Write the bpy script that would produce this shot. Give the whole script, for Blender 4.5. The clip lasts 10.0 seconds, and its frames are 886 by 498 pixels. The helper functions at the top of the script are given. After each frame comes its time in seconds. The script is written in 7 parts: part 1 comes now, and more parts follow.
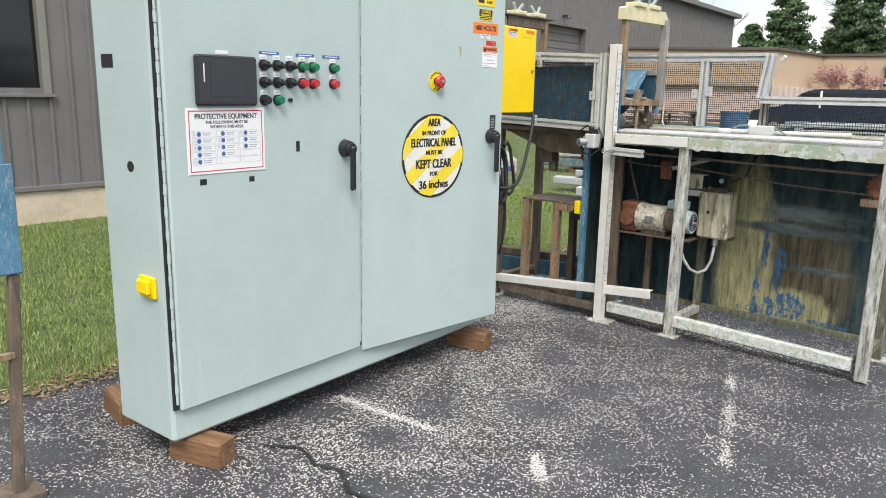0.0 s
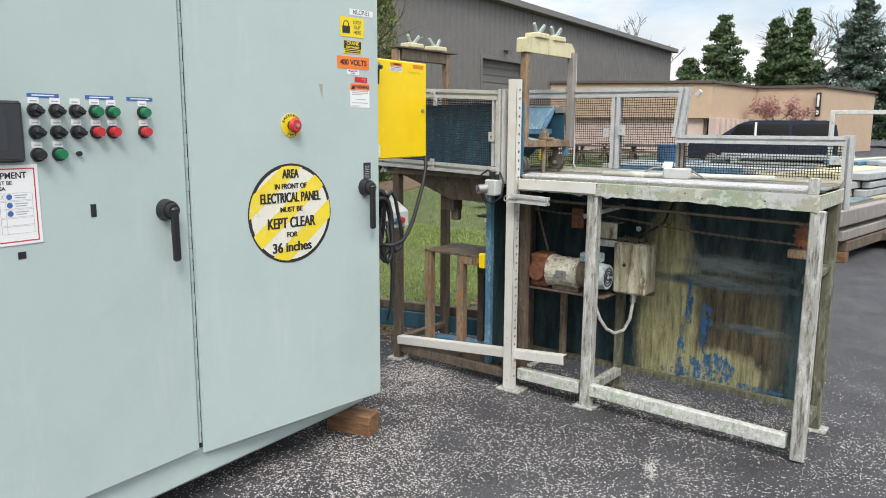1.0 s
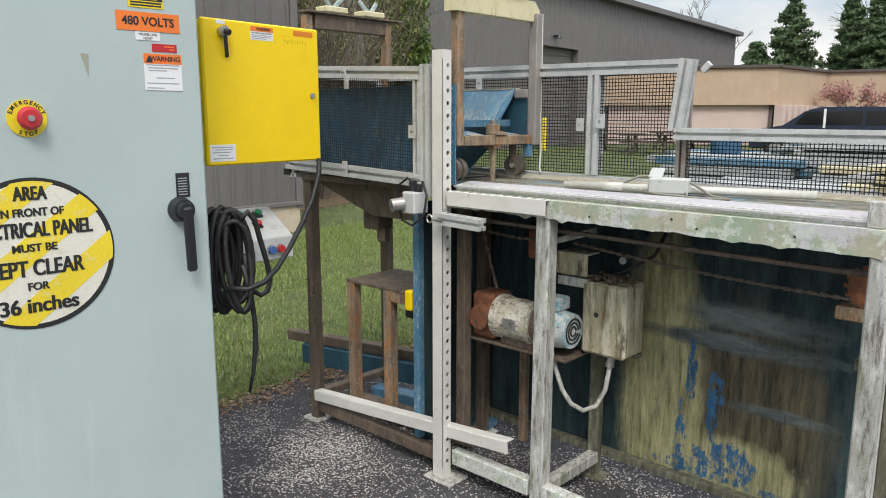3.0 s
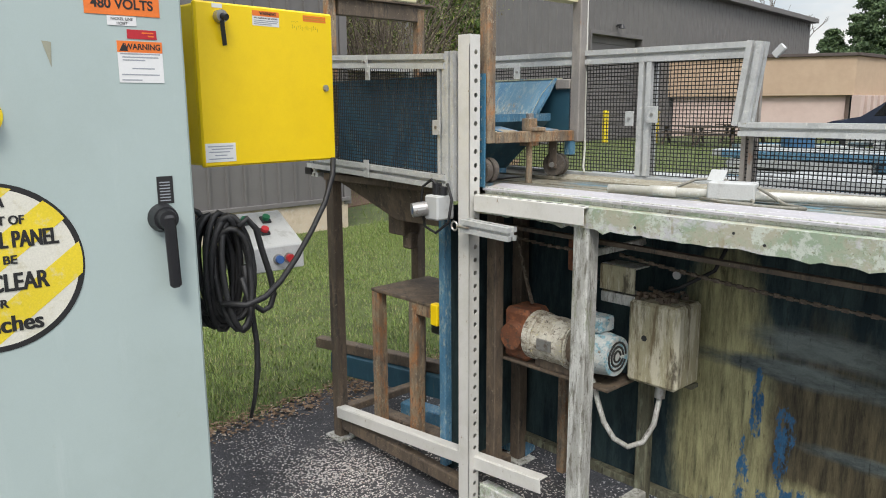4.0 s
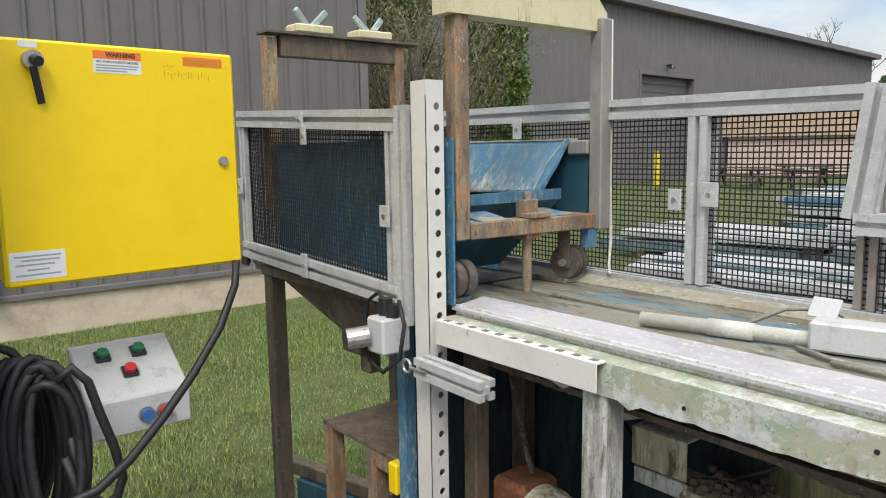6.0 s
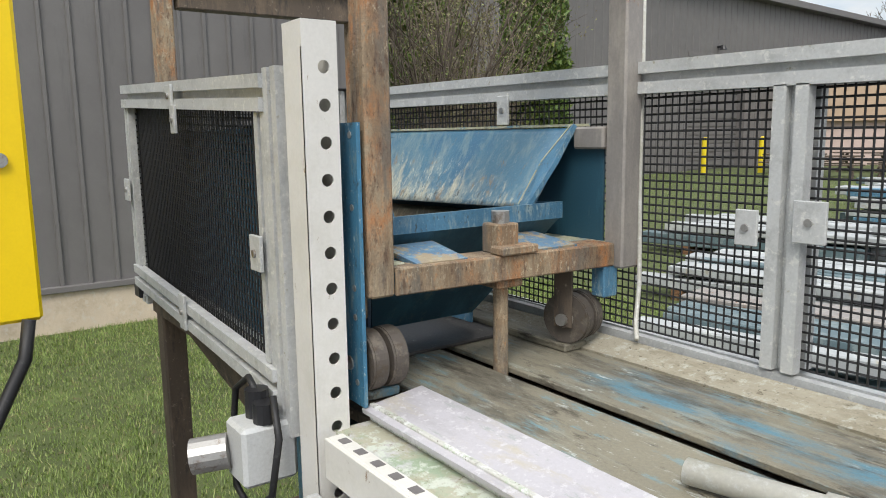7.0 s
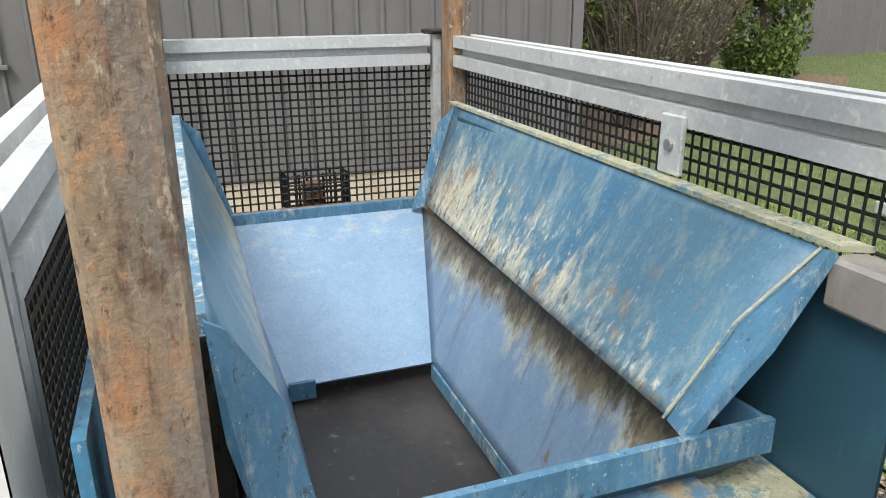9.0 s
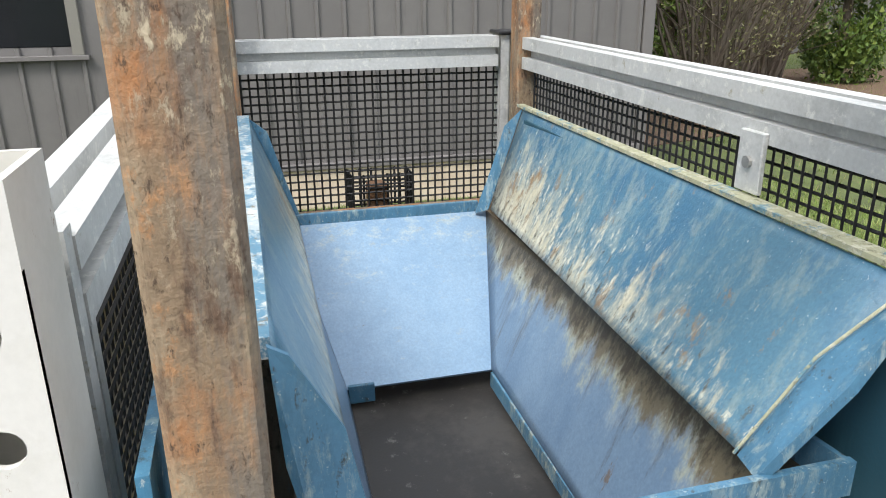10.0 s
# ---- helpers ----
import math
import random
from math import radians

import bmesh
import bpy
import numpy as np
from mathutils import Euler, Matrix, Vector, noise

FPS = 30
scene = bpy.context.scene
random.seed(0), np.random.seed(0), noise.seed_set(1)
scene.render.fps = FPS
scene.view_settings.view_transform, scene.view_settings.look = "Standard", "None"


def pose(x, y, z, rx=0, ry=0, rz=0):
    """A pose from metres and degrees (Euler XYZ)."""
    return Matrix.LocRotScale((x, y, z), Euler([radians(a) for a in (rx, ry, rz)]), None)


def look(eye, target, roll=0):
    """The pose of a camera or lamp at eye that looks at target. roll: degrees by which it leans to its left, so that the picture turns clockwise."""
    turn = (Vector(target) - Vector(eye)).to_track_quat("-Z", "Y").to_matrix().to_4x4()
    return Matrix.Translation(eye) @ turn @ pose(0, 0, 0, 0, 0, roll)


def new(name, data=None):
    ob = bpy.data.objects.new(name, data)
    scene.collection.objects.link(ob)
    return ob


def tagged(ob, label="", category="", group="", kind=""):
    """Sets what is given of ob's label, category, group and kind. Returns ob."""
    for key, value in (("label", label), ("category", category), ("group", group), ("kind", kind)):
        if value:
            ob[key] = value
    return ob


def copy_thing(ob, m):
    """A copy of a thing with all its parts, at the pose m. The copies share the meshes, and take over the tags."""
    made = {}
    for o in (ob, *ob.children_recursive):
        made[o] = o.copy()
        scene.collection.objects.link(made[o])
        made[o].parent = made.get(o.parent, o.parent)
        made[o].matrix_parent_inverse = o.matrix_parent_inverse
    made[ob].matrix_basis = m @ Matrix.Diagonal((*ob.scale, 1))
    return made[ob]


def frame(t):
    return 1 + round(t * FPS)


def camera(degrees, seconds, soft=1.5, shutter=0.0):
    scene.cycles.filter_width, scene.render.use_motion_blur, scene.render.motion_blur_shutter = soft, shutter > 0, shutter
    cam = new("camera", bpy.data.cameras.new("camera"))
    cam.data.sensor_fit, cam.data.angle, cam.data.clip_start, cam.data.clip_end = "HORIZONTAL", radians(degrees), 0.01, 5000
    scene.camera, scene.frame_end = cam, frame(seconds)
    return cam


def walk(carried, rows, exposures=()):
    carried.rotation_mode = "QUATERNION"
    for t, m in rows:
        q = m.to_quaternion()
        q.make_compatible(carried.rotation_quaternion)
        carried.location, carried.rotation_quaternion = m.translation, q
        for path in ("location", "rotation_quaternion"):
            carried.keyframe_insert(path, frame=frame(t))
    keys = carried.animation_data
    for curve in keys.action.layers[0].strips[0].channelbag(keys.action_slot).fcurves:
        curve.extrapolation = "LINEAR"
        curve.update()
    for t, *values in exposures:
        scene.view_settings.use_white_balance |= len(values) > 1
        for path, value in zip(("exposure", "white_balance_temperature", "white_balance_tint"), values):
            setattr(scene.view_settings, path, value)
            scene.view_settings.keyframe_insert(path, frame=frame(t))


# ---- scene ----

S = 1.18  # metres per plan unit
cam = camera(61.9, 10.0, 1.0)
PATH = [
    (0, (0.128, 0.037, 1.247), (-1.177, 1.494, 0.83), 1.1),
    (0.5, (0.129, 0.346, 1.269), (-1.125, 1.862, 0.908), 0.8),
    (1, (0.035, 0.635, 1.285), (-1.186, 2.185, 0.959), 0.3),
    (1.5, (-0.004, 0.912, 1.271), (-1.235, 2.456, 0.957), 0.1),
    (2, (-0.025, 1.204, 1.292), (-1.278, 2.729, 0.971), 0.1),
    (2.5, (-0.107, 1.492, 1.284), (-1.399, 2.984, 0.957), -0.0),
    (3.8, (-0.274, 2.042, 1.314), (-1.479, 3.187, 0.987), -0.2),
    (4, (-0.302, 2.049, 1.297), (-1.75, 3.376, 0.923), -0.3),
    (4.5, (-0.378, 2.042, 1.301), (-1.873, 3.316, 0.924), -0.4),
    (5, (-0.441, 2.209, 1.29), (-1.97, 3.447, 0.931), -0.6),
    (5.5, (-0.524, 2.48, 1.342), (-2.068, 3.709, 1.022), -0.7),
    (6, (-0.729, 2.717, 1.372), (-2.278, 3.953, 1.108), -0.9),
    (6.2, (-0.816, 2.806, 1.389), (-2.37, 4.043, 1.153), -1.1),
    (7.3, (-1.218, 3.362, 1.378), (-2.868, 4.434, 1.017), -0.6),
    (7.5, (-1.29, 3.423, 1.399), (-2.963, 4.439, 0.991), -0.6),
    (8, (-1.44, 3.558, 1.471), (-3.169, 4.426, 0.96), -0.6),
    (8.5, (-1.536, 3.643, 1.522), (-3.297, 4.379, 0.926), -0.7),
    (9, (-1.602, 3.688, 1.542), (-3.385, 4.323, 0.897), -0.4),
    (9.5, (-1.623, 3.696, 1.557), (-3.423, 4.246, 0.882), -0.4),
    (10, (-1.617, 3.69, 1.557), (-3.442, 4.166, 0.889), -0.4),
]
walk(cam, [(t, look(Vector(eye) * S, Vector(target) * S, roll)) for t, eye, target, roll in PATH],
     [(0, 0.28), (1, 0.16), (2.5, -0.02), (6, -0.02), (7.5, 0.02), (8.5, 0.27), (9.5, 0.42), (10, 0.43)])

# ---------------------------------------------------------------- light
SUN_ELEV, SUN_ROT = radians(50), radians(135)
world = bpy.data.worlds.new("sky")
scene.world = world
world.use_nodes = True
wn, wl = world.node_tree.nodes, world.node_tree.links
wn.clear()
w_out = wn.new("ShaderNodeOutputWorld")
w_bg = wn.new("ShaderNodeBackground")
w_sky = wn.new("ShaderNodeTexSky")
w_sky.sky_type = "NISHITA"
w_sky.sun_disc = False
w_sky.sun_elevation, w_sky.sun_rotation = SUN_ELEV, SUN_ROT
w_tc = wn.new("ShaderNodeTexCoord")
w_map = wn.new("ShaderNodeMapping")
w_map.inputs["Scale"].default_value = (1.0, 1.0, 2.6)
w_noise = wn.new("ShaderNodeTexNoise")
w_noise.inputs["Scale"].default_value = 3.2
w_noise.inputs["Detail"].default_value = 8
w_noise.inputs["Roughness"].default_value = 0.55
w_ramp = wn.new("ShaderNodeValToRGB")
w_ramp.color_ramp.elements[0].position, w_ramp.color_ramp.elements[0].color = 0.38, (0.25, 0.25, 0.25, 1)
w_ramp.color_ramp.elements[1].position, w_ramp.color_ramp.elements[1].color = 0.56, (0.95, 0.95, 0.95, 1)
w_noise2 = wn.new("ShaderNodeTexNoise")
w_noise2.inputs["Scale"].default_value = 6.0
w_noise2.inputs["Detail"].default_value = 6
w_cloud = wn.new("ShaderNodeValToRGB")
w_cloud.color_ramp.elements[0].position, w_cloud.color_ramp.elements[0].color = 0.3, (5.2, 5.35, 5.55, 1)
w_cloud.color_ramp.elements[1].position, w_cloud.color_ramp.elements[1].color = 0.7, (8.3, 8.2, 8.0, 1)
w_mix = wn.new("ShaderNodeMix")
w_mix.data_type = "RGBA"
wl.new(w_tc.outputs["Generated"], w_map.inputs["Vector"])
wl.new(w_map.outputs["Vector"], w_noise.inputs["Vector"])
wl.new(w_map.outputs["Vector"], w_noise2.inputs["Vector"])
wl.new(w_noise.outputs["Fac"], w_ramp.inputs["Fac"])
wl.new(w_noise2.outputs["Fac"], w_cloud.inputs["Fac"])
wl.new(w_ramp.outputs["Color"], w_mix.inputs["Factor"])
wl.new(w_sky.outputs["Color"], w_mix.inputs["A"])
wl.new(w_cloud.outputs["Color"], w_mix.inputs["B"])
w_sep = wn.new("ShaderNodeSeparateXYZ")
w_up = wn.new("ShaderNodeMapRange")
w_up.inputs["From Min"].default_value, w_up.inputs["From Max"].default_value = 0.12, 1.0
w_up.inputs["To Min"].default_value, w_up.inputs["To Max"].default_value = 1.12, 2.95
w_scale = wn.new("ShaderNodeVectorMath")
w_scale.operation = "SCALE"
wl.new(w_tc.outputs["Generated"], w_sep.inputs["Vector"])
wl.new(w_sep.outputs["Z"], w_up.inputs["Value"])
wl.new(w_mix.outputs["Result"], w_scale.inputs[0])
wl.new(w_up.outputs["Result"], w_scale.inputs["Scale"])
wl.new(w_scale.outputs["Vector"], w_bg.inputs["Color"])
w_bg.inputs["Strength"].default_value = 0.115
wl.new(w_bg.outputs["Background"], w_out.inputs["Surface"])
sun = new("sun", bpy.data.lights.new("sun", "SUN"))
sun.data.energy, sun.data.angle, sun.data.color = 2.3, radians(20), (1.0, 0.96, 0.9)
sun.matrix_world = look((0, 0, 30), (-14, 14, 6.4))
scene.view_settings.exposure = 0.0


# ---------------------------------------------------------------- materials
def col(c):
    return (c[0], c[1], c[2], 1.0)


def ramp(nt, fac, lo, hi, a, b):
    r = nt.nodes.new("ShaderNodeValToRGB")
    r.color_ramp.elements[0].position, r.color_ramp.elements[0].color = lo, a
    r.color_ramp.elements[1].position, r.color_ramp.elements[1].color = hi, b
    nt.links.new(fac, r.inputs["Fac"])
    return r.outputs["Color"]


def noise_tex(nt, vec, scale, detail=6.0, rough=0.6):
    n = nt.nodes.new("ShaderNodeTexNoise")
    n.inputs["Scale"].default_value, n.inputs["Detail"].default_value, n.inputs["Roughness"].default_value = scale, detail, rough
    nt.links.new(vec, n.inputs["Vector"])
    return n.outputs["Fac"]


def mix(nt, fac, a, b, mode="MIX"):
    m = nt.nodes.new("ShaderNodeMix")
    m.data_type, m.blend_type = "RGBA", mode
    for key, v in (("Factor", fac), ("A", a), ("B", b)):
        sock = [s for s in m.inputs if s.name == key and (s.type == "RGBA" or key == "Factor" and s.type == "VALUE")][0]
        if isinstance(v, (int, float)):
            sock.default_value = v
        elif isinstance(v, tuple):
            sock.default_value = col(v)
        else:
            nt.links.new(v, sock)
    return [s for s in m.outputs if s.type == "RGBA"][0]


W, K = (1, 1, 1, 1), (0, 0, 0, 1)


def weather(name, base, layers=(), rough=(0.4, 0.65), metal=0.0, bump=0.15, fine=220.0, tone=0.12, rand=0.0, spec=0.5):
    """layers: (colour, scale, low, high, stretch xyz) laid over one another by noise."""
    m = bpy.data.materials.new(name)
    m.use_nodes = True
    nt = m.node_tree
    bsdf = nt.nodes["Principled BSDF"]
    tc = nt.nodes.new("ShaderNodeTexCoord")
    vec = tc.outputs["Object"]
    c = None
    height = None
    cur = base
    for lay in layers:
        colour, scale, lo, hi, stretch = lay[:5]
        lo, hi, scale = 0.5 + (lo - 0.5) * 0.62, 0.5 + (hi - 0.5) * 0.62, scale * 1.7
        mp = nt.nodes.new("ShaderNodeMapping")
        mp.inputs["Scale"].default_value = stretch
        mp.inputs["Location"].default_value = (scale * 0.37, scale * 0.11, scale * 0.73)
        nt.links.new(vec, mp.inputs["Vector"])
        f = noise_tex(nt, mp.outputs["Vector"], scale, 12.0, 0.74)
        fac = ramp(nt, f, lo, hi, K, (0.9, 0.9, 0.9, 1))
        if len(lay) > 5:
            wide = ramp(nt, noise_tex(nt, vec, lay[5], 3.0, 0.5), 0.42, 0.58, K, W)
            fac = mix(nt, 1.0, fac, wide, "MULTIPLY")
        cur = mix(nt, fac, cur, colour)
        height = fac if height is None else mix(nt, 0.5, height, fac)
    fn = noise_tex(nt, vec, fine, 4.0, 0.6)
    tn = noise_tex(nt, vec, 3.5, 3.0, 0.5)
    g = ramp(nt, fn, 0.25, 0.75, (1 - tone, 1 - tone, 1 - tone, 1), (1 + tone * 0.6,) * 3 + (1,))
    g2 = ramp(nt, tn, 0.3, 0.7, (1 - tone * 0.8,) * 3 + (1,), (1 + tone * 0.5,) * 3 + (1,))
    cur = mix(nt, 1.0, cur, g, "MULTIPLY")
    cur = mix(nt, 1.0, cur, g2, "MULTIPLY")
    if rand:
        oi = nt.nodes.new("ShaderNodeObjectInfo")
        g3 = ramp(nt, oi.outputs["Random"], 0.0, 1.0, (1 - rand,) * 3 + (1,), (1 + rand,) * 3 + (1,))
        cur = mix(nt, 1.0, cur, g3, "MULTIPLY")
    nt.links.new(cur, bsdf.inputs["Base Color"])
    mr = nt.nodes.new("ShaderNodeMapRange")
    mr.inputs["To Min"].default_value, mr.inputs["To Max"].default_value = rough
    nt.links.new(fn, mr.inputs["Value"])
    nt.links.new(mr.outputs["Result"], bsdf.inputs["Roughness"])
    bsdf.inputs["Metallic"].default_value = metal
    bsdf.inputs["Specular IOR Level"].default_value = spec
    if bump:
        h = fn if height is None else mix(nt, 0.45, fn, height)
        b = nt.nodes.new("ShaderNodeBump")
        b.inputs["Strength"].default_value, b.inputs["Distance"].default_value = bump, 0.004
        nt.links.new(h, b.inputs["Height"])
        nt.links.new(b.outputs["Normal"], bsdf.inputs["Normal"])
    return m


def plain(name, c, rough=0.45, metal=0.0, tone=0.08):
    return weather(name, c, (), (rough * 0.85, min(1, rough * 1.15)), metal, 0.05, 150.0, tone)


def math_node(nt, op, a, b=0.0):
    n = nt.nodes.new("ShaderNodeMath")
    n.operation = op
    for sock, v in zip(n.inputs, (a, b)):
        if isinstance(v, (int, float)):
            sock.default_value = v
        else:
            nt.links.new(v, sock)
    return n.outputs["Value"]


def mapped(nt, vec, scale, shift=(0.0, 0.0, 0.0)):
    mp = nt.nodes.new("ShaderNodeMapping")
    mp.inputs["Scale"].default_value, mp.inputs["Location"].default_value = scale, shift
    nt.links.new(vec, mp.inputs["Vector"])
    return mp.outputs["Vector"]


def blot(nt, vec, centre, radius, ragged, scale, stretch=(1, 1, 1), soft=0.2):
    """A ragged stain round centre, in plan units from the thing's origin."""
    c, r = [v * S for v in centre], [v * S for v in radius]
    q = mapped(nt, vec, tuple(1 / v for v in r), tuple(-a / b for a, b in zip(c, r)))
    ln = nt.nodes.new("ShaderNodeVectorMath")
    ln.operation = "LENGTH"
    nt.links.new(q, ln.inputs[0])
    f = noise_tex(nt, mapped(nt, vec, stretch, (centre[0] * 3.1, 0.7, centre[2] * 5.3)), scale, 12.0, 0.72)
    d = math_node(nt, "ADD", ln.outputs["Value"], math_node(nt, "MULTIPLY", math_node(nt, "SUBTRACT", f, 0.5), ragged))
    return ramp(nt, d, 1 - soft, 1 + soft, W, K)


def finish_paint(m, nt, cur, height, rough, bump, spec, fine=260.0, tone=0.14):
    bsdf = nt.nodes["Principled BSDF"]
    vec = nt.nodes.new("ShaderNodeTexCoord").outputs["Object"]
    fn = noise_tex(nt, vec, fine, 5.0, 0.65)
    cur = mix(nt, 1.0, cur, ramp(nt, fn, 0.3, 0.7, (1 - tone,) * 3 + (1,), (1 + tone * 0.7,) * 3 + (1,)), "MULTIPLY")
    nt.links.new(cur, bsdf.inputs["Base Color"])
    mr = nt.nodes.new("ShaderNodeMapRange")
    mr.inputs["To Min"].default_value, mr.inputs["To Max"].default_value = rough
    nt.links.new(height, mr.inputs["Value"])
    nt.links.new(mr.outputs["Result"], bsdf.inputs["Roughness"])
    bsdf.inputs["Specular IOR Level"].default_value = spec
    b = nt.nodes.new("ShaderNodeBump")
    b.inputs["Strength"].default_value, b.inputs["Distance"].default_value = bump, 0.004
    nt.links.new(mix(nt, 0.5, fn, height), b.inputs["Height"])
    nt.links.new(b.outputs["Normal"], bsdf.inputs["Normal"])
    return m


def runs(name, base, layers, rough=(0.3, 0.5), bump=0.25, spec=0.5):
    """Paint on a sloping sheet, with stains that run down it. layers: colour, runs per metre across, stretch down, low, high, pull to the top, pull to the far end."""
    m = bpy.data.materials.new(name)
    m.use_nodes = True
    nt = m.node_tree
    tc = nt.nodes.new("ShaderNodeTexCoord")
    sep = nt.nodes.new("ShaderNodeSeparateXYZ")
    nt.links.new(tc.outputs["Generated"], sep.inputs["Vector"])
    up = math_node(nt, "SUBTRACT", sep.outputs["Z"], 0.5)
    far = math_node(nt, "SUBTRACT", 0.5, sep.outputs["X"])
    cur, height = base, None
    for k, (colour, across, down, lo, hi, top, end) in enumerate(layers):
        f = noise_tex(nt, mapped(nt, tc.outputs["Object"], (1, down, down), (k * 1.37, k * 0.53, k * 2.1)), across, 13.0, 0.76)
        f = math_node(nt, "ADD", f, math_node(nt, "MULTIPLY", up, top))
        f = math_node(nt, "ADD", f, math_node(nt, "MULTIPLY", far, end))
        fac = ramp(nt, f, lo, hi, K, (0.93, 0.93, 0.93, 1))
        cur = mix(nt, fac, cur, colour)
        height = fac if height is None else mix(nt, 0.5, height, fac)
    return finish_paint(m, nt, cur, height, rough, bump, spec)


def panel_paint():
    """The blue sheet under the deck: an olive field, a brown field, pale ledges and bare blue patches."""
    m = bpy.data.materials.new("olive_stained_blue_sheet")
    m.use_nodes = True
    nt = m.node_tree
    vec = nt.nodes.new("ShaderNodeTexCoord").outputs["Object"]

    def field(colour_a, colour_b, scale, stretch, lo, hi):
        return mix(nt, ramp(nt, noise_tex(nt, mapped(nt, vec, stretch), scale, 12.0, 0.75), lo, hi, K, W), colour_a, colour_b)

    cur = field((0.014, 0.028, 0.034), (0.05, 0.08, 0.08), 9.0, (1, 1, 0.2), 0.42, 0.62)
    olive = field((0.12, 0.115, 0.062), (0.43, 0.40, 0.21), 34.0, (1, 1, 0.11), 0.36, 0.60)
    brown = field((0.030, 0.025, 0.018), (0.155, 0.13, 0.075), 30.0, (1, 1, 0.10), 0.38, 0.64)
    teal = field((0.055, 0.068, 0.066), (0.17, 0.195, 0.185), 16.0, (0.3, 1, 1), 0.38, 0.62)
    blue = field((0.020, 0.085, 0.18), (0.045, 0.14, 0.26), 12.0, (1, 1, 0.6), 0.4, 0.6)
    UP, FLAT = (1, 1, 0.35), (0.4, 1, 1)
    cur = mix(nt, blot(nt, vec, (0.62, 0.2, 0.36), (0.30, 4, 0.40), 1.0, 5.0, UP, 0.45), cur, brown)
    cur = mix(nt, blot(nt, vec, (0.33, 0.2, 0.40), (0.17, 4, 0.58), 0.8, 6.0, UP, 0.3), cur, olive)
    cur = mix(nt, blot(nt, vec, (0.55, 0.2, 0.16), (0.30, 4, 0.13), 1.2, 8.0, UP, 0.3), cur, olive)
    cur = mix(nt, blot(nt, vec, (0.62, 0.2, 0.665), (0.28, 4, 0.055), 1.1, 7.0, FLAT, 0.5), cur, teal)
    cur = mix(nt, blot(nt, vec, (0.55, 0.2, 0.58), (0.36, 4, 0.035), 1.4, 9.0, FLAT, 0.5), cur, teal)
    cur = mix(nt, blot(nt, vec, (0.72, 0.2, 0.385), (0.20, 4, 0.028), 1.1, 8.0, FLAT, 0.5), cur, teal)
    for cx, cz, rx, rz in ((0.56, 0.185, 0.085, 0.06), (0.52, 0.36, 0.030, 0.11), (0.41, 0.21, 0.020, 0.17), (0.44, 0.46, 0.018, 0.10), (0.46, 0.125, 0.15, 0.025), (0.74, 0.115, 0.14, 0.014)):
        worn = ramp(nt, noise_tex(nt, mapped(nt, vec, (1, 1, 0.4), (cx * 9, 0.3, cz * 7)), 48.0, 12.0, 0.75), 0.44, 0.52, K, W)
        cur = mix(nt, mix(nt, 1.0, blot(nt, vec, (cx, 0.2, cz), (rx, 4, rz), 3.6, 15.0, (1, 1, 0.5), 0.12), worn, "MULTIPLY"), cur, blue)
    streak = noise_tex(nt, mapped(nt, vec, (1, 1, 0.16)), 60.0, 12.0, 0.78)
    cur = mix(nt, ramp(nt, streak, 0.56, 0.68, K, (0.8, 0.8, 0.8, 1)), cur, (0.014, 0.012, 0.010))
    return finish_paint(m, nt, cur, streak, (0.6, 0.9), 0.35, 0.25)


ISO = (1, 1, 1)
DOWN = (1, 1, 0.12)
M_CAB = weather("grey_green_enamel", (0.43, 0.515, 0.495), [((0.40, 0.48, 0.455), 1.3, 0.45, 0.8, ISO), ((0.47, 0.55, 0.53), 4.0, 0.6, 0.8, DOWN), ((0.36, 0.39, 0.34), 6.0, 0.74, 0.95, ISO)], (0.42, 0.55), 0, 0.04, 320, 0.03)
M_FRAME = weather("weathered_pale_paint", (0.56, 0.56, 0.51), [((0.40, 0.49, 0.34), 7.0, 0.50, 0.64, ISO), ((0.70, 0.71, 0.69), 24.0, 0.50, 0.6, ISO), ((0.20, 0.18, 0.13), 26.0, 0.56, 0.72, (1, 1, 0.4), 5.0), ((0.12, 0.10, 0.07), 80.0, 0.62, 0.72, ISO), ((0.30, 0.30, 0.26), 40.0, 0.58, 0.74, ISO)], (0.6, 0.85), 0, 0.4)
M_APRON = weather("flaking_pale_green_paint", (0.41, 0.395, 0.30), [((0.29, 0.375, 0.26), 3.2, 0.44, 0.60, ISO), ((0.54, 0.53, 0.55), 3.0, 0.54, 0.64, (1, 1, 1.4)), ((0.56, 0.60, 0.52), 16.0, 0.54, 0.62, ISO), ((0.33, 0.29, 0.19), 12.0, 0.60, 0.74, (1, 1, 0.3)), ((0.16, 0.12, 0.08), 60.0, 0.66, 0.73, ISO)], (0.55, 0.8), 0, 0.25, 200, 0.08)
M_CHALK = weather("chalky_white_plate", (0.40, 0.385, 0.40), [((0.48, 0.465, 0.49), 4.0, 0.45, 0.62, (0.4, 1, 1)), ((0.47, 0.43, 0.34), 7.0, 0.58, 0.74, (0.3, 1, 1)), ((0.33, 0.36, 0.34), 22.0, 0.64, 0.74, (0.3, 1, 1)), ((0.56, 0.55, 0.56), 36.0, 0.58, 0.66, ISO)], (0.45, 0.7), 0, 0.25, 180, 0.07)
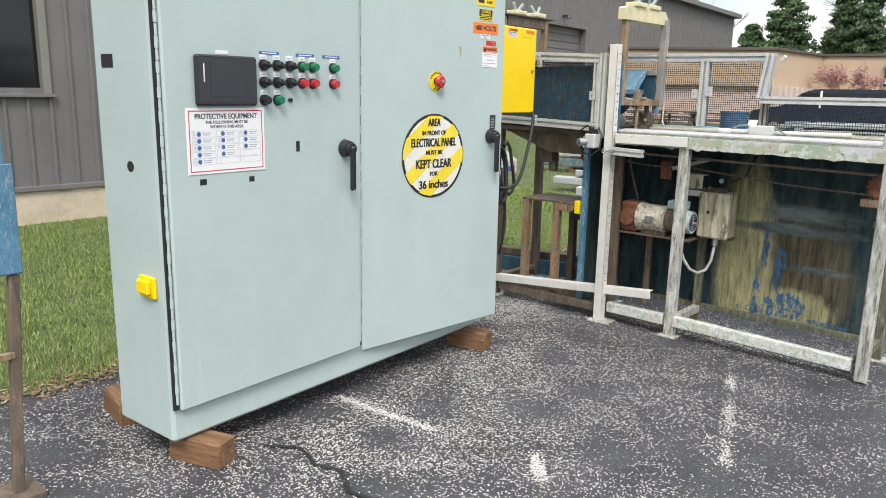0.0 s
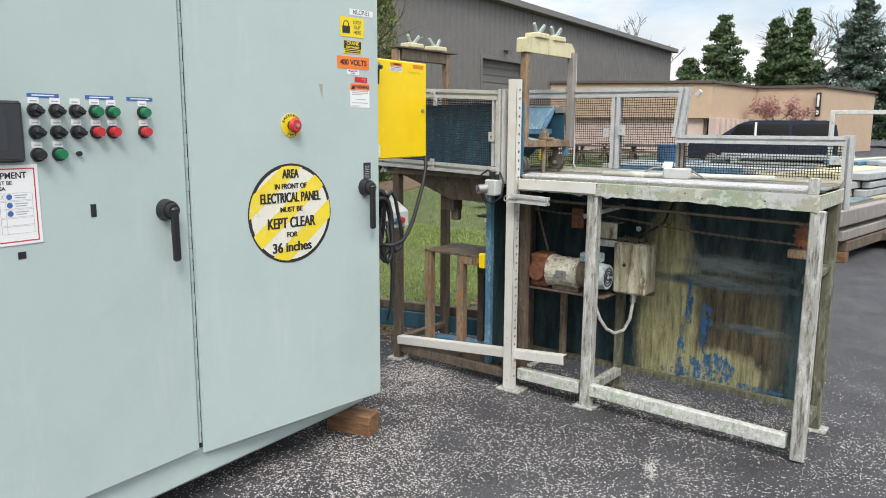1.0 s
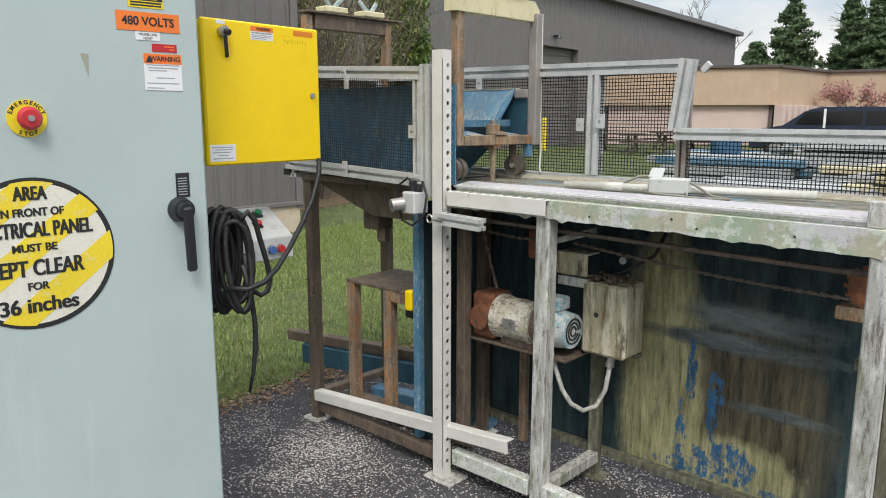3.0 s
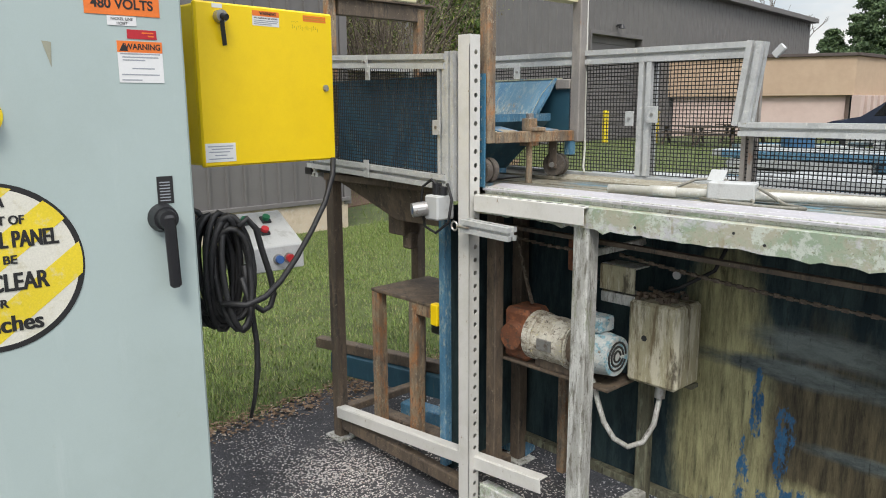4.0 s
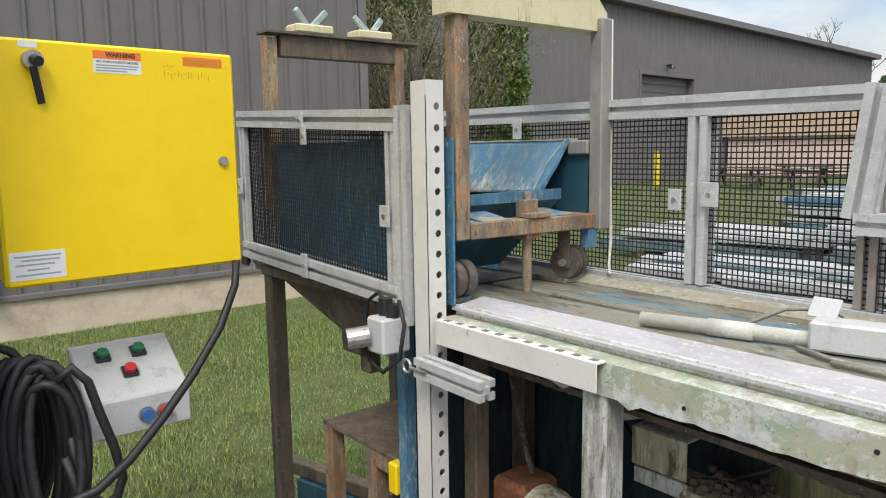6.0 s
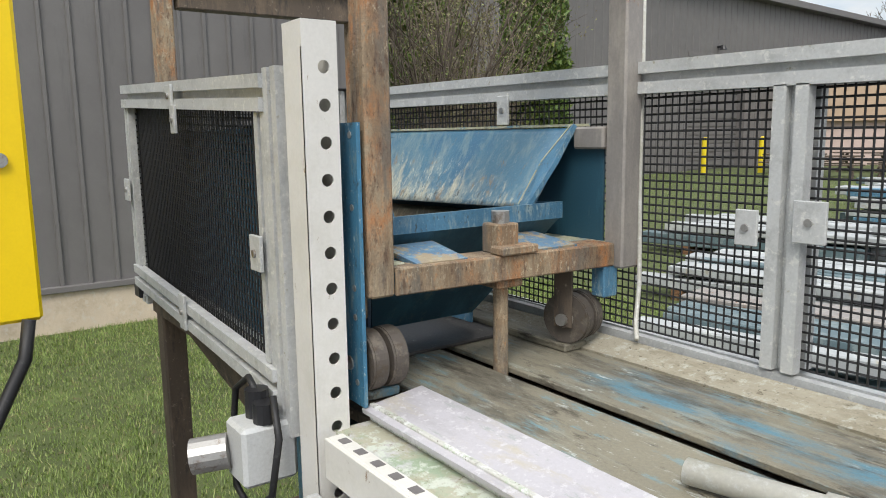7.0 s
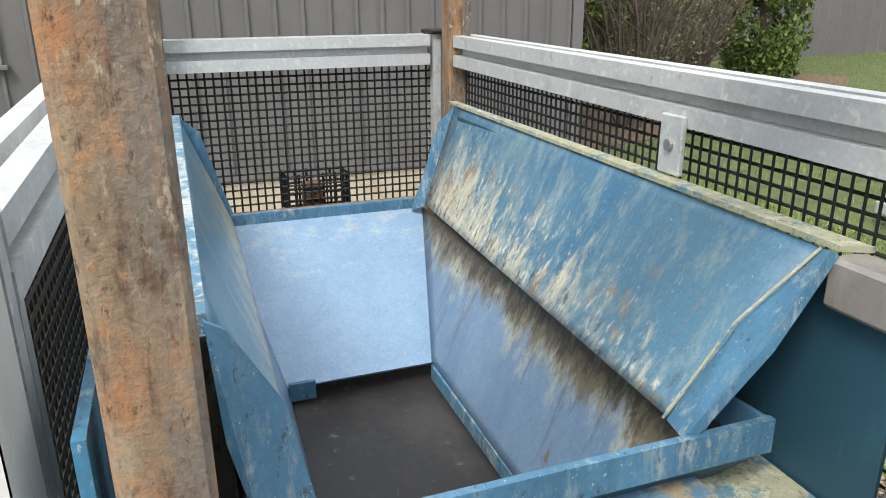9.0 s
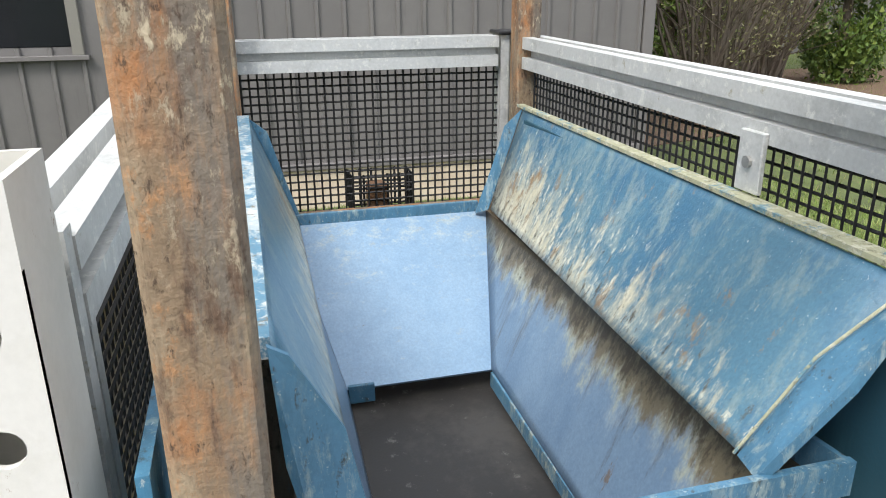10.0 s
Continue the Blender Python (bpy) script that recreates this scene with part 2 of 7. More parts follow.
M_LEG = weather("weathered_galvanised_leg", (0.38, 0.375, 0.34), [((0.60, 0.60, 0.56), 20.0, 0.44, 0.62, (1, 1, 0.2)), ((0.12, 0.11, 0.085), 30.0, 0.52, 0.68, (1, 1, 0.16)), ((0.20, 0.23, 0.11), 12.0, 0.54, 0.76, (1, 1, 0.3), 4.0), ((0.10, 0.075, 0.05), 90.0, 0.62, 0.74, ISO)], (0.6, 0.85), 0, 0.4)
M_DARKLEG = weather("brown_weathered_steel", (0.105, 0.08, 0.058), [((0.17, 0.125, 0.085), 9.0, 0.45, 0.65, (1, 1, 0.3)), ((0.05, 0.042, 0.036), 16.0, 0.55, 0.7, (1, 1, 0.25)), ((0.27, 0.22, 0.16), 40.0, 0.66, 0.72, ISO)], (0.65, 0.9), 0, 0.35)
M_RUST = weather("rusty_cart_steel", (0.22, 0.155, 0.095), [((0.33, 0.26, 0.17), 11.0, 0.42, 0.60, (1, 1, 0.2)), ((0.40, 0.155, 0.045), 16.0, 0.40, 0.66, (1, 1, 0.5), 12.0), ((0.38, 0.20, 0.09), 34.0, 0.60, 0.74, (1, 1, 0.6)), ((0.15, 0.13, 0.105), 14.0, 0.50, 0.66, (1, 1, 0.18)), ((0.11, 0.065, 0.04), 40.0, 0.54, 0.72, (1, 1, 0.3)), ((0.47, 0.40, 0.28), 80.0, 0.58, 0.70, (1, 1, 0.5), 9.0), ((0.085, 0.055, 0.035), 130.0, 0.62, 0.74, (1, 1, 0.5))], (0.6, 0.9), 0, 0.6, 240, 0.22)
M_BLUE = weather("worn_blue_paint", (0.06, 0.165, 0.26), [((0.09, 0.23, 0.355), 8.0, 0.4, 0.62, (1, 1, 0.35)), ((0.34, 0.42, 0.41), 55.0, 0.52, 0.70, (1, 1, 0.3), 8.0), ((0.50, 0.50, 0.38), 40.0, 0.56, 0.74, (1, 1, 0.4), 6.0), ((0.05, 0.06, 0.06), 60.0, 0.62, 0.74, (1, 1, 0.5)), ((0.55, 0.60, 0.58), 140.0, 0.68, 0.76, ISO)], (0.35, 0.6), 0, 0.25)
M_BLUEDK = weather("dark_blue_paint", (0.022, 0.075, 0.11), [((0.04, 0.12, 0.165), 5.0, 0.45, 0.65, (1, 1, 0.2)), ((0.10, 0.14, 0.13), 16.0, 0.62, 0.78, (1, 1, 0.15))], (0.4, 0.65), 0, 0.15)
M_SIDEB = weather("scuffed_mid_blue_paint", (0.034, 0.120, 0.195), [((0.055, 0.19, 0.305), 6.0, 0.42, 0.62, (1, 1, 0.25)), ((0.18, 0.26, 0.27), 26.0, 0.56, 0.70, (1, 1, 0.2)), ((0.03, 0.045, 0.05), 40.0, 0.60, 0.74, (1, 1, 0.4)), ((0.40, 0.46, 0.46), 110.0, 0.65, 0.72, (1, 1, 0.5))], (0.35, 0.6), 0, 0.2)
M_BLUEIN = runs("smooth_blue_chute_liner", (0.185, 0.30, 0.435), [
    ((0.235, 0.355, 0.49), 5.0, 1.0, 0.42, 0.60, 0.0, 0.0),
    ((0.36, 0.42, 0.44), 60.0, 0.6, 0.57, 0.72, 0.16, 0.0),
    ((0.36, 0.35, 0.25), 40.0, 0.5, 0.60, 0.74, 0.12, -0.05),
    ((0.13, 0.14, 0.14), 120.0, 0.8, 0.645, 0.69, 0.0, 0.0)], (0.36, 0.5), 0.08)
M_FLAP = runs("streaked_blue_flap", (0.085, 0.195, 0.275), [
    ((0.055, 0.15, 0.245), 5.0, 0.5, 0.47, 0.60, 0.15, 0.0),
    ((0.20, 0.285, 0.305), 42.0, 0.40, 0.47, 0.62, -0.05, 0.05),
    ((0.33, 0.38, 0.35), 20.0, 0.45, 0.51, 0.68, -0.18, 0.08),
    ((0.53, 0.50, 0.37), 34.0, 0.34, 0.53, 0.67, -0.26, 0.15),
    ((0.62, 0.60, 0.48), 110.0, 0.40, 0.56, 0.66, -0.18, 0.10),
    ((0.28, 0.19, 0.105), 24.0, 0.6, 0.575, 0.66, -0.08, 0.04),
    ((0.08, 0.07, 0.05), 90.0, 0.40, 0.59, 0.67, -0.14, 0.04),
    ((0.66, 0.70, 0.70), 210.0, 0.9, 0.63, 0.66, 0.0, 0.0)], (0.3, 0.55), 0.35)
M_TROUGH = runs("blue_trough_with_runs", (0.185, 0.275, 0.385), [
    ((0.135, 0.215, 0.325), 6.0, 0.4, 0.45, 0.60, 0.0, 0.0),
    ((0.34, 0.40, 0.43), 22.0, 0.3, 0.52, 0.66, 0.35, 0.0),
    ((0.095, 0.105, 0.115), 18.0, 0.12, 0.53, 0.64, 0.15, 0.0),
    ((0.42, 0.43, 0.33), 34.0, 0.4, 0.56, 0.70, 0.7, 0.0),
    ((0.16, 0.13, 0.08), 22.0, 0.4, 0.61, 0.74, 0.9, 0.0),
    ((0.06, 0.048, 0.03), 70.0, 0.4, 0.66, 0.78, 0.8, 0.0),
    ((0.17, 0.13, 0.10), 26.0, 0.3, 0.63, 0.68, 0.0, 0.0)], (0.3, 0.5), 0.18)
M_PANEL = panel_paint()
M_DECK = weather("scaled_blue_deck", (0.25, 0.23, 0.17), [((0.10, 0.25, 0.33), 3.2, 0.52, 0.66, (0.3, 1, 1)), ((0.11, 0.10, 0.078), 5.0, 0.50, 0.66, (0.3, 1, 1)), ((0.33, 0.34, 0.28), 9.0, 0.56, 0.72, (0.2, 1, 1)), ((0.06, 0.05, 0.036), 16.0, 0.58, 0.72, (0.3, 1, 1)), ((0.17, 0.32, 0.36), 22.0, 0.60, 0.70, (0.25, 1, 1), 3.0), ((0.60, 0.64, 0.60), 34.0, 0.63, 0.72, (0.3, 1, 1), 4.0)], (0.45, 0.85), 0, 0.5, 240, 0.2)
M_ALU = weather("aged_aluminium", (0.56, 0.57, 0.56), [((0.44, 0.45, 0.44), 10.0, 0.5, 0.7, ISO), ((0.70, 0.70, 0.66), 40.0, 0.58, 0.7, ISO), ((0.35, 0.33, 0.24), 26.0, 0.68, 0.78, ISO)], (0.45, 0.65), 0.25, 0.12)
M_GREYST = weather("grey_steel_tube", (0.27, 0.25, 0.23), [((0.36, 0.33, 0.29), 10.0, 0.45, 0.65, (1, 1, 0.3)), ((0.26, 0.12, 0.06), 9.0, 0.62, 0.75, (1, 1, 0.4))], (0.45, 0.7), 0.2, 0.15)
M_WHITE = weather("white_post_paint", (0.66, 0.645, 0.60), [((0.60, 0.585, 0.53), 6.0, 0.45, 0.7, ISO), ((0.28, 0.20, 0.12), 30.0, 0.71, 0.75, (1, 1, 0.4))], (0.45, 0.6), 0, 0.05, 200, 0.05)
M_CHAIN = weather("greasy_chain_steel", (0.13, 0.10, 0.075), [((0.26, 0.21, 0.16), 50.0, 0.5, 0.66, ISO)], (0.5, 0.8), 0.3, 0.2)
# mossy steel at the back, its colour darkened to hold the shade there
M_MOSSYSHADE = weather("mossy_steel_with_shade", (0.12, 0.115, 0.075), [((0.24, 0.25, 0.17), 14.0, 0.48, 0.66, (1, 1, 0.2)), ((0.045, 0.04, 0.03), 22.0, 0.5, 0.68, (1, 1, 0.2))], (0.6, 0.9), 0, 0.4)
M_WORNPL = weather("worn_blue_plate", (0.33, 0.27, 0.18), [((0.075, 0.19, 0.31), 7.0, 0.46, 0.52, ISO), ((0.20, 0.34, 0.42), 30.0, 0.58, 0.7, ISO), ((0.42, 0.36, 0.22), 40.0, 0.58, 0.7, ISO), ((0.22, 0.10, 0.05), 50.0, 0.64, 0.74, ISO)], (0.5, 0.85), 0, 0.4)
M_WIRE = plain("black_coated_wire", (0.014, 0.014, 0.015), 0.5)
M_BLACK = plain("black_plastic", (0.018, 0.018, 0.02), 0.4)
M_RUBBER = weather("black_cable_rubber", (0.016, 0.016, 0.017), [((0.05, 0.05, 0.05), 30.0, 0.6, 0.75, ISO)], (0.45, 0.65))
M_SCREEN = plain("dark_glass_screen", (0.05, 0.055, 0.06), 0.12, 0, 0.03)
M_YELLOW = weather("yellow_enamel", (0.92, 0.64, 0.002), [((0.86, 0.585, 0.002), 2.0, 0.45, 0.8, ISO)], (0.35, 0.48), 0, 0.03, 260, 0.03)
M_YEL2 = plain("yellow_print", (0.80, 0.62, 0.02), 0.5)
M_STRIPE = weather("worn_yellow_stripe", (0.80, 0.62, 0.03), [((0.72, 0.62, 0.28), 16.0, 0.55, 0.75, ISO)], (0.5, 0.7))
M_CREAM = weather("worn_cream_print", (0.72, 0.70, 0.60), [((0.62, 0.58, 0.42), 13.0, 0.55, 0.75, ISO)], (0.5, 0.7))
M_PAPER = plain("white_label", (0.78, 0.78, 0.77), 0.5, 0, 0.03)
M_INK = plain("black_ink", (0.02, 0.02, 0.02), 0.5)
M_GREYINK = plain("grey_print", (0.35, 0.37, 0.40), 0.5)
M_BLUEINK = plain("blue_print", (0.05, 0.13, 0.36), 0.5)
M_RED = plain("red_plastic", (0.50, 0.03, 0.035), 0.35)
M_REDLBL = plain("red_label", (0.50, 0.02, 0.03), 0.5)
M_ORANGE = plain("orange_label", (0.85, 0.20, 0.03), 0.5)
M_GREEN = plain("green_plastic", (0.01, 0.17, 0.07), 0.35)
M_STEEL = weather("dull_steel", (0.45, 0.44, 0.42), [((0.25, 0.2, 0.16), 20.0, 0.55, 0.7, ISO)], (0.35, 0.55), 0.8, 0.1)
M_WHEEL = weather("worn_grey_wheel", (0.10, 0.085, 0.072), [((0.17, 0.145, 0.115), 18.0, 0.5, 0.68, ISO), ((0.09, 0.07, 0.05), 30.0, 0.55, 0.7, ISO)], (0.5, 0.8), 0.2, 0.25)
M_WOOD = weather("old_timber_block", (0.17, 0.085, 0.04), [((0.27, 0.15, 0.075), 14.0, 0.45, 0.65, (0.15, 1, 1)), ((0.06, 0.035, 0.02), 30.0, 0.55, 0.7, (0.1, 1, 1))], (0.6, 0.9), 0, 0.4)
M_BLOCK = weather("yellowed_plastic_block", (0.66, 0.60, 0.38), [((0.52, 0.46, 0.26), 15.0, 0.5, 0.7, (1, 1, 0.3)), ((0.2, 0.13, 0.07), 22.0, 0.66, 0.76, (1, 1, 0.3))], (0.5, 0.7), 0, 0.15)
M_MOTOR = weather("peeling_motor_paint", (0.47, 0.43, 0.34), [((0.66, 0.63, 0.54), 12.0, 0.46, 0.58, ISO), ((0.15, 0.11, 0.075), 16.0, 0.54, 0.68, (0.5, 1, 1)), ((0.07, 0.055, 0.04), 40.0, 0.60, 0.70, ISO), ((0.62, 0.56, 0.22), 34.0, 0.66, 0.72, ISO)], (0.6, 0.85), 0, 0.3)
M_FAN = weather("pale_blue_peeling_paint", (0.52, 0.56, 0.55), [((0.16, 0.36, 0.44), 20.0, 0.48, 0.6, ISO), ((0.68, 0.68, 0.62), 15.0, 0.55, 0.68, ISO), ((0.18, 0.13, 0.09), 40.0, 0.62, 0.7, ISO)], (0.6, 0.85), 0, 0.25)
M_GEARRED = weather("rust_red_casting", (0.17, 0.065, 0.032), [((0.30, 0.11, 0.045), 18.0, 0.5, 0.66, ISO), ((0.06, 0.045, 0.035), 24.0, 0.54, 0.7, ISO)], (0.65, 0.9), 0, 0.35)
M_TANK = weather("streaked_cream_box", (0.40, 0.36, 0.23), [((0.62, 0.58, 0.44), 12.0, 0.46, 0.6, (1, 1, 0.16)), ((0.15, 0.11, 0.055), 17.0, 0.5, 0.66, (1, 1, 0.12)), ((0.08, 0.065, 0.04), 9.0, 0.6, 0.74, (1, 1, 0.3))], (0.55, 0.85), 0, 0.3)
M_BOXGREY = weather("grey_plastic_enclosure", (0.52, 0.53, 0.52), [((0.40, 0.40, 0.38), 14.0, 0.55, 0.72, ISO)], (0.4, 0.6), 0, 0.08)
M_PIPE = weather("pale_grey_pipe", (0.57, 0.56, 0.50), [((0.49, 0.49, 0.40), 9.0, 0.54, 0.74, (0.3, 1, 1)), ((0.68, 0.69, 0.66), 30.0, 0.55, 0.68, ISO)], (0.45, 0.65), 0, 0.1)
M_SIDING = weather("grey_brown_metal_siding", (0.145, 0.137, 0.132), [((0.165, 0.157, 0.15), 0.8, 0.4, 0.7, ISO), ((0.12, 0.115, 0.11), 5.0, 0.6, 0.8, DOWN)], (0.45, 0.6), 0, 0.03, 90, 0.05)
M_TRIM = plain("grey_metal_trim", (0.16, 0.15, 0.145), 0.5)
M_CONC = weather("cream_foundation", (0.58, 0.485, 0.365), [((0.46, 0.375, 0.27), 2.5, 0.45, 0.7, ISO), ((0.58, 0.53, 0.44), 9.0, 0.55, 0.7, ISO)], (0.8, 0.95), 0, 0.3)
M_WINDOW = plain("dark_window_glass", (0.012, 0.013, 0.015), 0.06, 0, 0.02)
M_TAN = weather("tan_render_wall", (0.50, 0.37, 0.26), [((0.46, 0.335, 0.235), 0.3, 0.4, 0.7, ISO)], (0.8, 0.95), 0, 0.05, 20, 0.04)
M_PINK = weather("pale_pink_block_wall", (0.60, 0.47, 0.42), [((0.55, 0.42, 0.375), 0.4, 0.4, 0.7, ISO)], (0.8, 0.95), 0, 0.05, 20, 0.04)
M_BROWN = plain("brown_roof_edge", (0.085, 0.065, 0.058), 0.6)
M_ASPHALT = weather("worn_asphalt", (0.050, 0.050, 0.055), [((0.068, 0.068, 0.073), 0.5, 0.4, 0.65, ISO), ((0.034, 0.034, 0.038), 2.0, 0.55, 0.72, ISO), ((0.020, 0.020, 0.022), 60.0, 0.54, 0.66, ISO), ((0.105, 0.105, 0.11), 110.0, 0.58, 0.70, ISO), ((0.42, 0.41, 0.40), 70.0, 0.655, 0.69, ISO)], (0.7, 0.95), 0, 0.9, 300, 0.35)
M_SOIL = weather("lawn_soil", (0.075, 0.095, 0.03), [((0.10, 0.13, 0.035), 2.0, 0.4, 0.65, ISO), ((0.14, 0.10, 0.055), 5.0, 0.60, 0.75, ISO)], (0.9, 1.0), 0, 0.5, 120, 0.3)
M_LITTER = weather("brown_leaf_litter", (0.14, 0.085, 0.05), [((0.25, 0.17, 0.11), 30.0, 0.5, 0.65, ISO), ((0.05, 0.03, 0.02), 50.0, 0.55, 0.65, ISO)], (0.85, 1.0), 0, 0.6)


def leafy(name, a, b, c, rough=0.6):
    m = bpy.data.materials.new(name)
    m.use_nodes = True
    nt = m.node_tree
    geo = nt.nodes.new("ShaderNodeNewGeometry")
    x = ramp(nt, geo.outputs["Random Per Island"], 0.0, 0.6, col(a), col(b))
    r = nt.nodes["Principled BSDF"]
    y = ramp(nt, geo.outputs["Random Per Island"], 0.8, 1.0, K, W)
    nt.links.new(mix(nt, y, x, c), r.inputs["Base Color"])
    r.inputs["Roughness"].default_value = rough
    return m


M_GRASS = leafy("spring_grass", (0.10, 0.165, 0.03), (0.20, 0.27, 0.06), (0.36, 0.33, 0.15), 0.55)
M_PETAL = leafy("fallen_petals", (0.48, 0.46, 0.43), (0.72, 0.69, 0.66), (0.46, 0.36, 0.30), 0.7)
M_ARBOR = leafy("arborvitae_foliage", (0.038, 0.078, 0.014), (0.11, 0.175, 0.026), (0.20, 0.24, 0.04), 0.6)
M_SHRUB = leafy("budding_twigs", (0.13, 0.10, 0.06), (0.20, 0.19, 0.08), (0.22, 0.27, 0.08), 0.7)
M_PINE = leafy("conifer_foliage", (0.035, 0.066, 0.030), (0.095, 0.15, 0.06), (0.14, 0.20, 0.075), 0.65)
M_BARK = weather("grey_bark", (0.16, 0.13, 0.10), [((0.08, 0.06, 0.045), 9.0, 0.5, 0.7, DOWN)], (0.85, 1.0), 0, 0.4)


# ---------------------------------------------------------------- building helpers
ORIGIN = {}


def thing(name, at, label, category, group="", kind=""):
    e = new(name)
    e.location = Vector(at) * S
    e.empty_display_size = 0.05
    ORIGIN[e] = Vector(at)
    return tagged(e, label, category, group, kind)


def finish(name, bm, material):
    me = bpy.data.meshes.new(name)
    bm.to_mesh(me)
    bm.free()
    me.materials.append(material)
    return me


def part(name, bm, material, parent, label="", smooth=False):
    o = ORIGIN[parent]
    bm.transform(Matrix.Scale(S, 4) @ Matrix.Translation(-o))
    bmesh.ops.recalc_face_normals(bm, faces=bm.faces)
    if smooth:
        for f in bm.faces:
            f.smooth = True
    ob = new(name, finish(name, bm, material))
    ob.parent = parent
    ORIGIN[ob] = o
    if label:
        ob["label"] = label
    return ob


def single(name, bm, material, label="", category="", group="", kind="", at=(0, 0, 0), smooth=False):
    """A thing that is one mesh."""
    o = Vector(at)
    bm.transform(Matrix.Scale(S, 4) @ Matrix.Translation(-o))
    bmesh.ops.recalc_face_normals(bm, faces=bm.faces)
    if smooth:
        for f in bm.faces:
            f.smooth = True
    ob = new(name, finish(name, bm, material))
    ob.location = o * S
    ORIGIN[ob] = o
    return tagged(ob, label, category, group, kind)


def box(x0, x1, y0, y1, z0, z1, bev=0.002, bm=None, m=None):
    bm = bm or bmesh.new()
    a = Matrix.Translation(((x0 + x1) / 2, (y0 + y1) / 2, (z0 + z1) / 2)) @ Matrix.Diagonal((abs(x1 - x0), abs(y1 - y0), abs(z1 - z0), 1))
    vs = bmesh.ops.create_cube(bm, size=1, matrix=(m @ a) if m else a)["verts"]
    if bev:
        es = list({e for v in vs for e in v.link_edges})
        bmesh.ops.bevel(bm, geom=es, offset=bev, segments=1, affect="EDGES", profile=0.5)
    return bm


def bar(p0, p1, w, h, up=(0, 0, 1), bev=0.002, bm=None):
    """A square bar from p0 to p1, w wide across and h high along up."""
    p0, p1 = Vector(p0), Vector(p1)
    d = (p1 - p0).normalized()
    side = d.cross(Vector(up)).normalized()
    u = side.cross(d)
    m = Matrix((side, d, u)).transposed().to_4x4()
    m.translation = (p0 + p1) / 2
    n = (p1 - p0).length / 2
    return box(-w / 2, w / 2, -n, n, -h / 2, h / 2, bev, bm, m)


def cyl(p0, p1, r, seg=16, r2=None, bm=None):
    bm = bm or bmesh.new()
    p0, p1 = Vector(p0), Vector(p1)
    m = (p1 - p0).to_track_quat("Z", "Y").to_matrix().to_4x4()
    m.translation = (p0 + p1) / 2
    bmesh.ops.create_cone(bm, cap_ends=True, segments=seg, radius1=r, radius2=r if r2 is None else r2, depth=(p1 - p0).length, matrix=m)
    return bm


def rod(points, r, seg=8, bm=None):
    """A round rod along a line of points."""
    bm = bm or bmesh.new()
    pts = [Vector(p) for p in points]
    rings, n = [], None
    for i, p in enumerate(pts):
        d = (pts[min(i + 1, len(pts) - 1)] - pts[max(i - 1, 0)]).normalized()
        if n is None:
            n = d.orthogonal().normalized()
        n = (n - d * n.dot(d)).normalized()
        b = d.cross(n)
        rr = r[i] if isinstance(r, (list, tuple)) else r
        rings.append([bm.verts.new(p + rr * (math.cos(a) * n + math.sin(a) * b)) for a in (2 * math.pi * k / seg for k in range(seg))])
    for a, b in zip(rings, rings[1:]):
        for k in range(seg):
            bm.faces.new((a[k], a[(k + 1) % seg], b[(k + 1) % seg], b[k]))
    bm.faces.new(rings[0][::-1])
    bm.faces.new(rings[-1])
    return bm


def slab(poly, t, bm=None):
    """A sheet of thickness t over a flat polygon of 3D points, thickened against its normal."""
    bm = bm or bmesh.new()
    pts = [Vector(p) for p in poly]
    n = Vector()
    for a, b in zip(pts, pts[1:] + pts[:1]):
        n += a.cross(b)
    n.normalize()
    a = [bm.verts.new(p) for p in pts]
    b = [bm.verts.new(p - n * t) for p in pts]
    bm.faces.new(a)
    bm.faces.new(b[::-1])
    for i in range(len(pts)):
        j = (i + 1) % len(pts)
        bm.faces.new((a[i], b[i], b[j], a[j]))
    return bm


def sheet(corners, t, n=14, sag=0.0):
    """A slightly warped sheet over four corners, t thick, its middle sagging a little."""
    bm = bmesh.new()
    a, b, c, d = (Vector(p) for p in corners)
    nor = (b - a).cross(d - a).normalized()
    top, low = [], []
    for j in range(n + 1):
        for i in range(n + 1):
            u, v = i / n, j / n
            p = a.lerp(b, u).lerp(d.lerp(c, u), v) - nor * sag * 16 * u * (1 - u) * v * (1 - v)
            top.append(bm.verts.new(p))
            low.append(bm.verts.new(p - nor * t))
    at = lambda i, j: j * (n + 1) + i
    for j in range(n):
        for i in range(n):
            q = (at(i, j), at(i + 1, j), at(i + 1, j + 1), at(i, j + 1))
            f = bm.faces.new([top[k] for k in q])
            f.smooth = True
            bm.faces.new([low[k] for k in q[::-1]])
    ring = [at(i, 0) for i in range(n)] + [at(n, j) for j in range(n)] + [at(i, n) for i in range(n, 0, -1)] + [at(0, j) for j in range(n, 0, -1)]
    for k, m in zip(ring, ring[1:] + ring[:1]):
        bm.faces.new((top[k], low[k], low[m], top[m]))
    return bm


